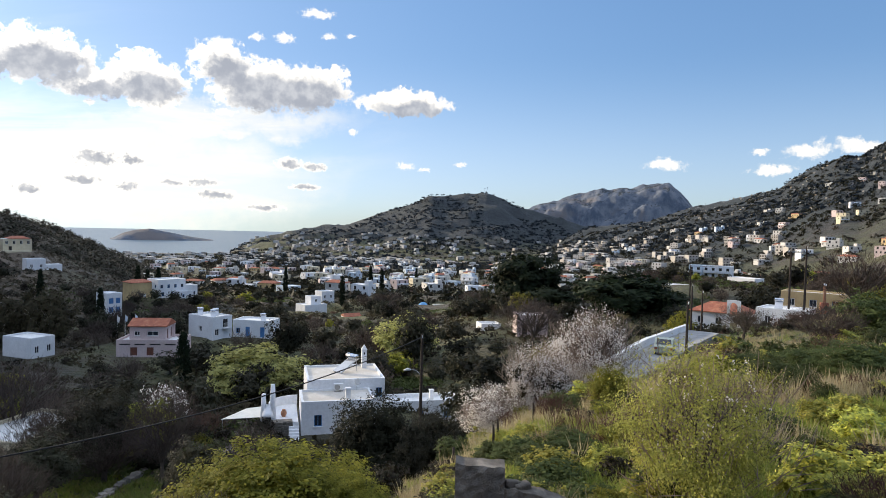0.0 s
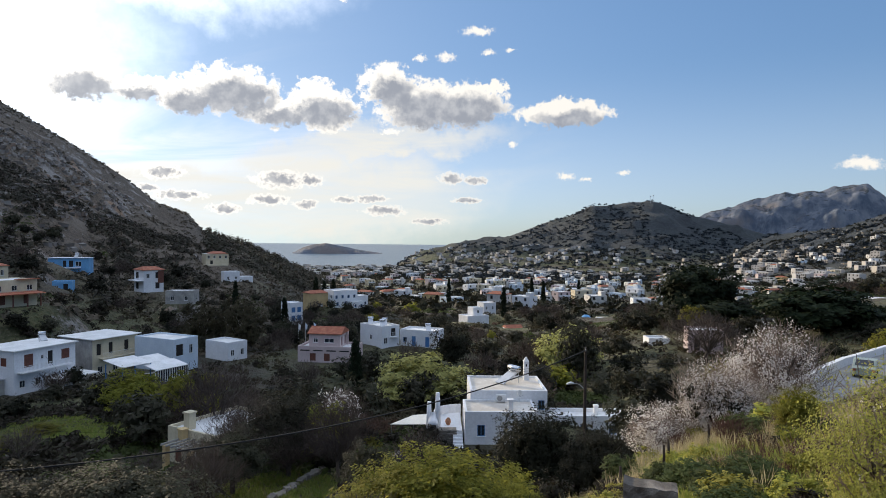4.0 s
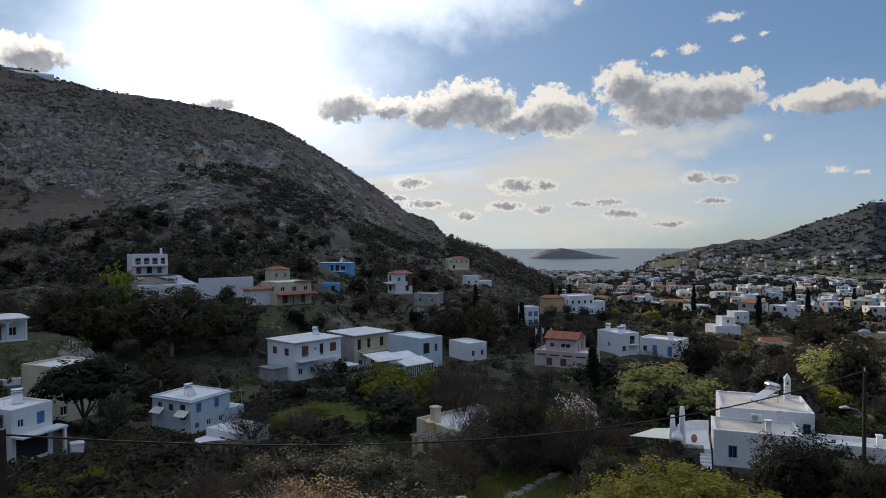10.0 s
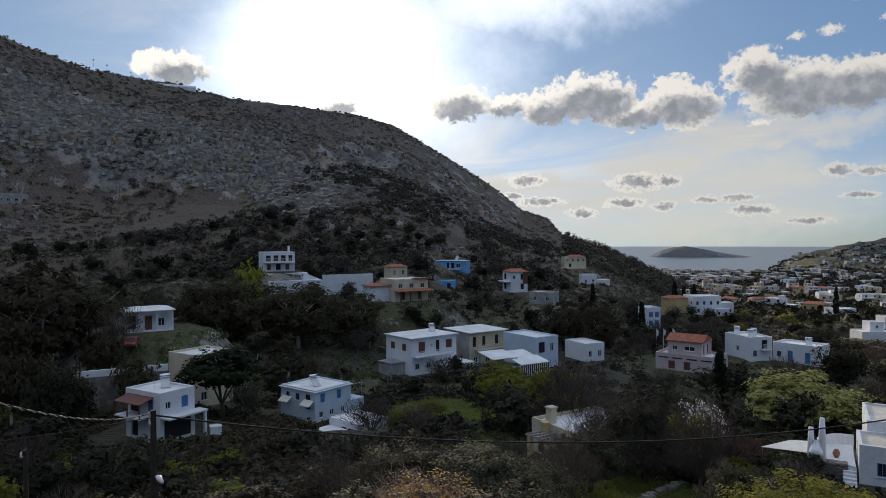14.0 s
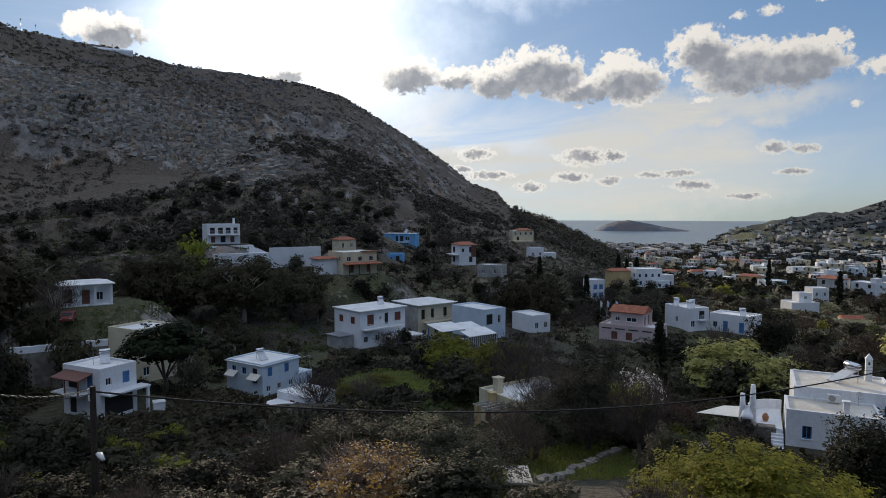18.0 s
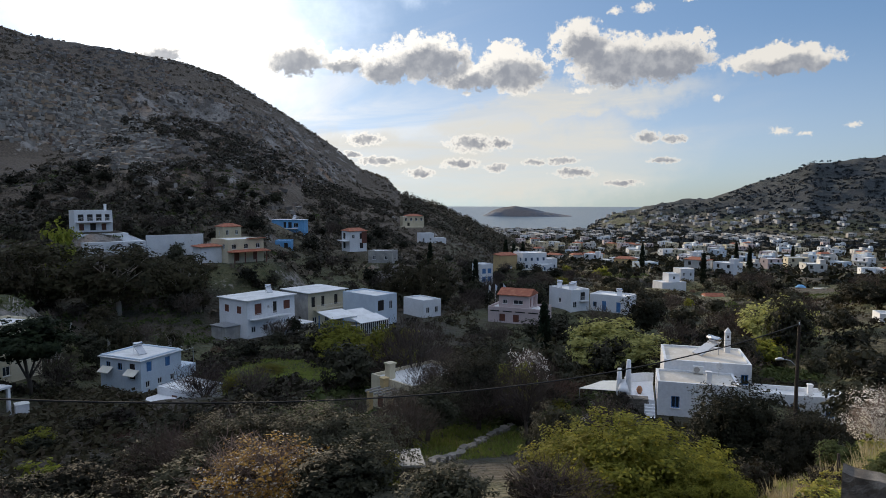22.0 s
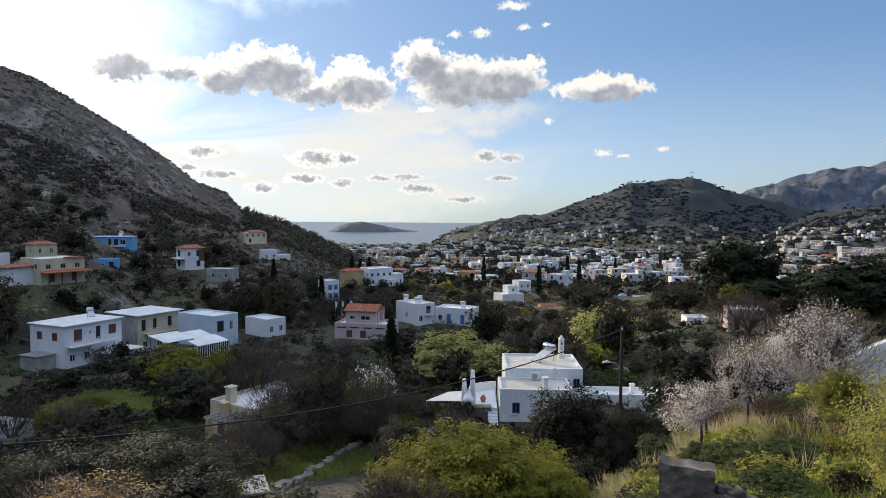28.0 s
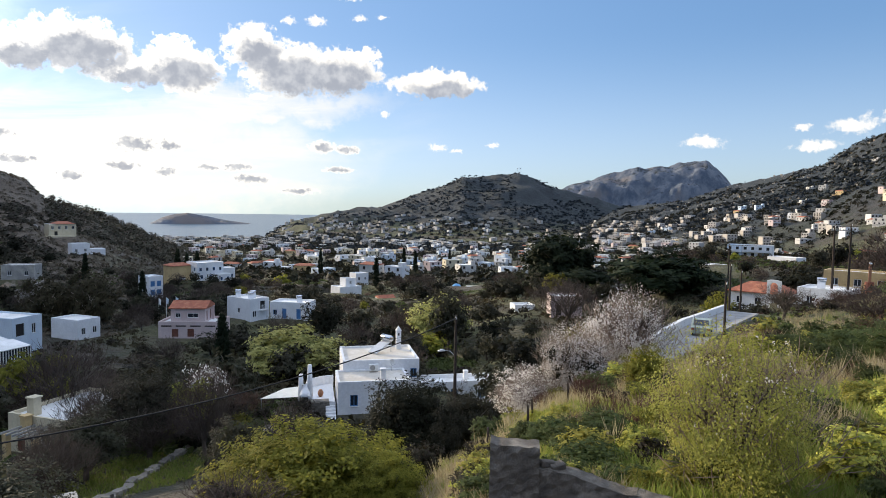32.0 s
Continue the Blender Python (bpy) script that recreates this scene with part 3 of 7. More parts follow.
def thing(name, m, label, category, group=""):
    ob = new(name)
    ob.empty_display_size = 0.3
    ob.matrix_world = m
    return tagged(ob, label, category, group)


# paints and stones
m_white = material("white_limewash", [(0.74, 0.75, 0.77), (0.68, 0.69, 0.71)], 0.5, 0.85, 0.12, streaks=0.12)
m_cream = material("cream_render", [(0.62, 0.55, 0.40), (0.55, 0.48, 0.34)], 0.5, 0.85, 0.12, streaks=0.25)
m_pink = material("dusty_pink_render", [(0.56, 0.45, 0.44), (0.50, 0.40, 0.39)], 0.5, 0.85, 0.12, streaks=0.2)
m_ochre = material("ochre_render", [(0.58, 0.43, 0.22), (0.50, 0.36, 0.18)], 0.5, 0.85, 0.12, streaks=0.25)
m_blue = material("sky_blue_paint", [(0.16, 0.40, 0.68), (0.13, 0.33, 0.58)], 0.6, 0.8, 0.1, streaks=0.2)
m_pale = material("pale_blue_limewash", [(0.58, 0.66, 0.74), (0.52, 0.60, 0.69)], 0.6, 0.85, 0.1, streaks=0.2)
m_grey = material("grey_cement_render", [(0.36, 0.35, 0.33), (0.27, 0.26, 0.25), (0.42, 0.40, 0.36)], 0.9, 0.9, 0.3, streaks=0.4)
m_roof = material("weathered_white_roof", [(0.78, 0.78, 0.77), (0.66, 0.66, 0.65), (0.82, 0.82, 0.82)], 0.45, 0.85, 0.15)
m_tile = material("red_clay_tiles", [(0.36, 0.115, 0.06), (0.27, 0.085, 0.05), (0.42, 0.17, 0.09)], 2.2, 0.85, 0.4)
m_glass = material("dark_window_glass", [(0.03, 0.035, 0.045), (0.02, 0.025, 0.03)], 1.0, 0.08, 0.0)
# near-black colour in place of the shade inside openings
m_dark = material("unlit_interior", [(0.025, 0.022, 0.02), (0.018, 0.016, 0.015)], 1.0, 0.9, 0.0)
m_shutter = material("brown_shutter_wood", [(0.16, 0.055, 0.035), (0.11, 0.04, 0.025)], 3.0, 0.6, 0.3)
m_blueframe = material("blue_painted_wood", [(0.07, 0.2, 0.42), (0.05, 0.15, 0.34)], 3.0, 0.5, 0.2)
m_frame = material("white_painted_frame", [(0.74, 0.74, 0.73), (0.66, 0.66, 0.65)], 3.0, 0.5, 0.1)
m_stone = material("rubble_stone", [(0.23, 0.205, 0.175), (0.15, 0.135, 0.115), (0.31, 0.28, 0.245)], 1.6, 0.95, 0.8, vary=0.5)
m_concrete = material("old_grey_concrete", [(0.17, 0.148, 0.125), (0.095, 0.082, 0.070), (0.27, 0.24, 0.205)], 3.4, 0.95, 1.0, streaks=0.6, fine=14.0)
m_steel = material("galvanised_steel", [(0.45, 0.46, 0.48), (0.36, 0.37, 0.39)], 2.0, 0.4, 0.1, metal=0.8)
m_tank = material("polished_tank_steel", [(0.65, 0.66, 0.68), (0.55, 0.56, 0.58)], 2.0, 0.22, 0.02, metal=1.0)
m_panel = material("solar_collector_glass", [(0.55, 0.57, 0.6), (0.48, 0.5, 0.54)], 1.5, 0.15, 0.0)
m_pole = material("creosoted_pole_wood", [(0.045, 0.031, 0.023), (0.026, 0.018, 0.014)], 6.0, 0.9, 0.5)
m_wire = material("black_cable", [(0.012, 0.012, 0.013), (0.02, 0.02, 0.02)], 6.0, 0.95, 0.0)
m_road = material("worn_concrete_paving", [(0.30, 0.295, 0.29), (0.23, 0.225, 0.22), (0.36, 0.35, 0.34)], 0.7, 0.9, 0.4)
m_clay = material("terracotta", [(0.40, 0.19, 0.10), (0.33, 0.15, 0.08)], 4.0, 0.8, 0.2)
m_bark = material("grey_brown_bark", [(0.085, 0.066, 0.05), (0.05, 0.038, 0.03), (0.13, 0.11, 0.09)], 5.0, 0.95, 0.8)
m_palebark = material("pale_peeling_bark", [(0.42, 0.37, 0.31), (0.28, 0.23, 0.19)], 3.0, 0.9, 0.5)
m_cloth = material("cream_awning_cloth", [(0.80, 0.77, 0.68), (0.74, 0.71, 0.62)], 1.5, 0.9, 0.1)


def wall_with_holes(shape, hole, place, w, h, holes, depth=0.16):
    """One side of a house, w by h, seen from outside; holes are (x, z, width, height). place turns (x, z, inwards) into a corner."""
    xs = sorted({0.0, w, *[c for x, z, a, b in holes for c in (x, x + a)]})
    zs = sorted({0.0, h, *[c for x, z, a, b in holes for c in (z, z + b)]})
    for x0, x1 in zip(xs, xs[1:]):
        for z0, z1 in zip(zs, zs[1:]):
            cx, cz = (x0 + x1) / 2, (z0 + z1) / 2
            if not any(x < cx < x + a and z < cz < z + b for x, z, a, b in holes):
                shape.quad(place(x0, z0, 0), place(x1, z0, 0), place(x1, z1, 0), place(x0, z1, 0))
    for x, z, a, b in holes:
        for p, q in (((x, z), (x + a, z)), ((x + a, z), (x + a, z + b)), ((x + a, z + b), (x, z + b)), ((x, z + b), (x, z))):
            shape.quad(place(*p, 0), place(*p, depth), place(*q, depth), place(*q, 0))


def side_place(side, w, d):
    if side == "S":
        return lambda x, z, i: (x - w / 2, -d / 2 + i, z)
    if side == "W":
        return lambda x, z, i: (-w / 2 + i, d / 2 - x, z)
    if side == "E":
        return lambda x, z, i: (w / 2 - i, x - d / 2, z)
    return lambda x, z, i: (w / 2 - x, d / 2 - i, z)


def slab(place, x0, z0, x1, z1, i0, i1):
    a, b = Vector(place(x0, z0, i0)), Vector(place(x1, z1, i1))
    s = Shape()
    s.box(min(a.x, b.x), min(a.y, b.y), min(a.z, b.z), max(a.x, b.x), max(a.y, b.y), max(a.z, b.z))
    return s


def opening(root, place, x, z, a, b, kind, fine):
    """What fills a hole in a wall: a window with frame and panes, shutters, or a door."""
    if kind in ("shut", "shutblue", "door", "doorblue"):
        mat = m_blueframe if kind.endswith("blue") else m_shutter
        leaf = part("door" if kind.startswith("door") else "shutter", slab(place, x, z, x + a, z + b, 0.07, 0.12), mat, root)
        if fine:
            for k in range(2):
                part("panel", slab(place, x + 0.08 + k * a / 2, z + 0.1, x + a / 2 - 0.08 + k * a / 2, z + b - 0.1, 0.05, 0.068), mat, root)
        return leaf
    # a near-black slab gives the shade of the room behind
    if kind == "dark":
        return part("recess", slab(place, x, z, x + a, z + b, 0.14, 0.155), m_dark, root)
    pane = part("window", slab(place, x, z, x + a, z + b, 0.12, 0.15), m_glass, root)
    if fine:
        s = Shape()
        fm = m_blueframe if kind == "blue" else m_frame
        for p, q, r, t in ((x, z, x + a, z + 0.07), (x, z + b - 0.07, x + a, z + b), (x, z, x + 0.07, z + b), (x + a - 0.07, z, x + a, z + b), (x + a / 2 - 0.03, z, x + a / 2 + 0.03, z + b)):
            one = slab(place, p, q, r, t, 0.08, 0.118)
            k = len(s.v)
            s.v += one.v
            s.f += [tuple(k + i for i in f) for f in one.f]
        part("window_frame", s, fm, root)
        part("sill", slab(place, x - 0.08, z - 0.07, x + a + 0.08, z - 0.005, -0.07, 0.05), m_frame, root)
    return pane


def pitched(w, d, rise, over=0.35, hip=0.0):
    """A roof of two slopes, ridge along x, with hipped ends where hip is above 0."""
    s = Shape()
    W, D, T = w / 2 + over, d / 2 + over, 0.12
    r = W - hip
    lo = [(-W, -D, 0), (W, -D, 0), (W, D, 0), (-W, D, 0), (-r, 0, rise), (r, 0, rise)]
    k = len(s.v)
    s.v += lo + [(x, y, z - T) for x, y, z in lo[:4]]
    s.f += [(0, 1, 5, 4), (2, 3, 4, 5), (1, 2, 5), (3, 0, 4), (9, 8, 7, 6), (0, 6, 7, 1), (1, 7, 8, 2), (2, 8, 9, 3), (3, 9, 6, 0)]
    return s


def row_of(w, n, z, a, b, kind="glass"):
    return [(w * (i + 0.5) / n - a / 2, z, a, b, kind) for i in range(n)]


def block(root, w, d, h, wall, holes=None, parapet=0.35, roof=None, fine=True, name="wall", at=(0, 0, 0), base=1.6):
    """A storey or a whole flat-roofed house body: walls with openings, parapet, roof deck, what fills the openings."""
    holes = holes or {}
    off = Vector(at)
    s = Shape()
    top = h + parapet
    for side, length in (("S", w), ("W", d), ("E", d), ("N", w)):
        raw = side_place(side, w, d)
        place = lambda x, z, i, raw=raw: tuple(Vector(raw(x, z, i)) + off)
        wall_with_holes(s, None, place, length, top, [o[:4] for o in holes.get(side, [])])
        s.quad(place(0, -base, 0), place(length, -base, 0), place(length, 0, 0), place(0, 0, 0))
        if parapet:
            e = 0.22
            s.quad(place(0, top, 0), place(length, top, 0), place(length - e, top, e), place(e, top, e))
            s.quad(place(e, top, e), place(length - e, top, e), place(length - e, h, e), place(e, h, e))
    part(name, s, wall, root)
    deck = Shape().box(-w / 2 + 0.1 + at[0], -d / 2 + 0.1 + at[1], h - 0.15 + at[2], w / 2 - 0.1 + at[0], d / 2 - 0.1 + at[1], h + 0.01 + at[2])
    part("roof", deck, roof or m_roof, root)
    for side, length in (("S", w), ("W", d), ("E", d), ("N", w)):
        raw = side_place(side, w, d)
        place = lambda x, z, i, raw=raw: tuple(Vector(raw(x, z, i)) + off)
        for o in holes.get(side, []):
            opening(root, place, *o, fine)


def balcony(root, w, depth, x, y, z, mat=None, solid=False):
    part("balcony", Shape().box(x - w / 2, y - depth, z - 0.16, x + w / 2, y, z), mat or m_white, root)
    if solid:
        s = Shape().box(x - w / 2, y - depth, z + 0.003, x + w / 2, y - depth + 0.12, z + 0.95)
        part("balcony_wall", s, mat or m_white, root)
        return
    s = Shape()
    for k in range(int(w / 0.22) + 1):
        px = x - w / 2 + 0.03 + k * 0.22
        s.box(px - 0.012, y - depth + 0.03, z, px + 0.012, y - depth + 0.055, z + 0.95)
    s.box(x - w / 2, y - depth + 0.02, z + 0.95, x + w / 2, y - depth + 0.065, z + 1.0)
    part("railing", s, m_frame, root)


def solar_heater(x, y, z, turn, label="steel solar water heater with a tilted collector panel"):
    root = thing("solar_water_heater", pose(x, y, z, 0, 0, turn), label, "water heater", "solar heaters on roofs")
    tank = Shape().tube([(-0.6, 0.55, 1.2), (-0.55, 0.55, 1.2), (0.55, 0.55, 1.2), (0.6, 0.55, 1.2)], [0.16, 0.27, 0.27, 0.16], 14)
    part("tank", tank, m_tank, root, "shiny steel tank", smooth=True)
    s = Shape()
    s.v += [(-0.5, -0.95, 0.12), (0.5, -0.95, 0.12), (0.5, 0.5, 0.98), (-0.5, 0.5, 0.98), (-0.5, -0.9, 0.04), (0.5, -0.9, 0.04), (0.5, 0.55, 0.9), (-0.5, 0.55, 0.9)]
    s.f += [(0, 1, 2, 3), (7, 6, 5, 4), (0, 4, 5, 1), (1, 5, 6, 2), (2, 6, 7, 3), (3, 7, 4, 0)]
    part("collector", s, m_panel, root)
    for px, py, h in ((-0.45, 0.62, 1.0), (0.45, 0.62, 1.0), (-0.45, -0.85, 0.1), (0.45, -0.85, 0.1)):
        part("leg", Shape().box(px - 0.02, py - 0.02, 0, px + 0.02, py + 0.02, h), m_steel, root)
    return root


def chimney(root, x, y, z, h, w=0.42, mat=None, pointed=False):
    c = Shape().box(x - w / 2, y - w / 2, z - 0.1, x + w / 2, y + w / 2, z + h)
    part("chimney", c, mat or m_white, root)
    if pointed:
        s = Shape()
        s.v += [(x - w * 0.6, y - w * 0.6, z + h), (x + w * 0.6, y - w * 0.6, z + h), (x + w * 0.6, y + w * 0.6, z + h), (x - w * 0.6, y + w * 0.6, z + h), (x, y, z + h + w)]
        s.f += [(3, 2, 1, 0), (0, 1, 4), (1, 2, 4), (2, 3, 4), (3, 0, 4)]
        part("chimney_cap", s, mat or m_white, root)
        part("smoke_hole", Shape().box(x - 0.07, y - w / 2 - 0.004, z + h - 0.5, x + 0.07, y - w / 2 + 0.01, z + h - 0.25), m_dark, root)
    else:
        part("chimney_cap", Shape().box(x - w * 0.62, y - w * 0.62, z + h + 0.003, x + w * 0.62, y + w * 0.62, z + h + 0.12), mat or m_white, root)

# ---- the houses round the valley floor ----
def on(m, x, y, z=0.0):
    return m @ Vector((x, y, z))


# the white house below the meadow: two cubes, terrace, ovens, annexe
m_deck = material("worn_beige_roof_screed", [(0.62, 0.57, 0.50), (0.52, 0.47, 0.40), (0.70, 0.67, 0.62)], 0.6, 0.9, 0.2)
m = plot("white_villa", 6)
villa = thing("white_house", m, "whitewashed cubic house with flat roofs and a curved terrace", "house")
block(villa, 6.4, 4.3, 2.7, m_white, {"S": [(1.1, 0.7, 0.66, 1.0, "blue"), (4.9, 1.0, 0.5, 0.7, "blue")], "E": row_of(4.3, 1, 1.3, 0.7, 1.0, "blue"), "W": row_of(4.3, 1, 0.65, 0.9, 1.95, "doorblue")}, 0.17, m_deck, at=(-0.5, -2.0, 0))
block(villa, 7.2, 6.4, 3.55, m_white, {"S": [(6.35, 1.9, 0.6, 0.9, "blue")], "E": row_of(6.4, 2, 1.6, 0.7, 1.0, "blue")}, 0.16, m_deck, at=(0.6, 3.37, 0))
chimney(villa, 2.9, 5.4, 3.55, 1.9, 0.5, pointed=True)
chimney(villa, 0.35, -3.3, 2.7, 0.95, 0.42)
curve = [(-3.8 - 2.6 * math.sin(a * 0.175), -0.6 + 2.6 * math.cos(a * 0.175)) for a in range(0, 10)]
outer = [(x * 0.96 - 0.16, y * 0.94) for x, y in curve]
s = Shape().prism(curve + outer[::-1], -1.4, 1.95)
part("terrace_wall", s, m_white, villa)
part("terrace_floor", Shape().prism([(-3.9, -4.0), (-3.9, 1.8)] + curve + [(-6.2, -3.0)], 0.85, 1.15), m_white, villa)
for k in range(7):
    part("step", Shape().box(-4.7, -3.9 - k * 0.28, -0.7, -3.85, -3.62 - k * 0.28, 1.0 - k * 0.19), m_white, villa)
oven = thing("outdoor_oven", m @ pose(-5.75, -3.5, 0.45), "rubble stone barbecue oven with two slim white flues", "oven")
part("hearth_core", Shape().box(-1.1, -0.36, -1.6, 1.35, 0.36, 0.75), m_stone, oven)
rng = random.Random(15)
for row in range(9):
    z = -1.0 + row * 0.23
    x = -1.15 + 0.1 * (row % 2)
    while x < (1.15 if z < 0.7 else -0.35):
        a, c = rng.uniform(0.12, 0.26), rng.uniform(0.09, 0.13)
        part("stone", Shape().box(-a, -0.1, -c, a, 0.12, c), m_stone, oven, bevel=0.04, at=pose(x + a, -0.38 + rng.uniform(-.03, .03), z, 0, rng.uniform(-9, 9), rng.uniform(-6, 6)))
        x += 2 * a + 0.02
part("hood", Shape().tube([(-0.7, -0.2, 0.95), (-0.7, 0.1, 1.2), (-0.7, 0.4, 1.5), (-0.7, 0.6, 2.0)], [0.5, 0.48, 0.36, 0.2], 12), m_white, oven, "rounded whitewashed hood", smooth=True)
part("oven_mouth", Shape().box(-0.98, -0.68, 0.98, -0.42, -0.5, 1.22), m_dark, oven, bevel=0.05)
for x, h in ((-1.05, 2.9), (-0.3, 3.7)):
    part("flue", Shape().tube([(x, 0.8, -0.6), (x, 0.8, h - 1.3), (x, 0.8, h)], [0.34, 0.24, 0.17], 12), m_white, oven, smooth=True)
jar = [(0, 0.16), (0.12, 0.26), (0.4, 0.36), (0.62, 0.3), (0.74, 0.17), (0.8, 0.2)]
pot = Shape().tube([(0, 0, z) for z, r in jar], [r for z, r in jar], 14)
pot_ob = tagged(new("clay_pot", pot.mesh("clay_pot", m_clay, True)), "large round terracotta pot on the terrace wall", "pot")
pot_ob.matrix_world = m @ pose(-5.1, -2.3, 1.153) @ Matrix.Diagonal((0.75, 0.75, 0.8, 1))
for x, y in ((-8.4, -4.6), (-9.0, -3.2)):
    p2 = tagged(new("clay_pot", pot.mesh("clay_pot", m_grey, True)), "weathered grey stone jar in the yard", "pot")
    p2.matrix_world = m @ pose(x, y, -0.45)
awning = thing("awning", m @ pose(-7.7, -1.6, 1.15), "cream cloth sun sail stretched over the terrace", "awning")
s = Shape()
s.v += [(-2.6, -0.6, 0), (0.9, -1.3, 0.25), (1.6, 1.2, 0.55), (-0.6, 1.6, 0.25)]
s.v += [(x, y, z - 0.03) for x, y, z in s.v[:4]]
s.f += [(0, 1, 2, 3), (7, 6, 5, 4), (0, 4, 5, 1), (1, 5, 6, 2), (2, 6, 7, 3), (3, 7, 4, 0)]
part("cloth", s, m_cloth, awning)
for x, y, h in ((-2.5, -0.55, 0), (-0.55, 1.5, 0.25)):
    part("post", Shape().tube([(x, y, -2.8), (x, y, h)], [0.04, 0.04], 6), m_steel, awning)
annexe = thing("annexe", m @ pose(8.3, 4.4, -2.1), "long low white annexe with a flat roof", "outbuilding")
block(annexe, 8.4, 3.0, 2.3, m_white, {"S": row_of(8.4, 3, 0.9, 0.7, 0.9, "blue")}, 0.4)
chimney(annexe, 1.6, 0.4, 2.3, 0.9, 0.4)
v = on(m, 1.0, 4.0, 3.565)
heater = solar_heater(v.x, v.y, v.z, 8.6 - 52)
heater.scale = (1.25, 1.25, 1.15)
air = thing("air_conditioner", m @ pose(-0.2, -0.35, 2.715), "white wall air conditioning unit on the roof", "air conditioner")
part("casing", Shape().box(-0.42, -0.17, 0.12, 0.42, 0.17, 0.72), m_frame, air, bevel=0.02)
part("fan_grille", Shape().tube([(-0.12, -0.172, 0.42), (-0.12, -0.19, 0.42)], [0.25, 0.25], 16), m_grey, air)
for x in (-0.35, 0.35):
    part("foot", Shape().box(x - 0.03, -0.17, 0, x + 0.03, 0.17, 0.118), m_steel, air)
dish = thing("satellite_dish", m @ pose(1.5, -0.3, 2.715, 0, 0, 40), "small white satellite dish on a mast", "satellite dish")
part("mast", Shape().tube([(0, 0, 0), (0, 0, 0.7)], [0.025, 0.025], 6), m_steel, dish)
s = Shape()
rings = [(0.0, 0.0), (0.2, 0.03), (0.36, 0.09)]
s.v.append((0, 0.05, 0.8))
for rr, dep in rings[1:]:
    s.v += [(rr * math.cos(a * math.pi / 8), 0.05 - dep, 0.8 + rr * math.sin(a * math.pi / 8)) for a in range(16)]
s.f += [(0, 1 + a, 1 + (a + 1) % 16) for a in range(16)] + [(1 + a, 17 + a, 17 + (a + 1) % 16, 1 + (a + 1) % 16) for a in range(16)]
part("reflector", s, m_frame, dish, smooth=True)
part("arm", Shape().tube([(0, 0.0, 0.5), (0, -0.5, 0.75)], [0.015, 0.015], 5), m_steel, dish)
# paved yard with rubble edges
yard = thing("yard_wall", m @ pose(-9.2, -4.8, -0.65), "low rubble stone walls edging a paved yard", "stone wall")
rng = random.Random(5)
part("paving", Shape().prism([(-2.6, -3.0), (5.0, -3.4), (5.0, 0.6), (-0.6, 2.2)], -0.6, 0.06), m_stone, yard, "grey flagstones")
for k in range(46):
    u = rng.random()
    px, py = ((-2.6 + u * 2.1, -3.0 + u * 5.0) if k % 2 else (-0.9 + u * 2.0, -3.0 + u * 4.6))
    a, b, c = rng.uniform(.18, .42), rng.uniform(.18, .36), rng.uniform(.2, .55)
    st = Shape().box(-a, -b, -0.2, a, b, c)
    part("stone", st, m_stone, yard, bevel=0.07, at=pose(px + rng.uniform(-.2, .2), py, 0.05, rng.uniform(-12, 12), rng.uniform(-12, 12), rng.uniform(0, 90)))

# yellow bungalow with a porch
m = plot("yellow_bungalow", 42)
h = thing("yellow_bungalow", m, "single-storey cream yellow bungalow with flat white roof", "house")
block(h, 8.4, 6.4, 3.0, m_cream, {"S": row_of(8.4, 3, 0.9, 0.9, 1.1, "glass"), "W": [(1.0, 0.1, 0.9, 2.0, "door"), (3.6, 0.9, 1.0, 1.1, "glass")]}, 0.3)
chimney(h, -3.2, 1.4, 3.0, 1.5, 0.75, m_cream)
chimney(h, -4.6, 0.6, 2.1, 1.3, 0.6, m_ochre)
for y in (-2.6, 0.6):
    part("porch_column", Shape().box(-6.6, y - 0.22, -1.6, -6.16, y + 0.22, 2.5), m_ochre, h)
for k in range(6):
    part("porch_beam", Shape().box(-6.8, -2.7 + k * 0.68, 2.52, -4.25, -2.58 + k * 0.68, 2.68), m_grey, h)

# the flats, three doors in a row
m = plot("row_flats", 37)
h = thing("apartment_house", m, "grey-white two-storey apartment house with a long balcony", "house")
block(h, 10.6, 8.2, 6.6, m_white, {"S": row_of(10.6, 4, 1.0, 0.95, 1.1) + [(1.6, 4.0, 1.5, 2.0, "shut"), (4.4, 4.9, 0.5, 0.6, "glass"), (5.6, 3.9, 0.9, 2.1, "dark"), (8.0, 4.3, 1.5, 1.6, "shut")],
      "W": [(1.6, 4.3, 1.3, 1.3, "shut"), (5.2, 4.3, 1.3, 1.3, "shut")]}, 0.12)
balcony(h, 9.0, 1.3, -0.4, -4.1, 3.5)
part("roof_overhang", Shape().box(-5.6, -4.5, 6.73, 5.6, 4.4, 6.86), m_roof, h)
part("lean_to", Shape().box(-8.4, -2.0, -1.2, -5.32, 2.0, 2.3), m_grey, h)
part("lean_to_roof", Shape().box(-8.6, -2.2, 2.3, -5.32, 2.2, 2.4), m_steel, h)
part("porch_roof", Shape().box(-0.4, -8.0, 1.7, 6.6, -4.12, 1.86), m_roof, h)
for x in (0, 3, 6.2):
    part("porch_post", Shape().box(x - 0.1, -7.8, -1.6, x + 0.1, -7.6, 1.7), m_frame, h)
part("antenna", Shape().tube([(2, 0, 6.6), (2, 0, 8.2)], [0.03, 0.02], 5), m_steel, h)
v = on(m, 3.4, 1.0, 6.87)
solar_heater(v.x, v.y, v.z, 60)
m = plot("row_ochre", 37)
h = thing("apartment_house", m, "pale ochre two-storey house with balcony and unfinished side wall", "house")
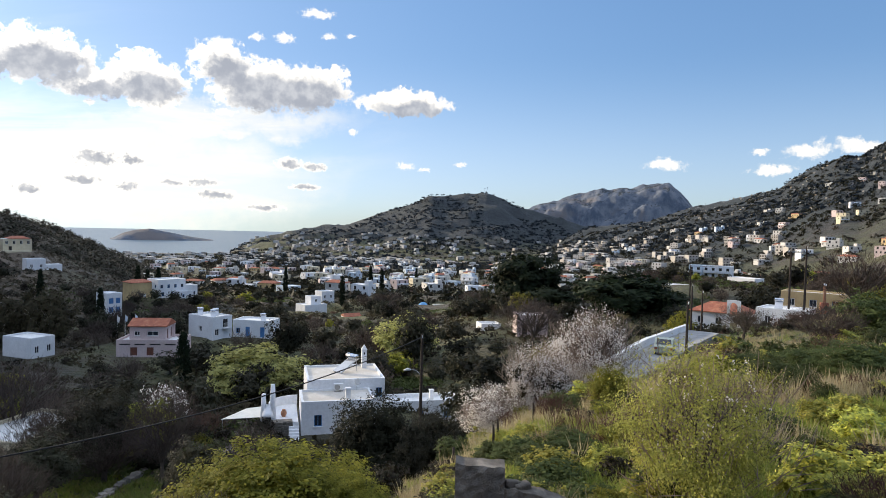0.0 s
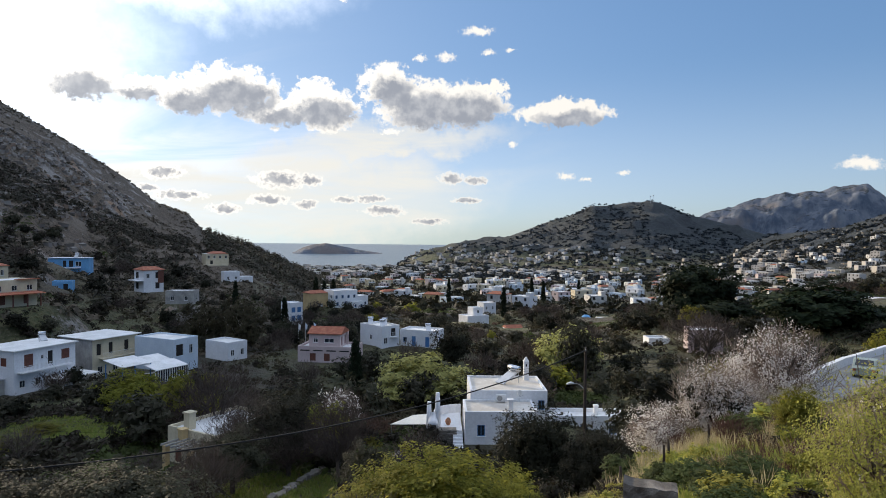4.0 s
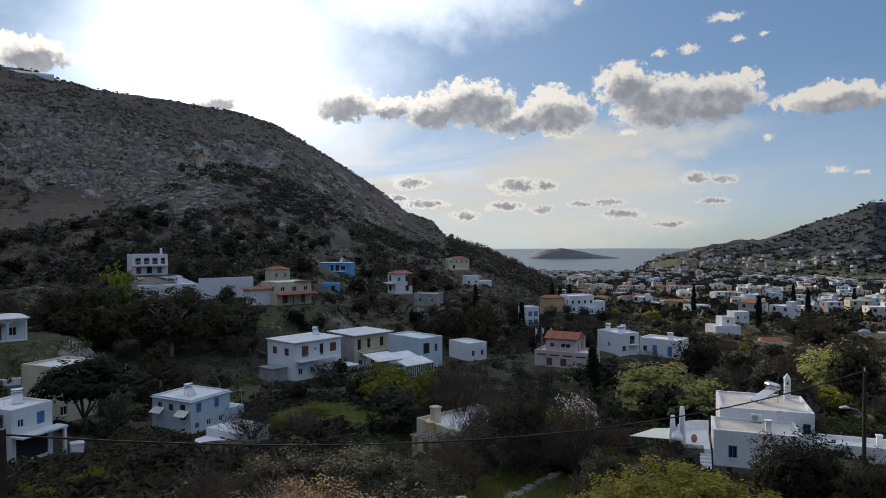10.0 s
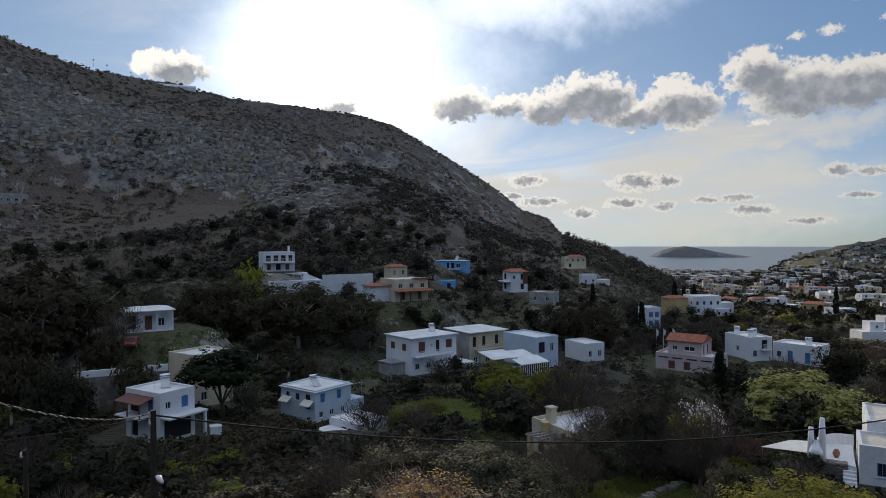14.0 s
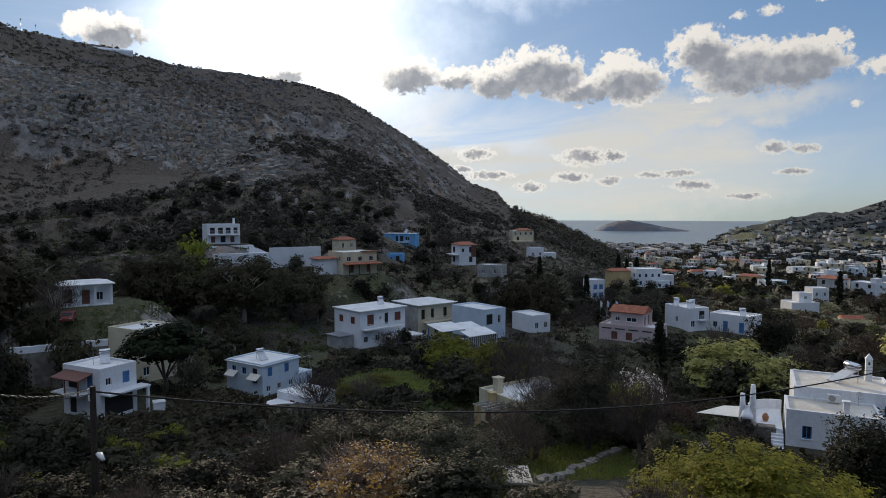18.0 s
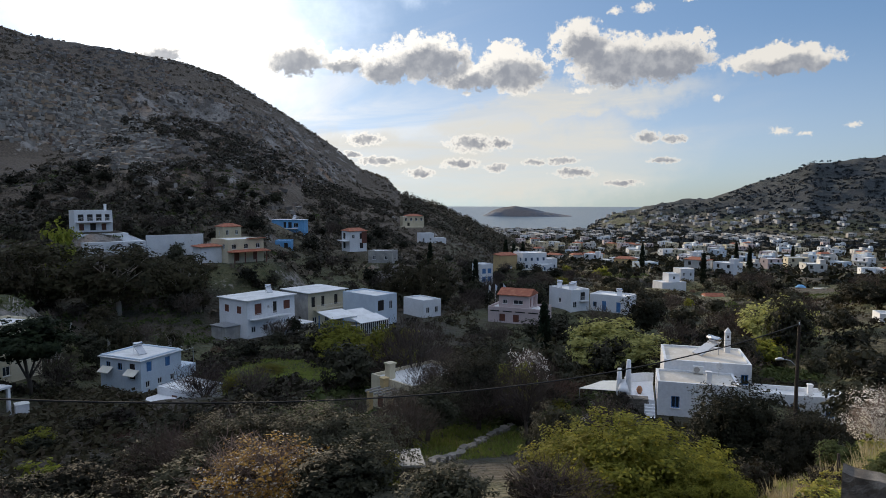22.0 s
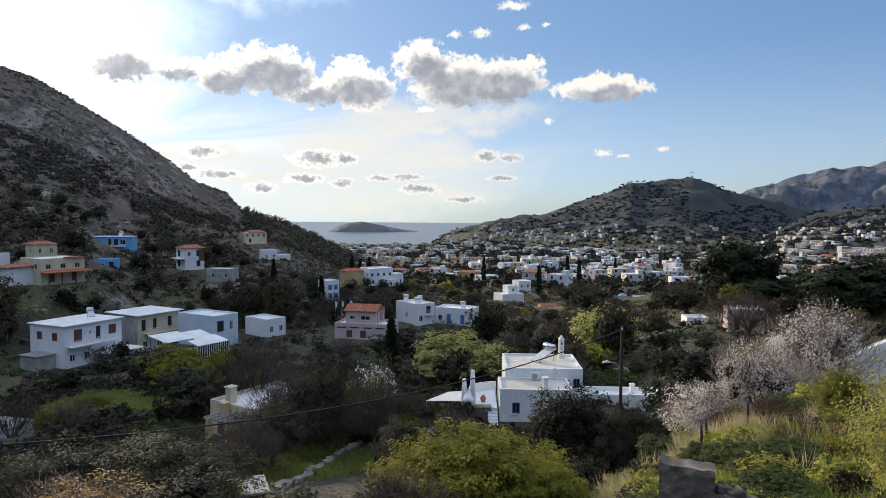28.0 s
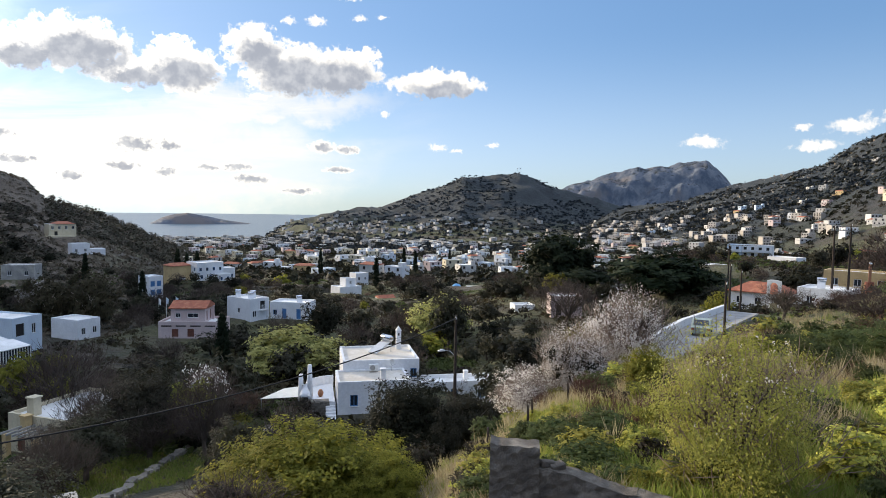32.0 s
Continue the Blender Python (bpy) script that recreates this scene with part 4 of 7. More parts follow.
block(h, 9.2, 8.6, 6.9, m_cream, {"S": [(0.8, 4.2, 0.9, 2.0, "dark"), (3.2, 4.2, 0.8, 2.0, "dark"), (6.4, 4.2, 0.9, 2.0, "dark")] + row_of(9.2, 3, 1.0, 1.0, 1.2), "W": []}, 0.15)
part("side_wall", Shape().box(-4.7, -4.3, -1.5, -4.604, 4.3, 6.9), m_grey, h, "bare grey cement side wall")
part("roof_overhang", Shape().box(-5.0, -5.0, 7.06, 5.0, 4.6, 7.18), m_roof, h)
balcony(h, 7.6, 1.3, 0.4, -4.3, 3.7, m_cream)
part("roof_terrace", Shape().box(4.7, -4.2, -1.5, 8.2, 3.0, 3.6), m_cream, h)
m = plot("row_cream", 42)
h = thing("house", m, "plain pale box house with a recessed corner loggia", "house")
block(h, 5.6, 9.6, 5.6, m_pale, {"S": [(0.6, 2.9, 1.6, 2.0, "dark"), (3.6, 3.0, 0.8, 1.6, "glass"), (1.0, 0.6, 1.0, 1.3, "glass")], "W": [(4.4, 1.0, 1.0, 1.1, "glass")]}, 0.3)
m = plot("taverna", 36)
h = thing("taverna_canopy", m, "low glazed veranda with stepped white sheet roofs", "veranda")
part("floor", Shape().box(-5, -4, -1.6, 5, 4, 0.0), m_grey, h)
for k, (x0, y0, x1, y1, z) in enumerate(((-4.8, -1.0, 0.4, 3.8, 3.3), (-1.0, -3.8, 5.0, -0.2, 2.5), (0.6, 0.0, 5.0, 3.8, 2.9))):
    s = Shape()
    s.v += [(x0, y0, z - 0.5), (x1, y0, z - 0.5), (x1, y1, z + 0.15), (x0, y1, z + 0.15), (x0, y0, z - 0.6), (x1, y0, z - 0.6), (x1, y1, z + 0.05), (x0, y1, z + 0.05)]
    s.f += [(0, 1, 2, 3), (7, 6, 5, 4), (0, 4, 5, 1), (1, 5, 6, 2), (2, 6, 7, 3), (3, 7, 4, 0)]
    part("sheet_roof", s, m_roof, h)
for k in range(15):
    x = -1.0 + k * 0.43
    part("glazing_bar", Shape().box(x - 0.05, -3.72, 0, x + 0.05, -3.62, 1.95), m_frame, h)
part("glass", Shape().box(-1.0, -3.6, 0, 5, -3.57, 1.9), m_glass, h)
for x, y in ((-4.6, -0.8), (-2.5, -0.8), (0.2, -0.8), (-4.6, 3.4), (4.8, 3.4)):
    part("post", Shape().box(x - 0.07, y - 0.07, 0, x + 0.07, y + 0.07, 2.8), m_blueframe, h)
m = plot("row_small", 38)
h = thing("house", m, "small low white cube house with one dark window", "house")
block(h, 4.6, 6.8, 3.3, m_white, {"S": row_of(4.6, 2, 0.9, 0.8, 1.2), "W": []}, 0.3)

# pink house with a tiled upper floor
m = plot("pink", -17)
h = thing("pink_house", m, "dusty pink two-storey house with a red tiled roof", "house")
block(h, 10.8, 6.2, 2.6, m_pink, {"S": [(2.3, 0.3, 1.15, 1.4, "shut"), (5.0, 0.3, 1.15, 1.4, "shut")], "E": []}, 0.4)
for k in range(4):
    part("dark_band", Shape().box(-4.9 + k * 2.5, -3.13, 2.1, -3.1 + k * 2.5, -3.104, 2.32), m_dark, h)
block(h, 6.0, 5.0, 2.5, m_pink, {"S": [(0.8, 0.9, 0.9, 0.8, "glass"), (2.9, 0.9, 1.9, 0.8, "glass")], "E": [(0.8, 0.3, 0.8, 1.7, "shut"), (3.0, 0.3, 0.8, 1.7, "shut")]}, 0.0, name="upper_wall", at=(-0.6, 0.5, 2.62), base=0.0)
part("tiled_roof", pitched(6.0, 5.0, 1.05, 0.3), m_tile, h, "red clay tiles", at=pose(-0.6, 0.5, 5.25))
chimney(h, 2.6, 2.2, 2.6, 2.4, 0.4, m_pink)
m = plot("heaters", 38)
h = thing("house", m, "white flat-roofed house with a corner balcony", "house")
block(h, 4.6, 7.2, 3.9, m_white, {"S": [(0.6, 0.6, 0.9, 1.2, "glass"), (2.4, 2.0, 1.2, 1.6, "dark")], "W": row_of(7.2, 1, 1.2, 0.8, 1.0)}, 0.3)
balcony(h, 1.8, 0.8, 0.7, -3.6, 1.95)
for x, y, z in ((-0.9, -2.0, 3.92), (0.8, -0.6, 3.92), (-0.4, 2.6, 3.92)):
    v = on(m, x, y, z)
    solar_heater(v.x, v.y, v.z, 20)
m = plot("lowblue", -22)
h = thing("house", m, "low white house with blue doors and windows", "house")
block(h, 7.8, 5.0, 3.1, m_white, {"S": [(0.7, 0.8, 0.8, 1.0, "blue"), (2.6, 0.1, 0.9, 2.0, "doorblue"), (5.6, 0.1, 0.9, 2.0, "doorblue")], "E": row_of(5, 1, 0.9, 0.8, 1.0, "blue")}, 0.3)
v = on(m, 1.6, -0.6, 3.12)
solar_heater(v.x, v.y, v.z, 20)

# pale house with awnings and its shed
m = plot("pale_house", 42)
h = thing("pale_house", m, "pale blue-white two-storey house with shuttered windows", "house")
block(h, 6.6, 7.0, 4.1, m_pale, {"S": [(0.9, 2.5, 0.8, 1.2, "shutblue"), (3.9, 2.5, 0.8, 1.2, "shutblue"), (0.7, 0.5, 0.7, 0.8, "glass"), (2.6, 0.5, 0.7, 0.8, "glass"), (4.7, 0.5, 0.7, 0.8, "glass")],
      "W": [(1.0, 2.6, 0.8, 0.9, "blue"), (3.0, 2.6, 0.8, 0.9, "blue"), (5.0, 1.6, 1.0, 2.0, "dark")]}, 0.2, m_roof)
part("roof_edge", Shape().box(-3.5, -3.7, 4.02, 3.5, 3.7, 4.12), m_roof, h)
s = Shape()
for y0 in (-3.2, 1.2):
    s.v, s.f = [], []
    s.v += [(-3.3, y0, 2.9), (-4.2, y0, 2.3), (-4.2, y0 + 1.9, 2.3), (-3.3, y0 + 1.9, 2.9), (-3.3, y0, 2.82), (-4.2, y0, 2.22), (-4.2, y0 + 1.9, 2.22), (-3.3, y0 + 1.9, 2.82)]
    s.f += [(0, 1, 2, 3), (7, 6, 5, 4), (0, 4, 5, 1), (1, 5, 6, 2), (2, 6, 7, 3), (3, 7, 4, 0)]
    part("awning", s, m_cloth, h)
part("terrace", Shape().box(3.32, -3.0, -1.6, 6.4, 3.2, 1.6), m_pale, h)
for x, y in ((3.5, -2.8), (6.2, -2.8), (6.2, 3.0), (3.5, 3.0)):
    part("pergola_post", Shape().tube([(x, y, 1.6), (x, y, 3.7)], [0.04, 0.04], 6), m_steel, h)
for k in range(4):
    part("pergola_rail", Shape().tube([(3.5, -2.8 + k * 1.93, 3.7), (6.2, -2.8 + k * 1.93, 3.7)], [0.03, 0.03], 5), m_steel, h)
v = on(m, -0.6, -0.4, 4.13)
solar_heater(v.x, v.y, v.z, 80)
m = plot("shed", 42)
h = thing("shed", m, "small white flat-roofed outbuilding", "outbuilding")
block(h, 4.6, 5.4, 2.7, m_white, {"W": row_of(5.4, 1, 0.2, 0.9, 1.9, "door")}, 0.1)
part("wing", Shape().box(-5.4, -1.2, -1.6, -2.32, 2.6, 1.9), m_white, h)

# two-storey white house by the road, with its canopy
m = plot("two_storey", 36)
h = thing("white_house", m, "white two-storey house with open ground-floor porch", "house")
block(h, 4.6, 6.2, 5.5, m_white, {"S": [(0.7, 3.8, 0.7, 0.8, "glass"), (2.8, 3.6, 0.9, 1.3, "shutblue"), (0.5, 0.3, 3.6, 2.3, "dark")], "W": [(4.0, 3.5, 1.0, 1.4, "shutblue"), (0.8, 3.2, 1.8, 2.0, "dark"), (1.0, 0.4, 1.2, 1.8, "dark")]}, 0.25, m_roof)
part("porch_pillar", Shape().box(2.5, -4.6, -1.6, 2.8, -4.3, 2.9), m_white, h)
part("porch_slab", Shape().box(-2.3, -4.7, 2.9, 2.9, -3.105, 3.1), m_white, h)
s = Shape()
s.v += [(-2.31, -2.0, 5.2), (-4.1, -2.0, 4.7), (-4.1, 2.6, 4.7), (-2.31, 2.6, 5.2), (-2.31, -2.0, 5.1), (-4.1, -2.0, 4.6), (-4.1, 2.6, 4.6), (-2.31, 2.6, 5.1)]
s.f += [(0, 1, 2, 3), (7, 6, 5, 4), (0, 4, 5, 1), (1, 5, 6, 2), (2, 6, 7, 3), (3, 7, 4, 0)]
part("tiled_canopy", s, m_shutter, h, "small dark red-brown canopy")
part("balcony", Shape().box(-4.1, -2.0, 3.0, -2.305, 2.6, 3.15), m_white, h)
for y in (-1.9, 0.3, 2.5):
    part("canopy_post", Shape().box(-4.08, y - 0.06, 3.15, -3.96, y + 0.06, 4.6), m_shutter, h)
part("antenna", Shape().tube([(-0.5, 0.4, 5.5), (-0.5, 0.4, 7.3)], [0.025, 0.02], 5), m_steel, h)
v = on(m, 0.9, 0.3, 5.52)
solar_heater(v.x, v.y, v.z, 70)
m = plot("tall_cream", 36)
h = thing("house", m, "tall cream rendered house with few windows", "house")
block(h, 6.4, 6.0, 7.2, m_cream, {"S": [(1.0, 1.0, 1.0, 1.2, "glass"), (3.8, 3.6, 1.2, 1.8, "shut"), (1.0, 4.0, 1.0, 1.2, "glass")], "W": []}, 0.3)
m = plot("garage", 10)
h = thing("garage", m, "low white garage with a wide dark blue door", "outbuilding")
block(h, 5.4, 4.0, 2.4, m_white, {"S": [(1.4, 0.1, 2.8, 1.9, "doorblue")]}, 0.3)
m = plot("arches", 8)
h = thing("arched_house", m, "small white house with an arched front porch", "house")
block(h, 7.4, 5.0, 3.2, m_white, {"S": [(0.5, 0.5, 1.4, 2.1, "dark"), (3.2, 0.2, 1.1, 2.2, "door"), (5.2, 0.7, 1.0, 1.3, "glass")]}, 0.1)
part("low_roof", pitched(7.4, 6.4, 0.5, 0.3, 2.0), m_roof, h, at=pose(0, -0.6, 3.42))
for x in (-3.5, -1.2, 1.2, 3.5):
    part("column", Shape().box(x - 0.16, -3.7, -1.5, x + 0.16, -3.4, 3.3), m_white, h)
part("porch_floor", Shape().box(-3.7, -3.8, -1.5, 3.7, -2.51, 0.1), m_white, h)
for x0, x1 in ((-3.5, -1.2), (-1.2, 1.2), (1.2, 3.5)):
    s = Shape()
    cx, rr = (x0 + x1) / 2, (x1 - x0) / 2 - 0.1
    pts = [(cx - rr * math.cos(a * math.pi / 8), 2.2 + 0.75 * math.sin(a * math.pi / 8)) for a in range(9)]
    for (ax, az), (bx, bz) in zip(pts, pts[1:]):
        s.quad((ax, -3.66, az), (bx, -3.66, bz), (bx, -3.66, 3.3), (ax, -3.66, 3.3))
        s.quad((ax, -3.66, az), (ax, -3.45, az), (bx, -3.45, bz), (bx, -3.66, bz))
        s.quad((bx, -3.45, bz), (ax, -3.45, az), (ax, -3.45, 3.3), (bx, -3.45, 3.3))
    part("arch", s, m_white, h)

# ---- houses on the slope ----
m = plot("hill_white", 12)
h = thing("hillside_house", m, "white stepped house with terraces on the hillside", "house")
block(h, 8.0, 6.0, 4.7, m_white, {"S": [(0.7, 2.6, 1.2, 1.5, "dark"), (2.6, 2.6, 1.2, 1.5, "dark"), (4.5, 2.6, 1.2, 1.5, "dark"), (6.4, 2.6, 1.0, 1.5, "dark"), (0.9, 0.4, 1.0, 1.5, "shut"), (3.2, 0.4, 1.2, 1.6, "dark"), (5.6, 0.4, 1.0, 1.5, "shut")]}, 0.3, base=3)
balcony(h, 7.6, 1.3, 0, -3.0, 2.4)
part("terrace", Shape().box(-4.2, -6.5, -4, 6.5, -3.02, -0.3), m_white, h)
part("terrace", Shape().box(-3.8, -9.5, -6, 9.5, -6.52, -2.1), m_white, h)
part("retaining_wall", Shape().box(9.6, -9.5, -6, 23, -9.0, -0.9), m_white, h, "long white retaining wall")
for k in range(8):
    part("step", Shape().box(5.2 + k * 0.5, -6.9, -3, 5.7 + k * 0.5, -6.515, -0.3 - k * 0.22), m_white, h)
chimney(h, 3.4, 1.0, 4.7, 1.6, 0.5)
for x in (-2, 0.8, 3.4):
    part("smoke_window", Shape().box(x, -6.53, -1.5, x + 0.6, -6.505, -0.9), m_dark, h)
m = plot("hill_yellow", 28)
h = thing("hillside_house", m, "cream yellow house with red tiled porches", "house")
block(h, 9.0, 8.0, 5.2, m_cream, {"S": row_of(9, 3, 3.2, 1.1, 1.1) + row_of(9, 2, 0.5, 1.0, 1.8, "shut"), "W": row_of(8, 2, 3.2, 1.0, 1.1)}, 0.2, base=3)
part("porch_roof", pitched(9.4, 2.6, 0.4, 0.1, 1.0), m_tile, h, at=pose(0, -5.2, 2.7))
part("porch_roof", pitched(5.4, 4.6, 0.5, 0.2, 1.5), m_tile, h, at=pose(-7.0, 1.0, 3.9))
part("west_wing", Shape().box(-9.4, -1.0, -3, -4.52, 3.2, 3.76), m_white, h)
part("tiled_edge", Shape().box(0.2, -4.6, 5.42, 4.8, -3.6, 5.55), m_tile, h)
for x in (-4, -1.4, 1.4, 4):
    part("porch_post", Shape().box(x - 0.1, -6.2, -2, x + 0.1, -6.0, 2.65), m_shutter, h)
m = plot("hill_upper", 24)
h = thing("hillside_house", m, "small cream house with tiled hipped roof", "house")
block(h, 4.8, 4.2, 3.2, m_cream, {"S": row_of(4.8, 2, 1.2, 0.7, 1.2), "W": row_of(4.2, 1, 1.2, 0.7, 1.0)}, 0.0, base=3)
part("tiled_roof", pitched(4.8, 4.2, 0.7, 0.25, 1.5), m_tile, h, at=pose(0, 0, 3.32))
m = plot("hill_blue", -14)
h = thing("blue_house", m, "bright blue two-storey house with a white balcony", "house")
block(h, 11.0, 6.0, 5.0, m_blue, {"S": [(0.8, 3.0, 0.9, 1.1, "glass"), (4.0, 2.7, 0.9, 1.9, "dark"), (5.6, 2.7, 1.2, 1.9, "dark"), (7.4, 2.9, 1.6, 1.4, "glass"), (9.2, 0.6, 0.8, 1.0, "glass"), (3.0, 0.6, 0.9, 1.8, "door")]}, 0.3, base=3)
part("balcony", Shape().box(-3.0, -4.2, 2.3, 3.4, -3.01, 2.55), m_white, h)
part("roof_edge", Shape().box(-5.7, -3.3, 5.32, 5.7, 3.2, 5.42), m_white, h)
v = on(m, 1.5, 0.0, 5.44)
solar_heater(v.x, v.y, v.z, 30)
m = plot("small_blue", -10)
h = thing("blue_house", m, "small pale blue cube house with a porch", "house")
block(h, 4.6, 4.4, 4.2, m_blue, {"S": [(0.6, 2.2, 0.9, 1.1, "glass"), (2.6, 1.9, 1.1, 1.8, "dark")]}, 0.25, base=2.5)
m = plot("red_cream", 24)
h = thing("hillside_house", m, "white and red-brown three-level house with balconies", "house")
block(h, 5.8, 6.4, 6.4, m_white, {"S": [(0.8, 4.2, 0.9, 1.2, "glass"), (3.4, 4.0, 1.2, 1.8, "dark"), (3.4, 1.0, 1.2, 1.8, "dark")], "W": [(1, 3.9, 2.0, 1.9, "dark"), (1, 0.9, 2.0, 1.9, "dark")]}, 0.0, base=3)
part("tiled_roof", pitched(5.8, 6.4, 0.9, 0.3, 1.2), m_tile, h, at=pose(0, 0, 6.52))
part("balcony", Shape().box(-4.6, -3, 3.3, -2.92, 3.2, 3.5), m_white, h)
part("brown_wall", Shape().box(1.2, -3.24, 2.6, 2.9, -3.21, 6.3), m_shutter, h)
for key, label, w_, d_, h_, mat_, turn, hl in (
        ("hill_grey", "low grey cement house under the trees", 7.2, 5, 3.2, m_grey, -20, {"S": row_of(7.2, 2, 1.0, 0.9, 1.1)}),
        ("hill_low", "small white cube house with a low wing", 6.5, 6, 4.2, m_white, 14, {"S": row_of(6.5, 2, 1.2, 0.9, 1.1)}),
        ("hut", "long low stone-grey farm building", 14, 5, 4.4, m_grey, 10, {"S": row_of(14, 5, 1.4, 1.2, 1.2)}),
        ("far_left", "tiny white hut with a blue door", 4, 4, 3.2, m_white, 0, {"S": [(1.4, 0.2, 1.0, 2.0, "doorblue")]}),
        ("blue_tall", "white house with bright blue window surrounds", 4.0, 5, 5.6, m_white, 30, {"S": [(0.5, 3.2, 1.2, 1.4, "shutblue"), (2.3, 3.2, 1.2, 1.4, "shutblue"), (0.5, 0.9, 1.2, 1.4, "shutblue"), (2.3, 0.9, 1.2, 1.4, "shutblue")]}),
        ("cubes", "white cube house with stepped roof levels", 8.6, 6.4, 4.6, m_white, 30, {"S": row_of(8.6, 3, 1.0, 0.8, 1.2), "W": row_of(6.4, 2, 1.0, 0.8, 1.2)}),
        ("cubes_back", "tall white cube house behind another", 5.6, 5.2, 5.4, m_white, 30, {"S": row_of(5.6, 2, 3.0, 0.8, 1.2), "W": row_of(5.2, 1, 3.0, 0.8, 1.2)}),
        ("small_white", "small white shed house", 5.2, 4, 2.8, m_white, 20, {"S": row_of(5.2, 2, 0.9, 0.7, 1.0, "blue")}),
        ("behind_pine", "white house with a blue parapet among the trees", 6.4, 5, 4.0, m_white, -24, {"S": row_of(6.4, 2, 1.0, 0.9, 1.3, "blue")}),
        ("long_white", "long low white house with roof terrace", 10, 6, 3.2, m_white, -30, {"S": row_of(10, 3, 0.8, 0.9, 1.2)}),
        ("ruin", "weathered pinkish-grey ruined block house", 5.6, 5, 3.6, m_pink, 10, {"S": [(1.0, 0.4, 0.9, 1.9, "dark"), (3.4, 1.0, 1.0, 1.2, "dark")]}),
        ("small_left", "small white garden house", 4.0, 3.6, 2.0, m_white, 18, {"S": row_of(4, 1, 0.6, 0.8, 1.0)}),
        ("orange_flat", "flat-roofed ochre house half hidden by the bank", 9, 5, 2.9, m_ochre, -8, {"S": row_of(9, 3, 1.0, 1.0, 1.1)})):
    h = thing("hillside_house" if key.startswith(("hill", "far")) else "house", plot(key, turn), label, "house")
    block(h, w_, d_, h_, mat_, hl, 0.3, base=3)
    if key == "cubes":
        block(h, 4.0, 4.0, 2.6, m_white, {"S": row_of(4, 1, 0.9, 0.8, 1.0)}, 0.3, name="upper_wall", at=(1.2, 1.0, 4.62), base=0)
    if key == "hill_low":
        part("wing", Shape().box(3.27, -3, -3, 9, 2, 2.2), m_white, h)
    if key == "small_white":
        part("tiled_roof", pitched(5.2, 4, 0.8, 0.2), m_tile, h, at=pose(0, 0, 3.2))
m = plot("hill_cream", 14)
h = thing("hillside_house", m, "cream house with tiled roof and arched stair", "house")
block(h, 10.5, 8, 5.4, m_cream, {"S": row_of(10.5, 4, 3.2, 1.0, 1.4) + [(2.0, 0.3, 1.2, 2.0, "dark")]}, 0.0, base=4)
part("tiled_roof", pitched(7.4, 8, 1.0, 0.3, 2.0), m_tile, h, at=pose(0.8, 0, 5.55))
part("lower_terrace", Shape().box(-7.2, -7.0, -4, 4.0, -4.02, 0.6), m_cream, h)
m = plot("villa", 28)
h = thing("villa", m, "large white and ochre villa with blue windows", "house")
block(h, 10, 8, 6.0, m_white, {"S": row_of(10, 4, 3.4, 0.9, 1.2, "blue") + row_of(10, 3, 0.7, 0.9, 1.3, "blue"), "W": row_of(8, 2, 3.4, 0.9, 1.2, "blue")}, 0.4, base=3)
part("ochre_wing", Shape().box(-12, 0.5, -3, -5.02, 7, 5.2), m_ochre, h)
part("tiled_roof", pitched(7.2, 6.6, 0.9, 0.2, 1.5), m_tile, h, at=pose(-8.5, 3.8, 5.35))
for k, (x, y, w_, d_, h_) in enumerate(((3.0, -6.5, 5, 4, 2.6), (8.6, 1.0, 5, 5, 4.0))):
    block(h, w_, d_, h_, m_white, {"S": row_of(w_, 2, 0.8, 0.8, 1.1, "blue")}, 0.3, name="wing_wall", at=(x, y, -0.5), base=3)
m = plot("chapel", -5)
h = thing("chapel", m, "small white chapel with a blue dome and low house beside it", "chapel")
block(h, 4.6, 5.0, 2.4, m_white, {"S": [(1.8, 0.1, 1.0, 1.9, "doorblue")]}, 0.2, at=(-3.0, 0, 0), base=3)
domev = [(2.1 * math.cos(a * math.pi / 10), 2.1 * math.sin(a * math.pi / 10)) for a in range(6)]
part("dome", Shape().tube([(-3.0, 0, 2.4 + z) for r, z in domev], [max(r, 0.02) for r, z in domev], 16), m_blue, h, "blue painted dome", smooth=True)
block(h, 8.0, 5, 3.3, m_cream, {"S": row_of(8, 3, 0.9, 0.8, 1.1)}, 0.3, name="house_wall", at=(4.6, 1, 0), base=3)
m = plot("red_roof", -16)
h = thing("red_roofed_house", m, "low white house with a red tiled hipped roof", "house")
block(h, 8.0, 5.4, 2.5, m_white, {"S": row_of(8, 3, 0.7, 0.9, 1.1)}, 0.0, base=3)
part("tiled_roof", pitched(8.0, 5.4, 1.35, 0.4, 2.4), m_tile, h, "red clay tiled roof", at=pose(0, 0, 2.62))
m = plot("arch_wall", -16)
h = thing("white_house", m, "white walled house with a free-standing arch", "house")
block(h, 6.4, 5.4, 2.6, m_white, {"S": row_of(6.4, 2, 0.6, 0.8, 1.1), "E": row_of(5.4, 1, 0.8, 0.8, 1.0)}, 0.2, at=(2.4, 1.0, 0), base=3)
s = Shape()
pts = [(-3.2 - 0.55 * math.cos(a * math.pi / 8), 2.7 + 0.55 * math.sin(a * math.pi / 8)) for a in range(9)]
s.box(-4.1, -3.6, -3, -3.75, -3.2, 3.5).box(-2.65, -3.6, -3, -2.3, -3.2, 3.5)
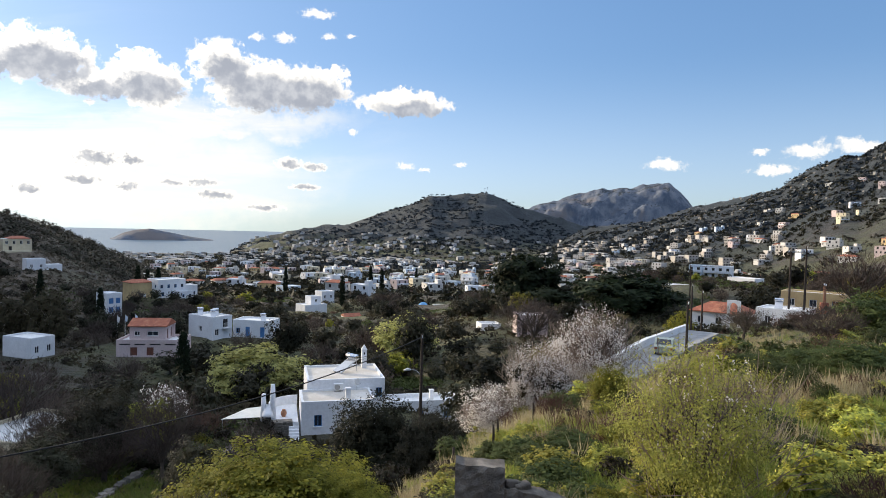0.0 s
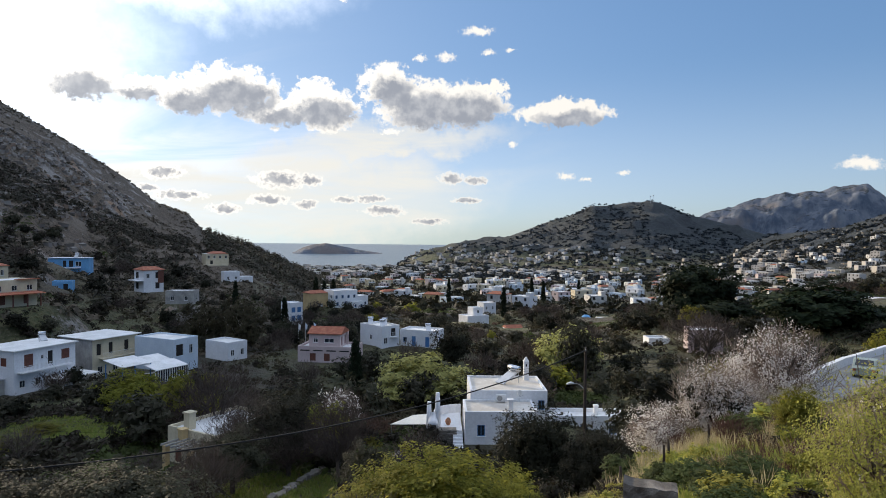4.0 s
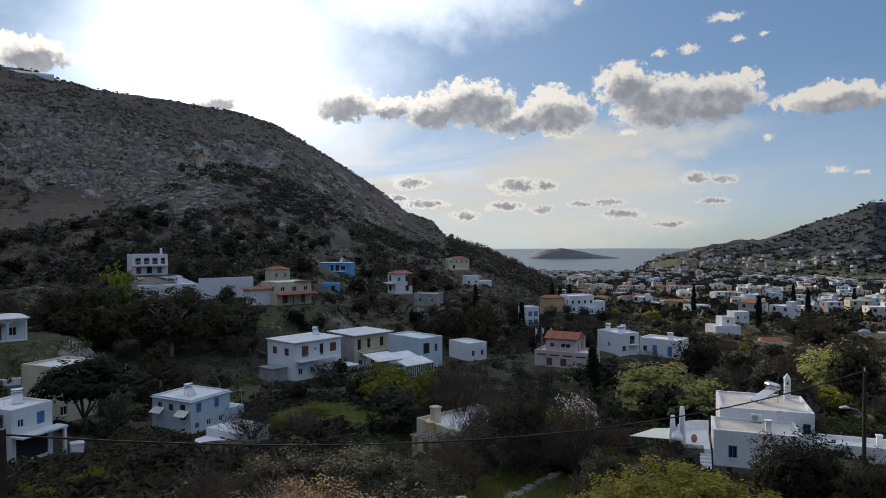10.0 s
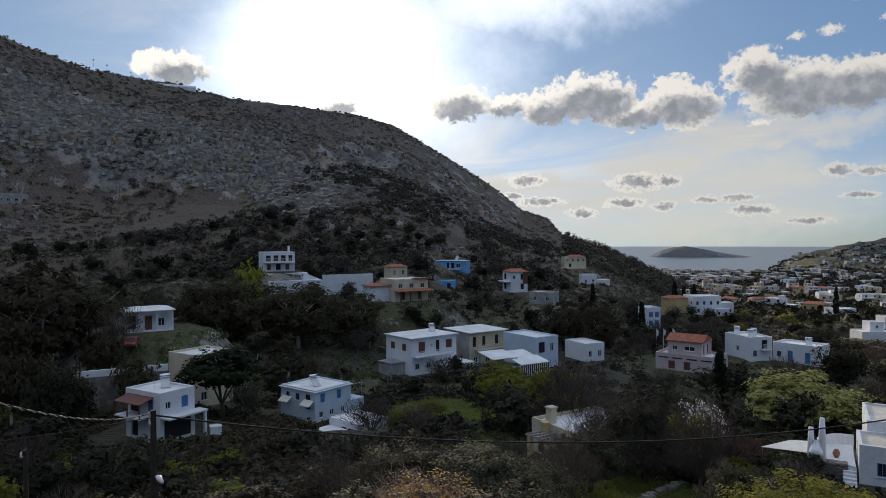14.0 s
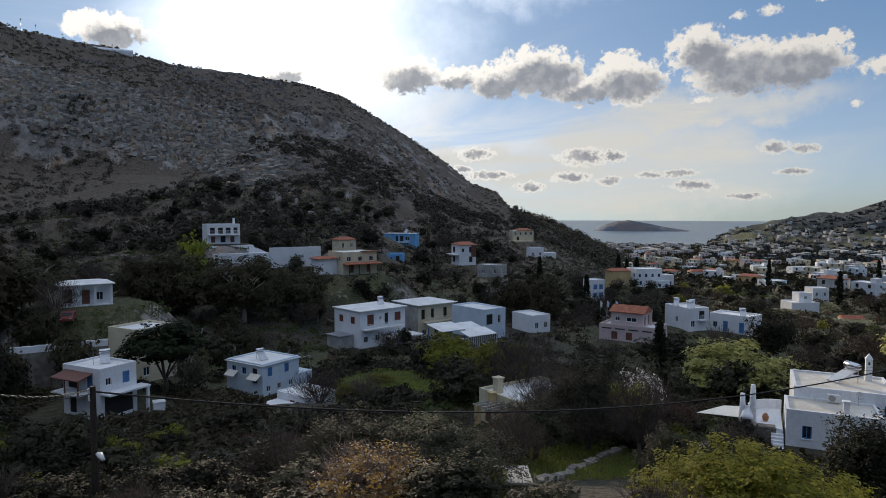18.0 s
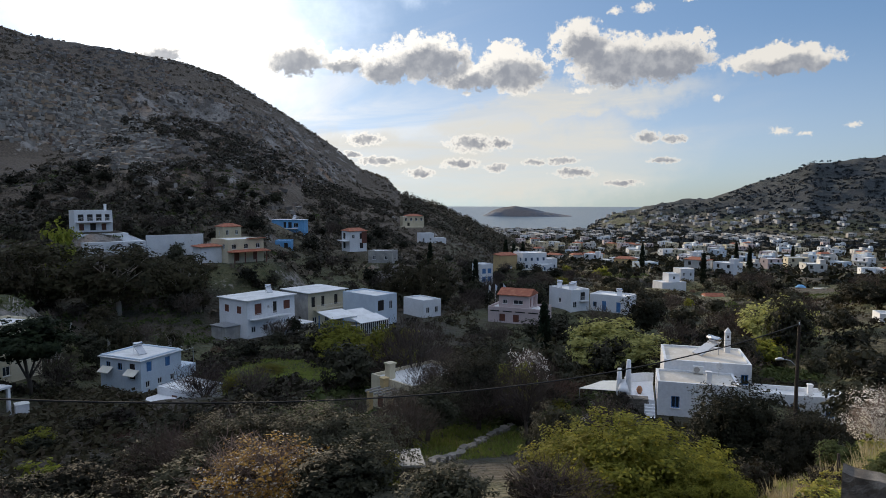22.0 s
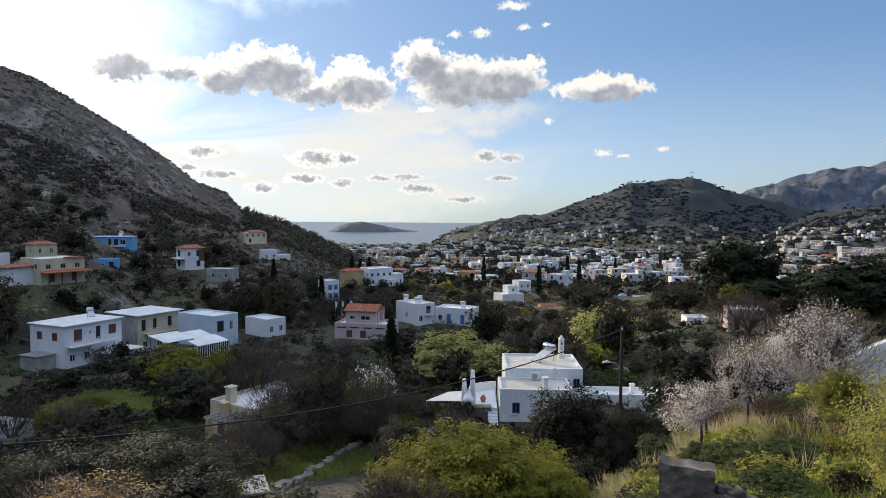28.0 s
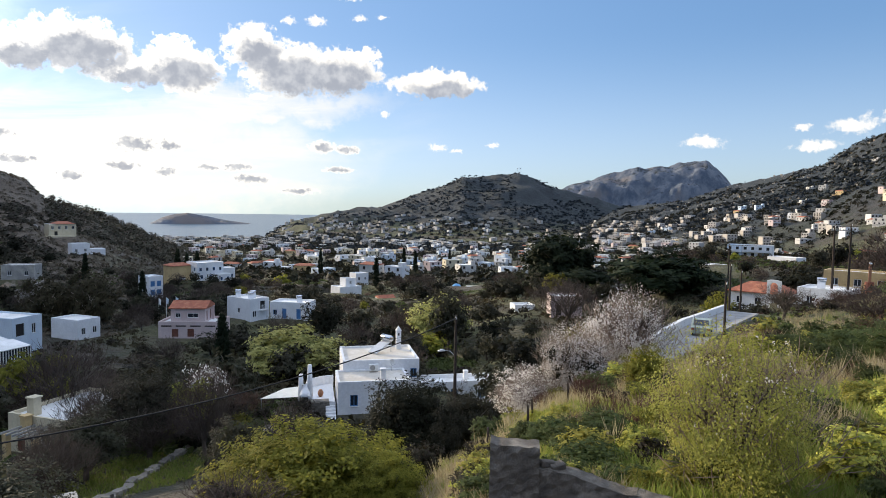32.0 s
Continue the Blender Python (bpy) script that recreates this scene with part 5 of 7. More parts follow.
for (ax, az), (bx, bz) in zip(pts, pts[1:]):
    s.quad((ax, -3.6, az), (bx, -3.6, bz), (bx, -3.6, 3.6), (ax, -3.6, 3.6)).quad((bx, -3.2, bz), (ax, -3.2, az), (ax, -3.2, 3.6), (bx, -3.2, 3.6))
    s.quad((ax, -3.6, az), (ax, -3.2, az), (bx, -3.2, bz), (bx, -3.6, bz)).quad((ax, -3.6, 3.6), (bx, -3.6, 3.6), (bx, -3.2, 3.6), (ax, -3.2, 3.6))
part("arch", s, m_white, h, "white plastered arch")
part("garden_wall", Shape().box(-2.3, -3.6, -3, 6.6, -3.3, 0.7), m_white, h)
v = on(m, 1.6, 0.5, 2.62)
solar_heater(v.x, v.y, v.z, -30)
m = plot("balconies", -8)
for k in range(3):
    h = thing("terraced_house", m @ pose(-6.4 + k * 6.1, (k % 2) * 0.8, 0), "white two-storey terraced house with balconies", "house", "terraced houses in a row")
    block(h, 5.9, 7, 5.4, m_pale if k == 0 else m_white, {"S": [(0.6, 3.0, 1.2, 1.9, "dark"), (3.6, 3.0, 1.2, 1.9, "dark"), (0.6, 0.4, 1.2, 1.9, "dark"), (3.6, 0.4, 1.2, 1.9, "dark")]}, 0.4, base=3)
    balcony(h, 5.2, 1.2, 0, -3.5, 2.8, solid=True)

# trees and shrubs that stand out: kind, x, y, height, width
NEAR_0 = [
    ("dark_shrub", -3.8, 37.8, 6.0, 5.6),
    ("olive", -0.4, 36.0, 4.4, 3.9),
    ("lime_shrub", -5.2, 21.4, 3.3, 5.3),
    ("lime_shrub", -7.6, 22.8, 2.6, 3.1),
    ("lime_shrub", -2.5, 19.8, 2.1, 2.1),
    ("almond", 6.9, 43.5, 4.4, 5.6),
    ("almond", 3.6, 41.9, 3.4, 4.8),
    ("almond_lime", 4.8, 11.9, 3.1, 3.2),
    ("orange_shrub", -16.7, 15.8, 2.4, 4.2),
    ("olive", -18.9, 23.3, 2.1, 4.4),
    ("palm", -23.6, 34.7, 1.7, 3.4),
    ("bare", 23.0, 38.7, 2.7, 4.5),
    ("green_bush", 15.8, 32.3, 1.3, 2.9),
    ("green_bush", 16.7, 29.6, 1.4, 2.6),
    ("green_bush", 17.4, 26.8, 1.8, 3.4),
    ("lime_bush", 7.6, 29.0, 2.2, 2.1),
    ("olive", -16.7, 19.9, 3.4, 5.8),
    ("olive", -19.9, 18.2, 3.6, 4.7),
    ("olive", -10.5, 28.1, 3.5, 2.8),
    ("olive", -17.1, 19.5, 3.1, 4.0),
]
NEAR_1 = [
    ("bare", -19.1, 28.1, 4.3, 3.5),
    ("bare", -17.9, 42.4, 6.2, 4.4),
    ("olive", -23.1, 37.4, 4.3, 5.7),
]
VALLEY_0 = [
    ("almond", 10.8, 46.8, 5.7, 6.9),
    ("bare", -21.9, 42.7, 3.9, 6.2),
    ("olive", -28.5, 55.0, 7.4, 6.9),
    ("bare", -22.5, 51.3, 1.6, 7.2),
    ("blossom", -24.9, 58.9, 5.1, 4.1),
    ("bramble", -20.4, 56.4, 2.7, 4.7),
    ("olive", -6.2, 69.7, 2.8, 3.6),
    ("bare", 40.1, 63.4, 6.2, 7.8),
    ("bare", 28.6, 61.7, 3.2, 4.4),
    ("green_bush", 30.7, 45.7, 3.7, 5.2),
    ("olive", -23.0, 44.4, 6.0, 5.6),
    ("bare", -26.0, 45.0, 5.7, 5.4),
    ("bare", -38.1, 58.7, 8.1, 8.4),
    ("bare", -30.5, 49.4, 5.7, 4.0),
    ("olive", -26.0, 51.8, 7.1, 6.0),
    ("blossom", -23.8, 55.1, 5.2, 4.1),
]
LEFT_0 = [
    ("bare", -57.4, 46.7, 5.2, 5.7),
    ("lime_tree", -58.2, 52.0, 3.5, 3.4),
    ("lime_tree", -58.5, 57.5, 1.0, 4.2),
    ("eucalyptus", -108.7, 26.9, 16.7, 16.4),
    ("eucalyptus", -110.8, 34.5, 7.9, 11.0),
    ("bare_white", -101.9, 35.8, 6.5, 6.5),
    ("eucalyptus", -121.5, 65.4, 14.0, 16.6),
    ("eucalyptus", -112.2, 73.3, 12.8, 15.0),
    ("eucalyptus", -110.7, 85.7, 9.3, 13.3),
    ("eucalyptus", -117.2, 56.2, 10.8, 11.2),
    ("umbrella_pine", -78.4, 39.9, 9.0, 9.5),
    ("dark_round", -77.3, 20.7, 8.7, 6.5),
    ("lime_tree", -139.5, 78.4, 14.3, 8.3),
]
FAR_0 = [
    ("bare", 15.2, 108.9, 7.7, 11.4),
    ("pine", 18.8, 148.8, 12.8, 16.2),
    ("pine", 33.2, 120.5, 7.7, 18.8),
    ("umbrella_pine", 22.5, 133.1, 6.0, 9.9),
    ("mimosa", -23.2, 81.8, 6.9, 12.1),
    ("cypress", -34.8, 88.4, 8.1, 2.0),
    ("lime_tree", -55.8, 68.1, 5.5, 8.0),
    ("eucalyptus", -74.8, 124.2, 11.0, 10.2),
    ("eucalyptus", -83.7, 124.5, 10.5, 9.6),
    ("olive", -3.9, 104.9, 9.7, 7.2),
    ("lime_tree", 32.1, 87.3, 6.5, 5.0),
    ("dark_round", -26.2, 112.0, 7.1, 6.9),
    ("dark_round", -44.7, 89.5, 1.2, 7.8),
    ("mimosa", -5.7, 109.9, 8.0, 10.4),
    ("olive", -9.0, 89.5, 4.9, 6.2),
]
MARKED = NEAR_0 + NEAR_1 + VALLEY_0 + LEFT_0 + FAR_0

# ---- plants ----
def tints(*c):
    return [tuple(x) for x in c]


m_olive = leaves("olive_leaves", tints((0.033, 0.033, 0.019), (0.055, 0.053, 0.033), (0.074, 0.070, 0.051)), 0.25)
m_darkleaf = leaves("dark_evergreen_leaves", tints((0.013, 0.014, 0.008), (0.025, 0.025, 0.014)), 0.2)
m_lime = leaves("young_lime_leaves", tints((0.193, 0.202, 0.033), (0.300, 0.283, 0.054), (0.129, 0.140, 0.029)), 0.55)
m_green = leaves("fresh_green_leaves", tints((0.055, 0.072, 0.024), (0.090, 0.107, 0.036)), 0.35)
m_mimosa = leaves("mimosa_yellow_green", tints((0.303, 0.294, 0.101), (0.441, 0.413, 0.156), (0.174, 0.183, 0.065)), 0.4)
m_pine = leaves("pine_needles", tints((0.014, 0.024, 0.011), (0.026, 0.038, 0.014)), 0.2)
m_cypress = leaves("cypress_scales", tints((0.011, 0.017, 0.009), (0.019, 0.028, 0.013)), 0.1)
m_twig = leaves("bare_grey_twigs", tints((0.078, 0.060, 0.050), (0.117, 0.093, 0.078), (0.062, 0.043, 0.037)), 0.1, 0.9)
m_almondtwig = leaves("grey_almond_twigs", tints((0.208, 0.161, 0.131), (0.302, 0.239, 0.197)), 0.1, 0.9)
m_redtwig = leaves("red_brown_bramble", tints((0.078, 0.043, 0.035), (0.118, 0.066, 0.050)), 0.15, 0.9)
m_eucal = leaves("brownish_eucalyptus_leaves", tints((0.042, 0.039, 0.022), (0.072, 0.061, 0.033), (0.055, 0.042, 0.027)), 0.3)
m_petal = leaves("almond_petals", tints((0.68, 0.63, 0.585), (0.80, 0.765, 0.72)), 0.5)
m_orange = leaves("ochre_autumn_leaves", tints((0.338, 0.192, 0.039), (0.473, 0.292, 0.068), (0.675, 0.619, 0.540)), 0.4)
m_straw = leaves("dry_straw_grass", tints((0.339, 0.291, 0.170), (0.454, 0.398, 0.250), (0.291, 0.226, 0.130)), 0.55)
m_grass = leaves("fresh_grass", tints((0.175, 0.243, 0.049), (0.295, 0.350, 0.081), (0.363, 0.323, 0.121)), 0.55)
m_spurge = leaves("spurge_yellow_heads", tints((0.343, 0.360, 0.086), (0.567, 0.515, 0.103), (0.205, 0.240, 0.069)), 0.4)
m_scrub = leaves("grey_green_scrub", tints((0.024, 0.022, 0.014), (0.043, 0.037, 0.025), (0.036, 0.025, 0.021)), 0.2)


m_garrigue = leaves("brown_grey_garrigue", tints((0.098, 0.080, 0.058), (0.150, 0.122, 0.092), (0.070, 0.066, 0.046)), 0.2)
m_hillwood = leaves("brown_green_hillside_wood", tints((0.040, 0.038, 0.026), (0.070, 0.062, 0.046), (0.056, 0.043, 0.036)), 0.15)
# scrub for the far hills, its green turned slate to carry distance haze
m_farscrub = leaves("hazed_far_scrub", tints((0.012, 0.018, 0.022), (0.024, 0.031, 0.036)), 0.1)
m_almondleaf = leaves("young_almond_leaves", tints((0.288, 0.295, 0.065), (0.418, 0.403, 0.108), (0.202, 0.202, 0.058)), 0.6)


def leaf_cloud(rs, centres, spread, per, size, slim=0.45, up=0.0, mid=None):
    """Diamond leaves scattered round centres. Returns corners and quads."""
    c = np.repeat(np.asarray(centres), per, 0)
    p = c + rs.normal(0, 1, c.shape) * spread
    n = len(p)
    u = rs.normal(0, 1, (n, 3)) + np.array([0, 0, up])
    u /= np.linalg.norm(u, axis=1)[:, None]
    v = np.cross(u, rs.normal(0, 1, (n, 3)))
    if mid is not None:
        # leaves spread their faces outwards and to the sky
        out = p - np.asarray(mid)
        out = out / (np.linalg.norm(out, axis=1)[:, None] + 1e-9) + rs.normal(0, 0.42, (n, 3)) + np.array([0, 0, 0.3])
        u = np.cross(out, u)
        u /= np.linalg.norm(u, axis=1)[:, None]
        v = np.cross(out, u)
    v /= np.linalg.norm(v, axis=1)[:, None]
    s = size * rs.uniform(0.6, 1.4, (n, 1))
    quad = np.stack([p - u * s, p + v * s * slim, p + u * s, p - v * s * slim], 1).reshape(-1, 3)
    return quad, np.arange(n * 4).reshape(n, 4)


def crown_centres(rs, n, rx, rz, zc, hollow=0.55, flat=0.0, lumps=7):
    """Clump centres in an uneven crown: a rounded body with bulging lobes and hollows between them."""
    d = rs.normal(0, 1, (n, 3))
    d /= np.linalg.norm(d, axis=1)[:, None]
    lobes = rs.normal(0, 1, (lumps * 2, 3)) + np.array([0, 0, 0.35])
    lobes /= np.linalg.norm(lobes, axis=1)[:, None]
    bulge = np.max(np.clip(d @ lobes.T, 0, 1) ** 7, axis=1)
    p = d * ((0.58 + 0.42 * bulge) * rs.uniform(hollow, 1.0, n) ** 0.6)[:, None]
    p[:, 2] = np.where(p[:, 2] < 0, p[:, 2] * (1 - flat), p[:, 2])
    return p * np.array([rx, rx, rz]) + np.array([0, 0, zc])


def limbs(rs, height, rx, rz, zc, n, r0, mat, lean=0.15, forks=2):
    """A trunk that parts into limbs and forks reaching into the crown."""
    s = Shape()
    fork = max(height * 0.22, zc - rz * 0.9)
    a, b = rs.uniform(-lean, lean, 2) * height * 0.4
    s.tube([(0, 0, -0.4), (a * 0.3, b * 0.3, fork * 0.5), (a, b, fork)], [r0 * 1.25, r0, r0 * 0.8], 7)
    for k in range(n):
        ang = 2 * math.pi * (k + rs.uniform(-.3, .3)) / n
        reach = rs.uniform(0.55, 0.9)
        ex, ey, ez = math.cos(ang) * rx * reach, math.sin(ang) * rx * reach, zc + rz * rs.uniform(-0.1, 0.65)
        mid = (a + ex * 0.4, b + ey * 0.4, fork + (ez - fork) * 0.6)
        s.tube([(a, b, fork - 0.05), mid, (ex, ey, ez)], [r0 * 0.55, r0 * 0.34, r0 * 0.1], 5, False)
        for j in range(forks):
            q = (mid[0] + rs.uniform(-.4, .4) * rx, mid[1] + rs.uniform(-.4, .4) * rx, mid[2] + rs.uniform(0.2, 0.7) * rz)
            s.tube([mid, ((mid[0] + q[0]) / 2 + .05 * rx, (mid[1] + q[1]) / 2, (mid[2] + q[2]) / 2), q], [r0 * 0.28, r0 * 0.18, r0 * 0.06], 4, False)
    return s.mesh("trunk", mat, True)


def sprays(rs, n, rx, rz, zc, length, width, centres=None):
    """Thin bare twigs that point outwards from the middle of the crown."""
    p = crown_centres(rs, n, rx, rz, zc, 0.2) if centres is None else centres
    n = len(p)
    out = p - np.array([0, 0, zc - rz * 0.8])
    out = out / np.linalg.norm(out, axis=1)[:, None] + rs.normal(0, 0.45, (n, 3)) + np.array([0, 0, 0.25])
    out /= np.linalg.norm(out, axis=1)[:, None]
    v = np.cross(out, rs.normal(0, 1, (n, 3)))
    v /= np.linalg.norm(v, axis=1)[:, None]
    L = length * rs.uniform(0.5, 1.3, (n, 1))
    quad = np.stack([p - out * L * 0.5, p + v * width, p + out * L * 0.5, p - v * width], 1).reshape(-1, 3)
    return quad, np.arange(n * 4).reshape(n, 4)


# kind: label, category, leaf material, bark, clumps, leaves per clump, spread, leaf size, slimness, height share of crown, hollow
KINDS = {
    "olive": ("grey-green olive tree with a loose rounded crown", "tree", m_olive, m_bark, 60, 22, 0.16, 0.085, 0.35),
    "dark_shrub": ("dense dark green olive bush", "bush", m_darkleaf, m_bark, 150, 26, 0.15, 0.075, 0.4),
    "dark_round": ("dark round evergreen tree", "tree", m_darkleaf, m_bark, 70, 18, 0.15, 0.11, 0.5),
    "lime_shrub": ("bright lime-green shrub in young leaf", "bush", m_lime, m_bark, 110, 24, 0.16, 0.055, 0.4),
    "lime_tree": ("small tree in fresh yellow-green leaf", "tree", m_lime, m_bark, 55, 20, 0.17, 0.09, 0.45),
    "lime_bush": ("low yellow-green leafy bush", "bush", m_lime, m_bark, 60, 20, 0.18, 0.07, 0.45),
    "green_tree": ("rounded bright green tree", "tree", m_green, m_bark, 80, 20, 0.15, 0.10, 0.5),
    "green_bush": ("dense bush in fresh green leaf", "bush", m_green, m_bark, 90, 24, 0.17, 0.06, 0.45),
    "mimosa": ("spreading mimosa tree in yellow-green flower", "tree", m_mimosa, m_bark, 110, 22, 0.13, 0.075, 0.5),
    "umbrella_pine": ("dark umbrella pine with a flat crown", "tree", m_pine, m_bark, 90, 26, 0.11, 0.062, 0.4),
    "pine": ("broad dark pine with rounded crown clumps", "tree", m_pine, m_bark, 120, 26, 0.11, 0.062, 0.4),
    "eucalyptus": ("tall brownish eucalyptus with an open crown", "tree", m_eucal, m_palebark, 90, 20, 0.12, 0.05, 0.35),
    "orange_shrub": ("almond shrub with ochre leaves and pale blossom", "bush", m_orange, m_bark, 80, 14, 0.16, 0.045, 0.5),
    "almond": ("almond tree in pale pink blossom", "tree", m_petal, m_bark, 150, 14, 0.12, 0.032, 0.8),
    "blossom": ("small almond tree in white blossom", "tree", m_petal, m_bark, 80, 12, 0.15, 0.045, 0.8),
    "almond_lime": ("young almond tree with lime leaves and few blossoms", "tree", m_almondleaf, m_bark, 300, 16, 0.10, 0.020, 0.35),
    "bramble": ("leafless red-brown bramble thicket", "bush", m_redtwig, m_bark, 0, 0, 0, 0, 0),
    "bare": ("leafless grey-brown tree with fine twigs", "tree", m_twig, m_bark, 0, 0, 0, 0, 0),
    "bare_white": ("leafless tree with pale bark", "tree", m_twig, m_palebark, 0, 0, 0, 0, 0),
    "spurge": ("spurge clump with yellow-green flower heads", "bush", m_spurge, m_bark, 60, 16, 0.14, 0.06, 0.7),
    "scrub_oak": ("low grey-green scrub bush", "bush", m_scrub, m_bark, 50, 18, 0.18, 0.10, 0.5),
}


def fill_out(v, bushy, bottom=None):
    """Stretch a crown to the plant's full width and height."""
    rad = np.percentile(np.hypot(v[:, 0], v[:, 1]), 93)
    v = v * np.array([0.5 / rad, 0.5 / rad, 1.0])
    lo, hi = np.percentile(v[:, 2], [1, 99])
    bottom = bottom if bottom is not None else 0.03 if bushy else min(lo, 0.24)
    v[:, 2] = bottom + (v[:, 2] - lo) * (1.0 - bottom) / (hi - lo)
    return v


# leaves a clump, leaf length and clumps by how near the plant stands
LOD = [(5.0, 60, 0.0088, 0.024), (2.4, 26, 0.021, 0.028), (1.0, 17, 0.040, 0.038)]


def unit_plant(kind, seed, lod):
    """Trunk and crown meshes of a plant of height 1 and width 1; parts as (name, mesh, label)."""
    label, cat, leaf, bark, n, per, spread, size, slim = KINDS[kind]
    rs = np.random.RandomState(seed)
    bushy = cat == "bush"
    zc, rz, rx = (0.52, 0.5, 0.52) if bushy else (0.62, 0.42, 0.52)
    open_tree = kind in ("bare", "bare_white", "almond_lime", "almond", "blossom")
    made = [("trunk", limbs(rs, 1.0, rx, rz, zc, 7 if open_tree else 5, 0.022 if bushy else 0.017 if kind == "almond_lime" else 0.03, bark, 0.12, 4 if open_tree else 2), "")]
    more, each, length, wide = LOD[lod]
    if n:
        c = crown_centres(rs, int(n * more), rx, rz, zc, 0.3, 0.3, 10 if "pine" in kind else 8)
        if kind in ("almond", "blossom", "orange_shrub", "almond_lime"):
            each, length = int(each * {"almond_lime": 0.32, "orange_shrub": 0.3}.get(kind, 0.26)), length * {"almond_lime": 0.72, "orange_shrub": 1.1}.get(kind, 0.78)
        if "pine" in kind:
            each = int(each * 1.6)
        if bushy or "pine" in kind:
            length *= (1.2, 1.15, 1.05)[lod]
        v, q = leaf_cloud(rs, c, wide * np.array([1, 1, 0.8]), each, length, max(slim, 0.48), mid=(0, 0, zc - 0.3 * rz))
        v = fill_out(v, bushy, {"umbrella_pine": 0.5, "pine": 0.1, "almond": 0.08, "almond_lime": 0.1}.get(kind))
        if kind not in ("almond", "blossom", "orange_shrub", "almond_lime", "eucalyptus"):
            # the shaded inner foliage
            count_in = (2600, 900, 110)[lod]
            ci = crown_centres(rs, count_in, rx * 0.78, rz * 0.78, zc, 0.05)
            vi, qi = leaf_cloud(rs, ci, 0.02, 1, (0.028, 0.040, 0.09)[lod], 0.6)
            vi = fill_out(vi, bushy, {"umbrella_pine": 0.5, "pine": 0.06}.get(kind))
            mid = np.array([0, 0, 0.5])
            vi = (vi - mid) * np.array([0.62, 0.62, 0.7]) + mid
            q = np.concatenate([q, qi + len(v)])
            v = np.concatenate([v, vi])
        made.append(("crown", sheet("crown", v, q, leaf), ""))
    if kind in ("bare", "bare_white", "bramble"):
        v, q = sprays(rs, (3600, 1900, 800)[lod], rx, rz, zc, 0.17, (0.0016, 0.0026, 0.0052)[lod])
        v = fill_out(v, bushy)
        made.append(("crown", sheet("crown", v, q, leaf), "bare twigs"))
    if kind in ("almond", "blossom", "almond_lime", "orange_shrub"):
        v, q = sprays(rs, (1000 if kind == "almond_lime" else 2600, 2000, 700)[lod], rx, rz, zc, 0.17, (0.0022, 0.0026, 0.004)[lod])
        made.append(("branchwork", sheet("branchwork", fill_out(v, bushy, 0.08 if kind in ("almond", "almond_lime") else None), q, m_almondtwig), "fine grey-brown twigs"))
    if kind == "almond_lime":
        v, q = leaf_cloud(rs, crown_centres(rs, 80, rx, rz, zc, 0.6), 0.01, 5, 0.007, 0.9)
        made.append(("blossom", sheet("blossom", v, q, m_petal), "white blossoms"))
    return made


STORE = {}
NAMES = {"pine": "pine_tree", "umbrella_pine": "pine_tree", "olive": "olive_tree", "eucalyptus": "eucalyptus_tree", "mimosa": "mimosa_tree", "almond": "almond_tree", "blossom": "almond_tree",
         "almond_lime": "almond_tree", "spurge": "spurge_plant", "bramble": "bramble_thicket", "scrub_oak": "scrub_oak", "dark_shrub": "olive_bush", "bare": "bare_tree", "bare_white": "bare_tree"}


def plant(kind, x, y, height, width, seed=0, variants=3, group=""):
    far = math.hypot(x, y)
    lod = (0 if far < 52 else 1 if far < 160 else 2) if not group else 1 if far < 34 else 2
    variants = (2, 3, 4)[lod]
    key = (kind, seed % variants, lod)
    label, cat = KINDS[kind][:2]
    name = NAMES.get(kind, cat)
    if key not in STORE:
        STORE[key] = unit_plant(kind, 100 + seed % variants + sum(map(ord, kind)), lod)
    rr = random.Random(seed * 7 + 3)
    root = thing(name, Matrix.Identity(4), label, cat, group)
    for pname, me, plabel in STORE[key]:
        part(pname, me, None, root, plabel)
    root.matrix_world = pose(x, y, float(ground(x, y)), 0, 0, rr.uniform(0, 360)) @ Matrix.Diagonal((width, width, height, 1))
    return root


MORE = {"palm", "cypress"}
seed_no = 0
for kind, x, y, hh, ww in MARKED:
    seed_no += 1
    if kind not in MORE:
        plant(kind, x, y, hh * (0.92 if KINDS[kind][1] == "bush" else 0.98), ww * (0.9 if kind in ("almond", "almond_lime") else 1.0), seed_no)


def cypress(x, y, hgt, wid, seed):
    rs = np.random.RandomState(seed)
    root = thing("cypress_tree", pose(x, y, float(ground(x, y))), "slender dark green cypress", "tree", "cypresses")
    part("trunk", Shape().tube([(0, 0, -0.4), (0, 0, hgt * 0.5)], [wid * 0.09, wid * 0.04], 7), m_bark, root)
    z = rs.uniform(0.04, 0.99, 340)
    rad = wid / 2 * np.sqrt(np.clip(np.minimum(z / 0.18, (1 - z) / 0.62), 0, 1)) * rs.uniform(0.45, 1.0, 340)
    a = rs.uniform(0, 2 * np.pi, 340)
    v, q = leaf_cloud(rs, np.stack([rad * np.cos(a), rad * np.sin(a), z * hgt], 1), wid * 0.07, 12, 0.021 * hgt, 0.4, 2.0)
    part("crown", sheet("crown", v, q, m_cypress), None, root)


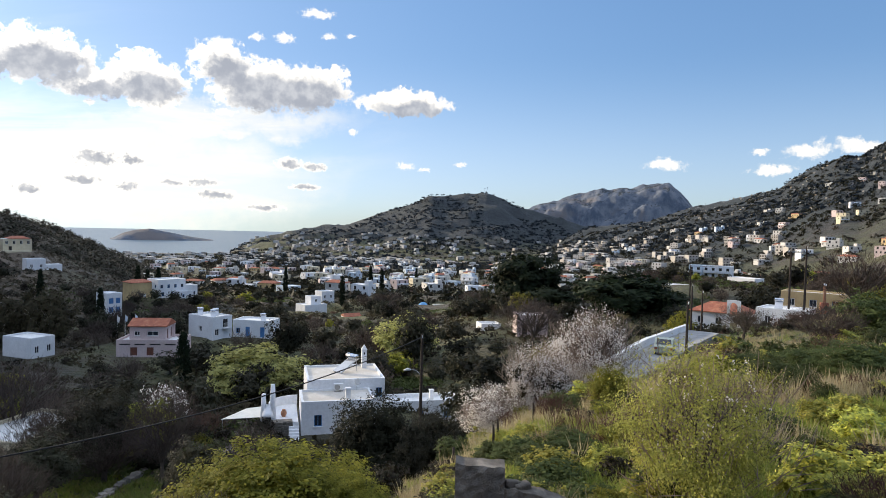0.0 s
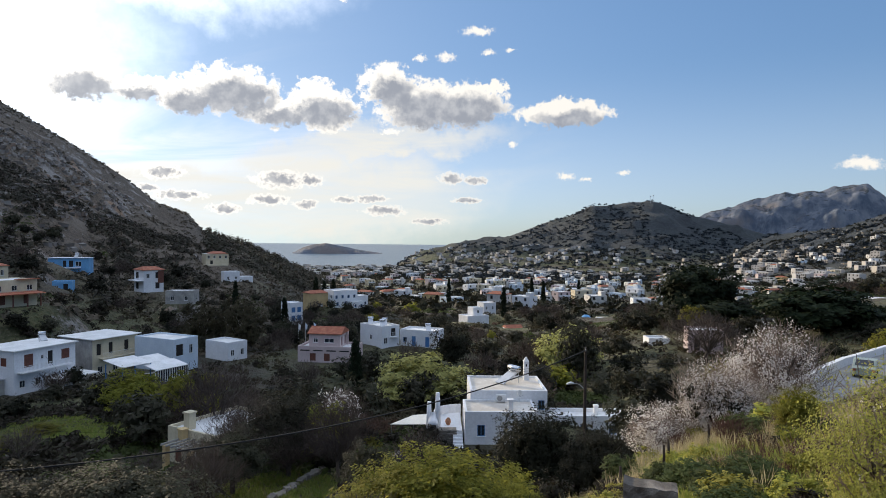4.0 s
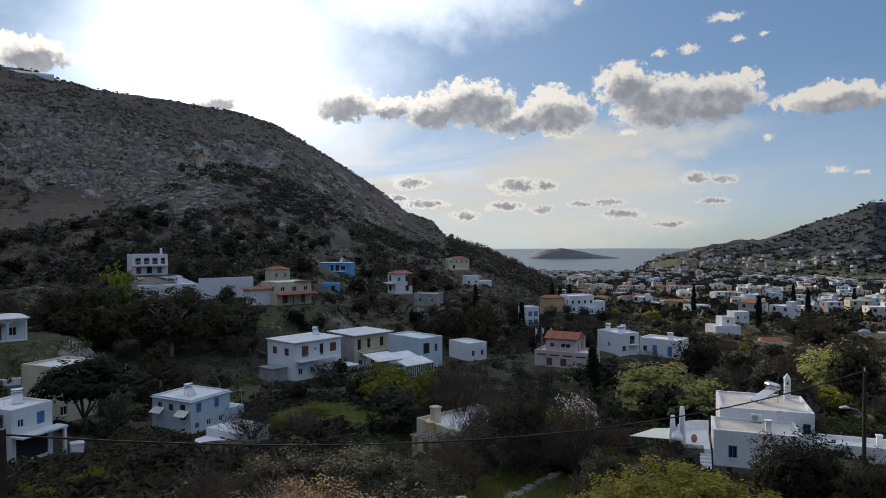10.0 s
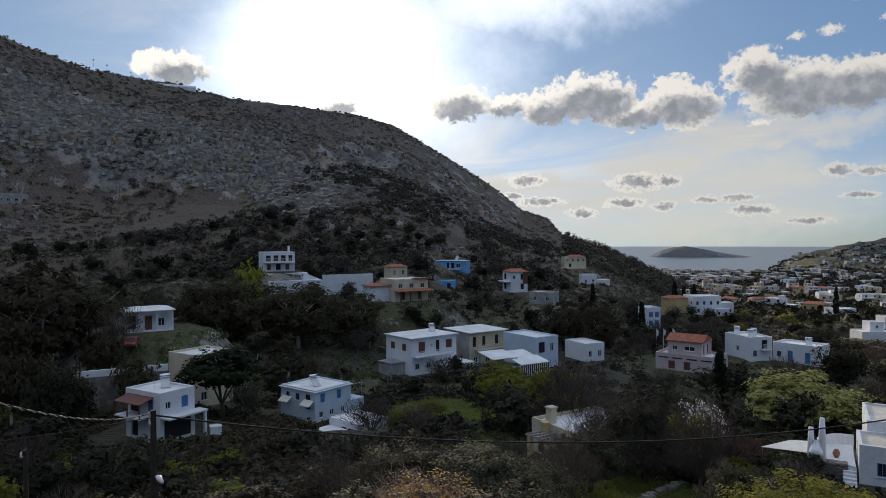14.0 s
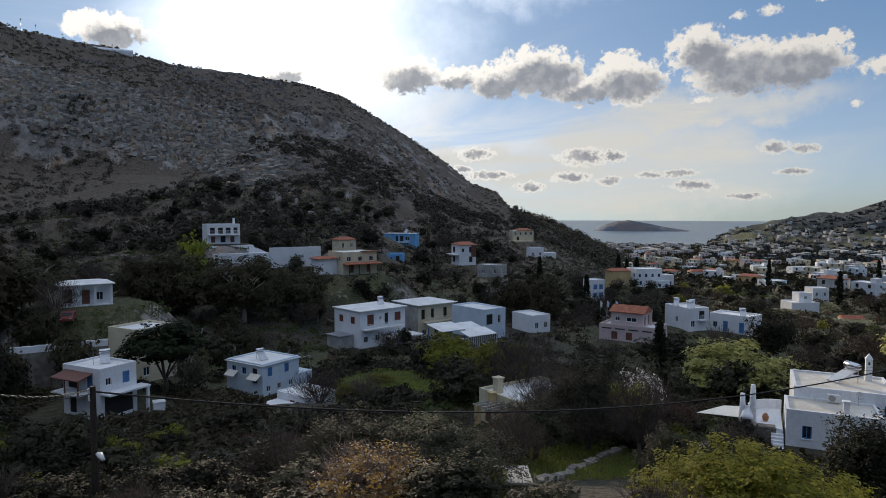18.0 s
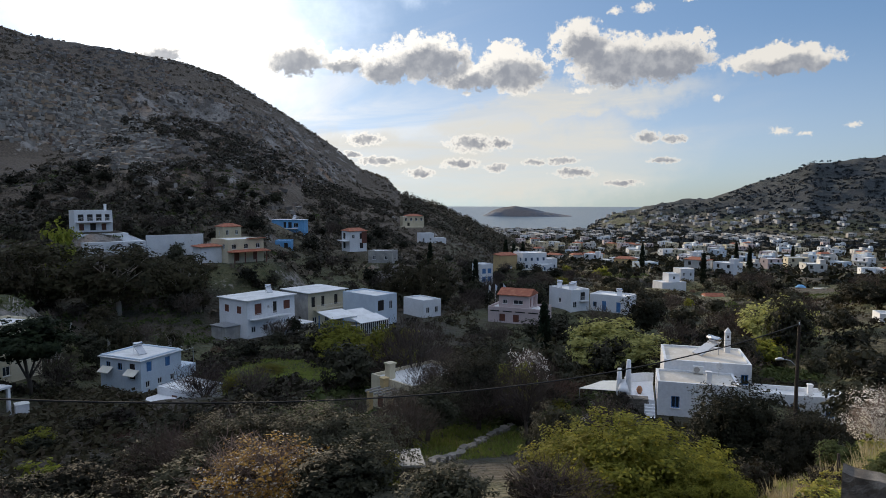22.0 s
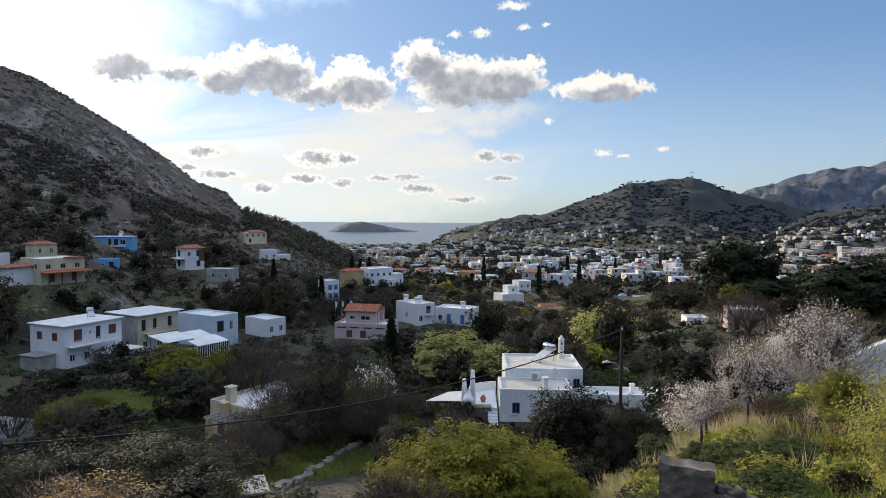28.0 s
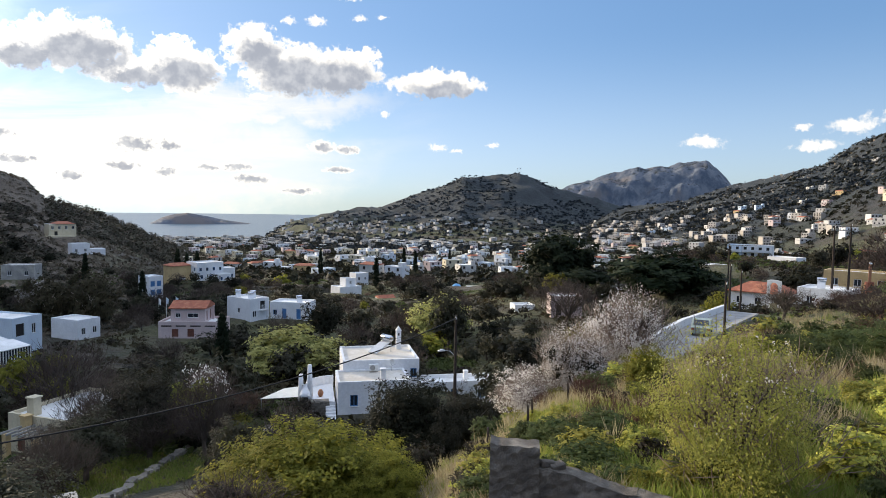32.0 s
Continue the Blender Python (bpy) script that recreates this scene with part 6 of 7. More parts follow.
def palm(x, y, hgt, wid):
    rs = np.random.RandomState(4)
    root = thing("palm", pose(x, y, float(ground(x, y))), "low dark fan palm with drooping fronds", "palm")
    part("trunk", Shape().tube([(0, 0, -0.3), (0, 0, hgt * 0.55)], [0.32, 0.26], 9), m_bark, root)
    for k in range(26):
        a, e = rs.uniform(0, 360), rs.uniform(-15, 80)
        s = Shape()
        L = wid * 0.55 * rs.uniform(0.8, 1.1)
        prev = None
        for j in range(9):
            u = j / 8
            px, pz = L * u * math.cos(radians(e)), L * u * math.sin(radians(e)) - 0.5 * L * u * u
            if prev:
                for sgn in (-1, 1):
                    s.quad(prev, (px, 0, pz), (px + 0.12 * L, sgn * 0.28 * L * (1.15 - u), pz - 0.06 * L), (px + 0.06 * L, sgn * 0.26 * L * (1.15 - u), pz - 0.07 * L))
            prev = (px, 0, pz)
        part("frond", s, m_darkleaf, root, at=pose(0, 0, hgt * 0.55, 0, 0, a))


for k, (kind, x, y, hh, ww) in enumerate(MARKED):
    if kind == "cypress":
        cypress(x, y, hh, ww, k)
    elif kind == "palm":
        palm(x, y, max(hh, 2.2), ww)
for k, (a, d, hgt) in enumerate(((24.9, 285, 13), (24.2, 288, 12), (23.4, 292, 13), (8.6, 240, 11), (5.2, 330, 12), (6.2, 390, 13), (13.4, 330, 12), (31.5, 220, 10), (2.2, 420, 12), (27.5, 175, 10))):
    cypress(-d * math.sin(radians(a)), d * math.cos(radians(a)), hgt, hgt * 0.2, 40 + k)

# the wooded valley floor
rs = np.random.RandomState(12)
KEEP = [(px, py, pr + 1.4) for px, py, pz, pr in PADS]
KEEP += [(-21.5, 39.0, 5.0), (-60, 58, 7.0), (-53, 60, 6.0), (24, 70, 7), (27, 76, 6), (21, 64, 6), (-17, 31, 5), (-20, 35, 5), (-16, 26, 4), (-11, 21.5, 3.4), (-10.4, 18.4, 3), (-12.6, 24, 3)]


def open_ground(x, y):
    return any((x - px) ** 2 + (y - py) ** 2 < pr * pr for px, py, pr in KEEP)


def shades_house(x, y, tall):
    """True where a tree so tall would hide a house behind it from the path."""
    r, a = math.hypot(x, y), math.degrees(math.atan2(-x, y))
    top = (float(ground(x, y)) + tall - EYE) / r
    for pa, pd, pz, pr in VIEWS:
        if pd > r and abs(a - pa) < math.degrees((pr * 0.95 + 1.2) / pd) + math.degrees(1.2 / r) and top > (pz + (2.6 if pd > 100 else 1.0) - EYE) / pd:
            return True
    return False


count = 0
tries = 0
while count < 840 and tries < 20000:
    tries += 1
    a, r = rs.uniform(-36, 84), math.sqrt(rs.uniform(24 ** 2, 265 ** 2))
    if rs.rand() > (70 / r) ** 0.45:
        continue
    x, y = -r * math.sin(radians(a)), r * math.cos(radians(a))
    meadow_here = a < 2 and r < np.interp(a, [-34, -22, -8, 2], [80, 58, 42, 30])
    if meadow_here or open_ground(x, y):
        continue
    patch = float(fbm(x / 40, y / 40, 60, 3))
    pick = rs.rand()
    if r > 150 and a > 26:
        kind = "scrub_oak" if pick < 0.35 else "olive" if pick < 0.6 else "dark_round" if pick < 0.85 else "bare"
    elif a > 50 and r > 70:
        kind = "eucalyptus" if pick < 0.35 else "bare" if pick < 0.6 else "dark_round" if pick < 0.75 else "olive"
    elif patch > 0.12:
        kind = "bare" if pick < 0.45 else "dark_round" if pick < 0.65 else "olive"
    elif patch < -0.16:
        kind = "lime_bush" if pick < 0.15 else "olive" if pick < 0.6 else "dark_round" if pick < 0.9 else "lime_tree"
    else:
        kind = "olive" if pick < 0.45 else "bare" if pick < 0.68 else "scrub_oak" if pick < 0.82 else "dark_round" if pick < 0.92 else "lime_tree"
    ww = rs.uniform(3.0, 6.0) * (1.0 if KINDS[kind][1] == "tree" else 0.7)
    hh = ww * rs.uniform(0.7, 1.0) * (1.7 if kind == "eucalyptus" else 1.0)
    if r < 45:
        ww, hh = ww * 0.7, hh * 0.62
    if shades_house(x, y, hh):
        if rs.rand() < 0.75:
            kind, ww, hh = "scrub_oak" if rs.rand() < 0.6 else "bramble", rs.uniform(1.6, 2.6), rs.uniform(0.9, 1.4)
            if shades_house(x, y, hh):
                continue
        else:
            continue
    count += 1
    plant(kind, x, y, hh, ww, 200 + count, 4, "trees of the valley")

# thicket on the bank below the path
rs = np.random.RandomState(33)
for k in range(190):
    a, r = rs.uniform(6, 84), rs.uniform(17, 62)
    x, y = -r * math.sin(radians(a)), r * math.cos(radians(a))
    if open_ground(x, y):
        continue
    kind = ("scrub_oak", "olive", "dark_shrub", "dark_shrub", "scrub_oak", "bare", "olive", "lime_bush", "dark_shrub")[k % 9]
    ww = rs.uniform(1.6, 3.4)
    hh = ww * rs.uniform(0.45, 0.75)
    if shades_house(x, y, hh) or (float(ground(x, y)) + hh - EYE) / r > math.tan(radians(-14.5)) and a > 40:
        continue
    plant(kind, x, y, hh, ww, 1500 + k, 3, "thicket below the path")

# ---- undergrowth, scrub and rock that nobody could count ----
def clumps(name, label, cat, x, y, rad, hgt, per, size, mat, seed, slim=0.5):
    rs = np.random.RandomState(seed)
    n = len(x)
    z = ground(x, y)
    d = rs.normal(0, 1, (n, per, 3))
    d /= np.linalg.norm(d, axis=2)[:, :, None]
    d *= rs.uniform(0.55, 1.0, (n, per, 1))
    d[:, :, 2] = np.abs(d[:, :, 2])
    c = d * np.stack([rad, rad, hgt], 1)[:, None, :] + np.stack([x, y, z], 1)[:, None, :]
    v, q = leaf_cloud(rs, c.reshape(-1, 3), 0.0, 1, 1.0, slim, mid=np.repeat(np.stack([x, y, z], 1), per, 0))
    # leaf size follows the clump
    s = np.repeat(np.repeat(rad * size, per), 4)[:, None]
    mid = np.repeat(c.reshape(-1, 3), 4, 0)
    v = mid + (v - mid) * s
    return tagged(new(name, sheet(name, v, q, mat)), label, cat, kind="stuff")


def scatter(n, a0, a1, r0, r1, seed, power=0.5):
    rs = np.random.RandomState(seed)
    a = np.radians(rs.uniform(a0, a1, n))
    r = r0 + (r1 - r0) * rs.uniform(0, 1, n) ** power
    return -np.sin(a) * r, np.cos(a) * r


def clear_of_plots(x, y, extra=1.0):
    ok = np.ones(len(x), bool)
    for px, py, pr in KEEP:
        ok &= (x - px) ** 2 + (y - py) ** 2 > (pr - 1.4 + extra) ** 2
    return ok


def leaves_view(x, y, tall):
    """False where a clump so tall would hide a house behind it from the path."""
    r, a = np.hypot(x, y), np.degrees(np.arctan2(-x, y))
    top = (ground(x, y) + tall - EYE) / r
    ok = np.ones(len(x), bool)
    for pa, pd, pz, pr in VIEWS:
        ok &= ~((pd > r) & (np.abs(a - pa) < math.degrees((pr * 0.95 + 1.5) / pd)) & (top > (pz + (2.4 if pd > 100 else 1.3) - EYE) / pd))
    return ok


rs = np.random.RandomState(77)
x, y = scatter(15000, -36, 84, 18, 280, 1)
xn, yn = scatter(6000, 0, 84, 18, 100, 11)
x, y = np.concatenate([x, xn]), np.concatenate([y, yn])
az, rr_ = np.degrees(np.arctan2(-x, y)), np.hypot(x, y)
ok = clear_of_plots(x, y) & leaves_view(x, y, 0.8) & ~((az < 2) & (rr_ < np.interp(az, [-34, -22, -8, 2], [80, 58, 42, 30])))
x, y = x[ok], y[ok]
kind_n = fbm(x / 25, y / 25, 90, 3)
for k, (sel, mat, label) in enumerate(((kind_n < -0.12, m_green, "low green weeds and shrubs"), ((kind_n >= -0.12) & (kind_n < 0.1), m_scrub, "grey-green undergrowth"), ((kind_n >= 0.1), m_eucal, "brownish dry undergrowth"))):
    xs, ys = x[sel], y[sel]
    clumps("undergrowth", label, "undergrowth", xs, ys, np.clip(np.hypot(xs, ys) / 60, 0.35, 1) * rs.uniform(0.5, 1.5, len(xs)), np.clip(np.hypot(xs, ys) / 60, 0.35, 1) * rs.uniform(0.4, 1.2, len(xs)), 16, 0.28, mat, 300 + k)
# mountain scrub, left
x, y = scatter(17000, 18, 86, 130, 640, 2, 0.7)
def on_cliff(x, y):
    """How far a place lies in the cliff belt, 0 to 1."""
    az, r = np.degrees(np.arctan2(-x, y)), np.hypot(x, y)
    rise = np.degrees(np.arctan2(ground(x, y) - EYE, r))
    mid = np.interp(az, [c[0] for c in CLIFF], [c[1] for c in CLIFF])
    return (1 - ramp(1.4, 3.2, np.abs(rise - mid + 1.5 * fbm(x / 50, y / 50, 131, 3)))) * ramp(50, 57, az) * (r > 220)


def on_flank(x, y):
    """How far a place lies on the rocky eastern flank of the mountain, 0 to 1."""
    az, r = np.degrees(np.arctan2(-x, y)), np.hypot(x, y)
    rise = np.degrees(np.arctan2(ground(x, y) - EYE, r))
    return ramp(0.2, 1.8, rise) * ramp(32, 37, az) * ramp(66, 56, az) * (r > 200)


keep = (np.random.RandomState(43).rand(len(x)) > 0.5 * on_flank(x, y)) & (np.random.RandomState(41).rand(len(x)) > 0.85 * on_cliff(x, y)) & (fbm(x / 55, y / 55, 95, 3) + 0.35 * fbm(x / 14, y / 14, 96, 2) > -0.12 - 0.25 * (np.hypot(x, y) < 300)) & clear_of_plots(x, y) & leaves_view(x, y, 1.2)
x, y = x[keep], y[keep]
clumps("mountain_scrub", "dark low scrub on the rocky mountainside", "scrub", x, y, rs.uniform(0.7, 2.0, len(x)), rs.uniform(0.5, 1.5, len(x)), 10, 0.5, m_garrigue, 310)
x, y = scatter(2600, 22, 70, 170, 400, 3, 0.8)
keep = (fbm(x / 60, y / 60, 97, 3) > -0.05) & clear_of_plots(x, y, 4) & leaves_view(x, y, 3.4)
x, y = x[keep], y[keep]
clumps("hillside_trees", "dark evergreen trees on the lower mountainside", "woodland", x, y, rs.uniform(1.6, 3.2, len(x)), rs.uniform(1.6, 3.6, len(x)), 44, 0.26, m_hillwood, 311)
# spur with pines above the bay
x, y = scatter(420, 24, 34, 380, 700, 4, 0.8)
clumps("spur_pines", "dark pines along the spur above the bay", "woodland", x, y, rs.uniform(2.5, 4.5, len(x)), rs.uniform(3.5, 7.0, len(x)), 46, 0.26, m_hillwood, 312)
# gardens and trees of the town
x, y = scatter(9000, -37, 25, 260, 1500, 5, 0.75)
keep = (fbm(x / 110, y / 110, 98, 3) > -0.17) & leaves_view(x, y, 4.5)
x, y = x[keep], y[keep]
clumps("town_trees", "dark garden trees scattered through the town", "woodland", x, y, rs.uniform(1.6, 4.4, len(x)), rs.uniform(1.8, 5.4, len(x)), 16, 0.42, m_darkleaf, 313)
x, y = scatter(3000, -37, 25, 260, 1200, 6, 0.75)
clumps("town_scrub", "grey-brown bare trees and olives in the town", "woodland", x, y, rs.uniform(1.6, 3.6, len(x)), rs.uniform(1.5, 3.6, len(x)), 16, 0.42, m_scrub, 314)
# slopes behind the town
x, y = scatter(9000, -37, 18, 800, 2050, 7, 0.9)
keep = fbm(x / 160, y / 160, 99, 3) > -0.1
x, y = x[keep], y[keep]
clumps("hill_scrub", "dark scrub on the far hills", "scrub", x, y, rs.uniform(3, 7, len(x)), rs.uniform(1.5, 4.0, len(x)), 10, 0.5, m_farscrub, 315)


def rocks(name, label, x, y, size, seed):
    """Broken limestone blocks: rough eight-cornered lumps sunk in the slope."""
    rs = np.random.RandomState(seed)
    n = len(x)
    z = ground(x, y)
    cube = np.array([(i, j, k) for k in (-1, 1) for i, j in ((-1, -1), (1, -1), (1, 1), (-1, 1))], float)
    v = cube[None] * rs.uniform(0.35, 1.0, (n, 8, 3)) * size[:, None, None] * np.stack([rs.uniform(.7, 1.3, n), rs.uniform(.7, 1.3, n), rs.uniform(.5, 1.1, n)], 1)[:, None, :]
    a = rs.uniform(0, 6.28, n)
    ca, sa = np.cos(a)[:, None], np.sin(a)[:, None]
    v = np.stack([v[:, :, 0] * ca - v[:, :, 1] * sa, v[:, :, 0] * sa + v[:, :, 1] * ca, v[:, :, 2]], 2) + np.stack([x, y, z], 1)[:, None, :]
    f = np.array([(3, 2, 1, 0), (4, 5, 6, 7), (0, 1, 5, 4), (1, 2, 6, 5), (2, 3, 7, 6), (3, 0, 4, 7)])
    q = (np.arange(n)[:, None, None] * 8 + f[None]).reshape(-1, 4)
    return tagged(new(name, sheet(name, v.reshape(-1, 3), q, m_crag)), label, "rock", kind="stuff")


m_crag = leaves("pale_limestone", tints((0.15, 0.133, 0.118), (0.36, 0.335, 0.305), (0.30, 0.225, 0.165)), 0.0, 0.95)
x, y = scatter(15000, 34, 86, 240, 600, 8, 0.7)
keep = fbm(x / 60, y / 60, 120, 4) + 0.2 * fbm(x / 9, y / 9, 121, 2) > 0.36 - 0.7 * on_cliff(x, y) - 0.34 * on_flank(x, y)
x, y = x[keep], y[keep]
rocks("limestone_outcrops", "pale broken limestone outcrops on the mountainside", x, y, np.random.RandomState(3).uniform(0.4, 1.7, len(x)), 320)
x, y = scatter(1000, -37, -13, 800, 1500, 9, 0.8)
rocks("limestone_outcrops", "pale limestone outcrops on the far slope", x, y, np.random.RandomState(4).uniform(0.8, 2.6, len(x)), 321)
x, y = scatter(44000, 50, 82, 240, 560, 10, 0.7)
keep = np.random.RandomState(6).rand(len(x)) < 0.8 * on_cliff(x, y) ** 2
x, y = x[keep], y[keep]
rocks("limestone_crags", "pale ochre-stained limestone crags of the cliff belt", x, y, np.random.RandomState(7).uniform(0.5, 2.0, len(x)), 322)

# rubble walls of the old terraces, along the contours of the lower slope
rs = np.random.RandomState(52)
tx, ty = [], []
for r_ in (176, 190, 206, 224, 243, 263, 284):
    for a0 in rs.uniform(52, 78, 5):
        a = np.radians(a0 + np.arange(0, rs.uniform(4, 11), 0.16))
        rr_ = r_ + 5 * np.sin(a * 23 + r_) + rs.normal(0, 0.25, len(a))
        tx.append(-np.sin(a) * rr_)
        ty.append(np.cos(a) * rr_)
x, y = np.concatenate(tx), np.concatenate(ty)
keep = clear_of_plots(x, y, 2)
x, y = x[keep], y[keep]
rocks("terrace_rubble", "broken dry-stone terrace walls along the slope", x, y, rs.uniform(0.35, 0.75, len(x)), 323)

# ---- the town on the plain ----
m_town = material("dusty_white_town_paint", [(0.62, 0.60, 0.57), (0.52, 0.50, 0.47)], 0.4, 0.9, 0.1, streaks=0.2)
TOWN_WALLS = [m_town, m_white, m_cream, m_town, m_pale, m_pink, m_town, m_ochre]
protos = []
rng = random.Random(9)
for k in range(14):
    wall = TOWN_WALLS[k % len(TOWN_WALLS)]
    w_, d_ = rng.uniform(8, 13), rng.uniform(7, 10)
    two = rng.random() < 0.6
    hgt = 6.2 if two else 3.4
    h = thing("town_house", pose(0, 0, -300), {m_white: "white", m_town: "dusty white", m_cream: "cream", m_pale: "pale blue-grey", m_pink: "dusty pink", m_ochre: "ochre"}[wall] + (" two-storey" if two else " single-storey") + " flat-roofed town house", "house", "houses of the town")
    holes = row_of(w_, 3, 0.9, 1.2, 1.5, "glass")
    if two:
        holes = holes + row_of(w_, 2, 3.9, 1.5, 1.8, "dark")
    block(h, w_, d_, hgt, wall, {"S": holes, "W": row_of(d_, 1, hgt - 2.2, 1.2, 1.3), "E": row_of(d_, 1, hgt - 2.2, 1.2, 1.3)}, 0.35, m_roof, fine=False, base=4)
    if k % 3 == 0:
        part("stair_tower", Shape().box(w_ / 2 - 3.2, -d_ / 2 + 1, hgt, w_ / 2 - 0.4, 1.5, hgt + 2.5), wall, h)
    if k % 3 == 1 and two:
        part("balcony", Shape().box(-w_ / 2 + 0.5, -d_ / 2 - 1.2, 3.2, w_ / 2 - 0.5, -d_ / 2 - 0.01, 4.1), m_white, h)
    if k % 4 == 3:
        part("roof_tiles", pitched(w_, d_, 1.3, 0.3, 2.5), m_tile, h, at=pose(0, 0, hgt + 0.4))
    protos.append(h)
rs = np.random.RandomState(31)
placed = []


def town_density(a, r):
    d = math.exp(-((r - 620) / 330) ** 2) * np.interp(a, [-36, -20, -5, 8, 16, 25], [0.55, 0.9, 1.0, 1.0, 0.8, 0.25])
    return d * (0.35 + 1.3 * max(0.0, 0.5 + float(fbm(-r * math.sin(radians(a)) / 140, r * math.cos(radians(a)) / 140, 140, 3))))


tries = 0
while len(placed) < 225 and tries < 30000:
    tries += 1
    a, r = rs.uniform(-36, 25), rs.uniform(290, 1050)
    if rs.rand() > town_density(a, r) or (a > 20 and r < 330) or (a < -8 and r < 440):
        continue
    x, y = -r * math.sin(radians(a)), r * math.cos(radians(a))
    if any((x - px) ** 2 + (y - py) ** 2 < 11.5 ** 2 for px, py in placed) or open_ground(x, y):
        continue
    z = float(ground(x, y))
    copy_thing(protos[rs.randint(len(protos))], pose(x, y, z - 0.2, 0, 0, a + rs.choice([-40, -25, 20, 35]) + rs.uniform(-8, 8)) @ Matrix.Scale(rs.uniform(0.7, 0.9), 4))
    placed.append((x, y))
for h in protos:
    a, r = rs.uniform(-25, 15), rs.uniform(500, 800)
    x, y = -r * math.sin(radians(a)), r * math.cos(radians(a))
    h.matrix_world = pose(x, y, float(ground(x, y)) - 0.2, 0, 0, a + 25) @ Matrix.Scale(0.8, 4)
# the farther quarters and the hillside hamlets, joined
far_body, far_holes = Shape(), Shape()
m_farwall = leaves("mixed_house_paint", tints((0.50, 0.49, 0.48), (0.42, 0.37, 0.31), (0.60, 0.59, 0.58)), 0.0, 0.9)
placed_far = 0
tries = 0
while placed_far < 620 and tries < 40000:
    tries += 1
    u = rs.rand()
    if u < 0.4:
        a, r = rs.uniform(2, 26), rs.uniform(900, 1600)
    elif u < 0.7:
        a, r = rs.uniform(-14, 18), rs.uniform(950, 1750)
    else:
        a, r = rs.uniform(-36, -10), rs.uniform(600, 1250)
    x, y = -r * math.sin(radians(a)), r * math.cos(radians(a))
    z = float(ground(x, y))
    if z < 1.5 or rs.rand() > 0.25 + 1.6 * max(0, float(fbm(x / 120, y / 120, 150, 3)) + 0.25):
        continue
    el = math.degrees(math.atan2(z - EYE, r))
    if el > np.interp(a, [-36, -24, -12, 0, 12, 18], [0.8, -0.4, -0.9, -0.9, -0.8, -1.6]):
        continue
    w_, d_, h_ = rs.uniform(6, 11), rs.uniform(6, 9), rs.choice([3.2, 3.2, 5.8, 5.8])
    t = radians(a + rs.choice([-35, 30]))
    ct, st = math.cos(t), math.sin(t)

    def spin(px, py):
        return (x + px * ct - py * st, y + px * st + py * ct)
    k = len(far_body.v)
    far_body.prism([spin(-w_ / 2, -d_ / 2), spin(w_ / 2, -d_ / 2), spin(w_ / 2, d_ / 2), spin(-w_ / 2, d_ / 2)], z - 6, z + h_)
    for fl in range(int(h_ / 2.8)):
        for c in range(3):
            px = -w_ / 2 + w_ * (c + 0.5) / 3
            far_holes.prism([spin(px - 0.6, -d_ / 2 - 0.04), spin(px + 0.6, -d_ / 2 - 0.04), spin(px + 0.6, -d_ / 2 + 0.1), spin(px - 0.6, -d_ / 2 + 0.1)], z + 0.9 + fl * 2.9, z + 2.3 + fl * 2.9)
    placed_far += 1
tagged(new("distant_houses", far_body.mesh("distant_houses", m_farwall)), "white and cream flat-roofed houses of the far town", "houses", kind="stuff")
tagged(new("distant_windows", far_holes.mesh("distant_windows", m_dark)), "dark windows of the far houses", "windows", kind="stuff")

# ---- poles and lines ----
def gz_at(x, y):
    return float(ground(x, y))


def utility_pole(x, y, top, radius=0.12, label="dark creosoted wooden utility pole", lamp=None, bars=1):
    z0 = gz_at(x, y)
    root = thing("utility_pole", pose(x, y, z0), label, "utility pole", "poles of the power line")
    h = top - z0
    part("pole", Shape().tube([(0, 0, -0.8), (0, 0, h * 0.5), (0, 0, h)], [radius * 1.2, radius, radius * 0.8], 9), m_pole, root)
    for k in range(bars):
        part("insulator", Shape().tube([(0.0, -0.16, h - 0.25 - k * 0.3), (0.0, -0.16, h - 0.05 - k * 0.3)], [0.05, 0.035], 8), m_frame, root)
        part("bracket", Shape().box(-0.03, -0.17, h - 0.3 - k * 0.3, 0.03, 0.02, h - 0.25 - k * 0.3), m_steel, root)
    if lamp:
        side, drop, reach = lamp
        lz = h - drop
        arm = part("lamp_arm", Shape().tube([(0, 0, lz - 0.5), (side * reach * 0.5, 0, lz - 0.05), (side * reach, 0, lz)], [0.03, 0.028, 0.025], 6), m_steel, root)
        part("lamp_head", Shape().tube([(side * reach, 0, lz), (side * (reach + 0.25), 0, lz + 0.02), (side * (reach + 0.6), 0, lz - 0.1)], [0.06, 0.13, 0.07], 8), m_frame, root, "pale grey street lamp head", smooth=True)
    return root


def wire(a, b, sag, radius, label, mat=None, n=28):
    a, b = Vector(a), Vector(b)
    pts = [a.lerp(b, i / n) - Vector((0, 0, 4 * sag * (i / n) * (1 - i / n))) for i in range(n + 1)]
    ob = tagged(new("overhead_cable", Shape().tube(pts, [radius] * (n + 1), 5).mesh("overhead_cable", mat or m_wire, True)), label, "cable")
    return ob


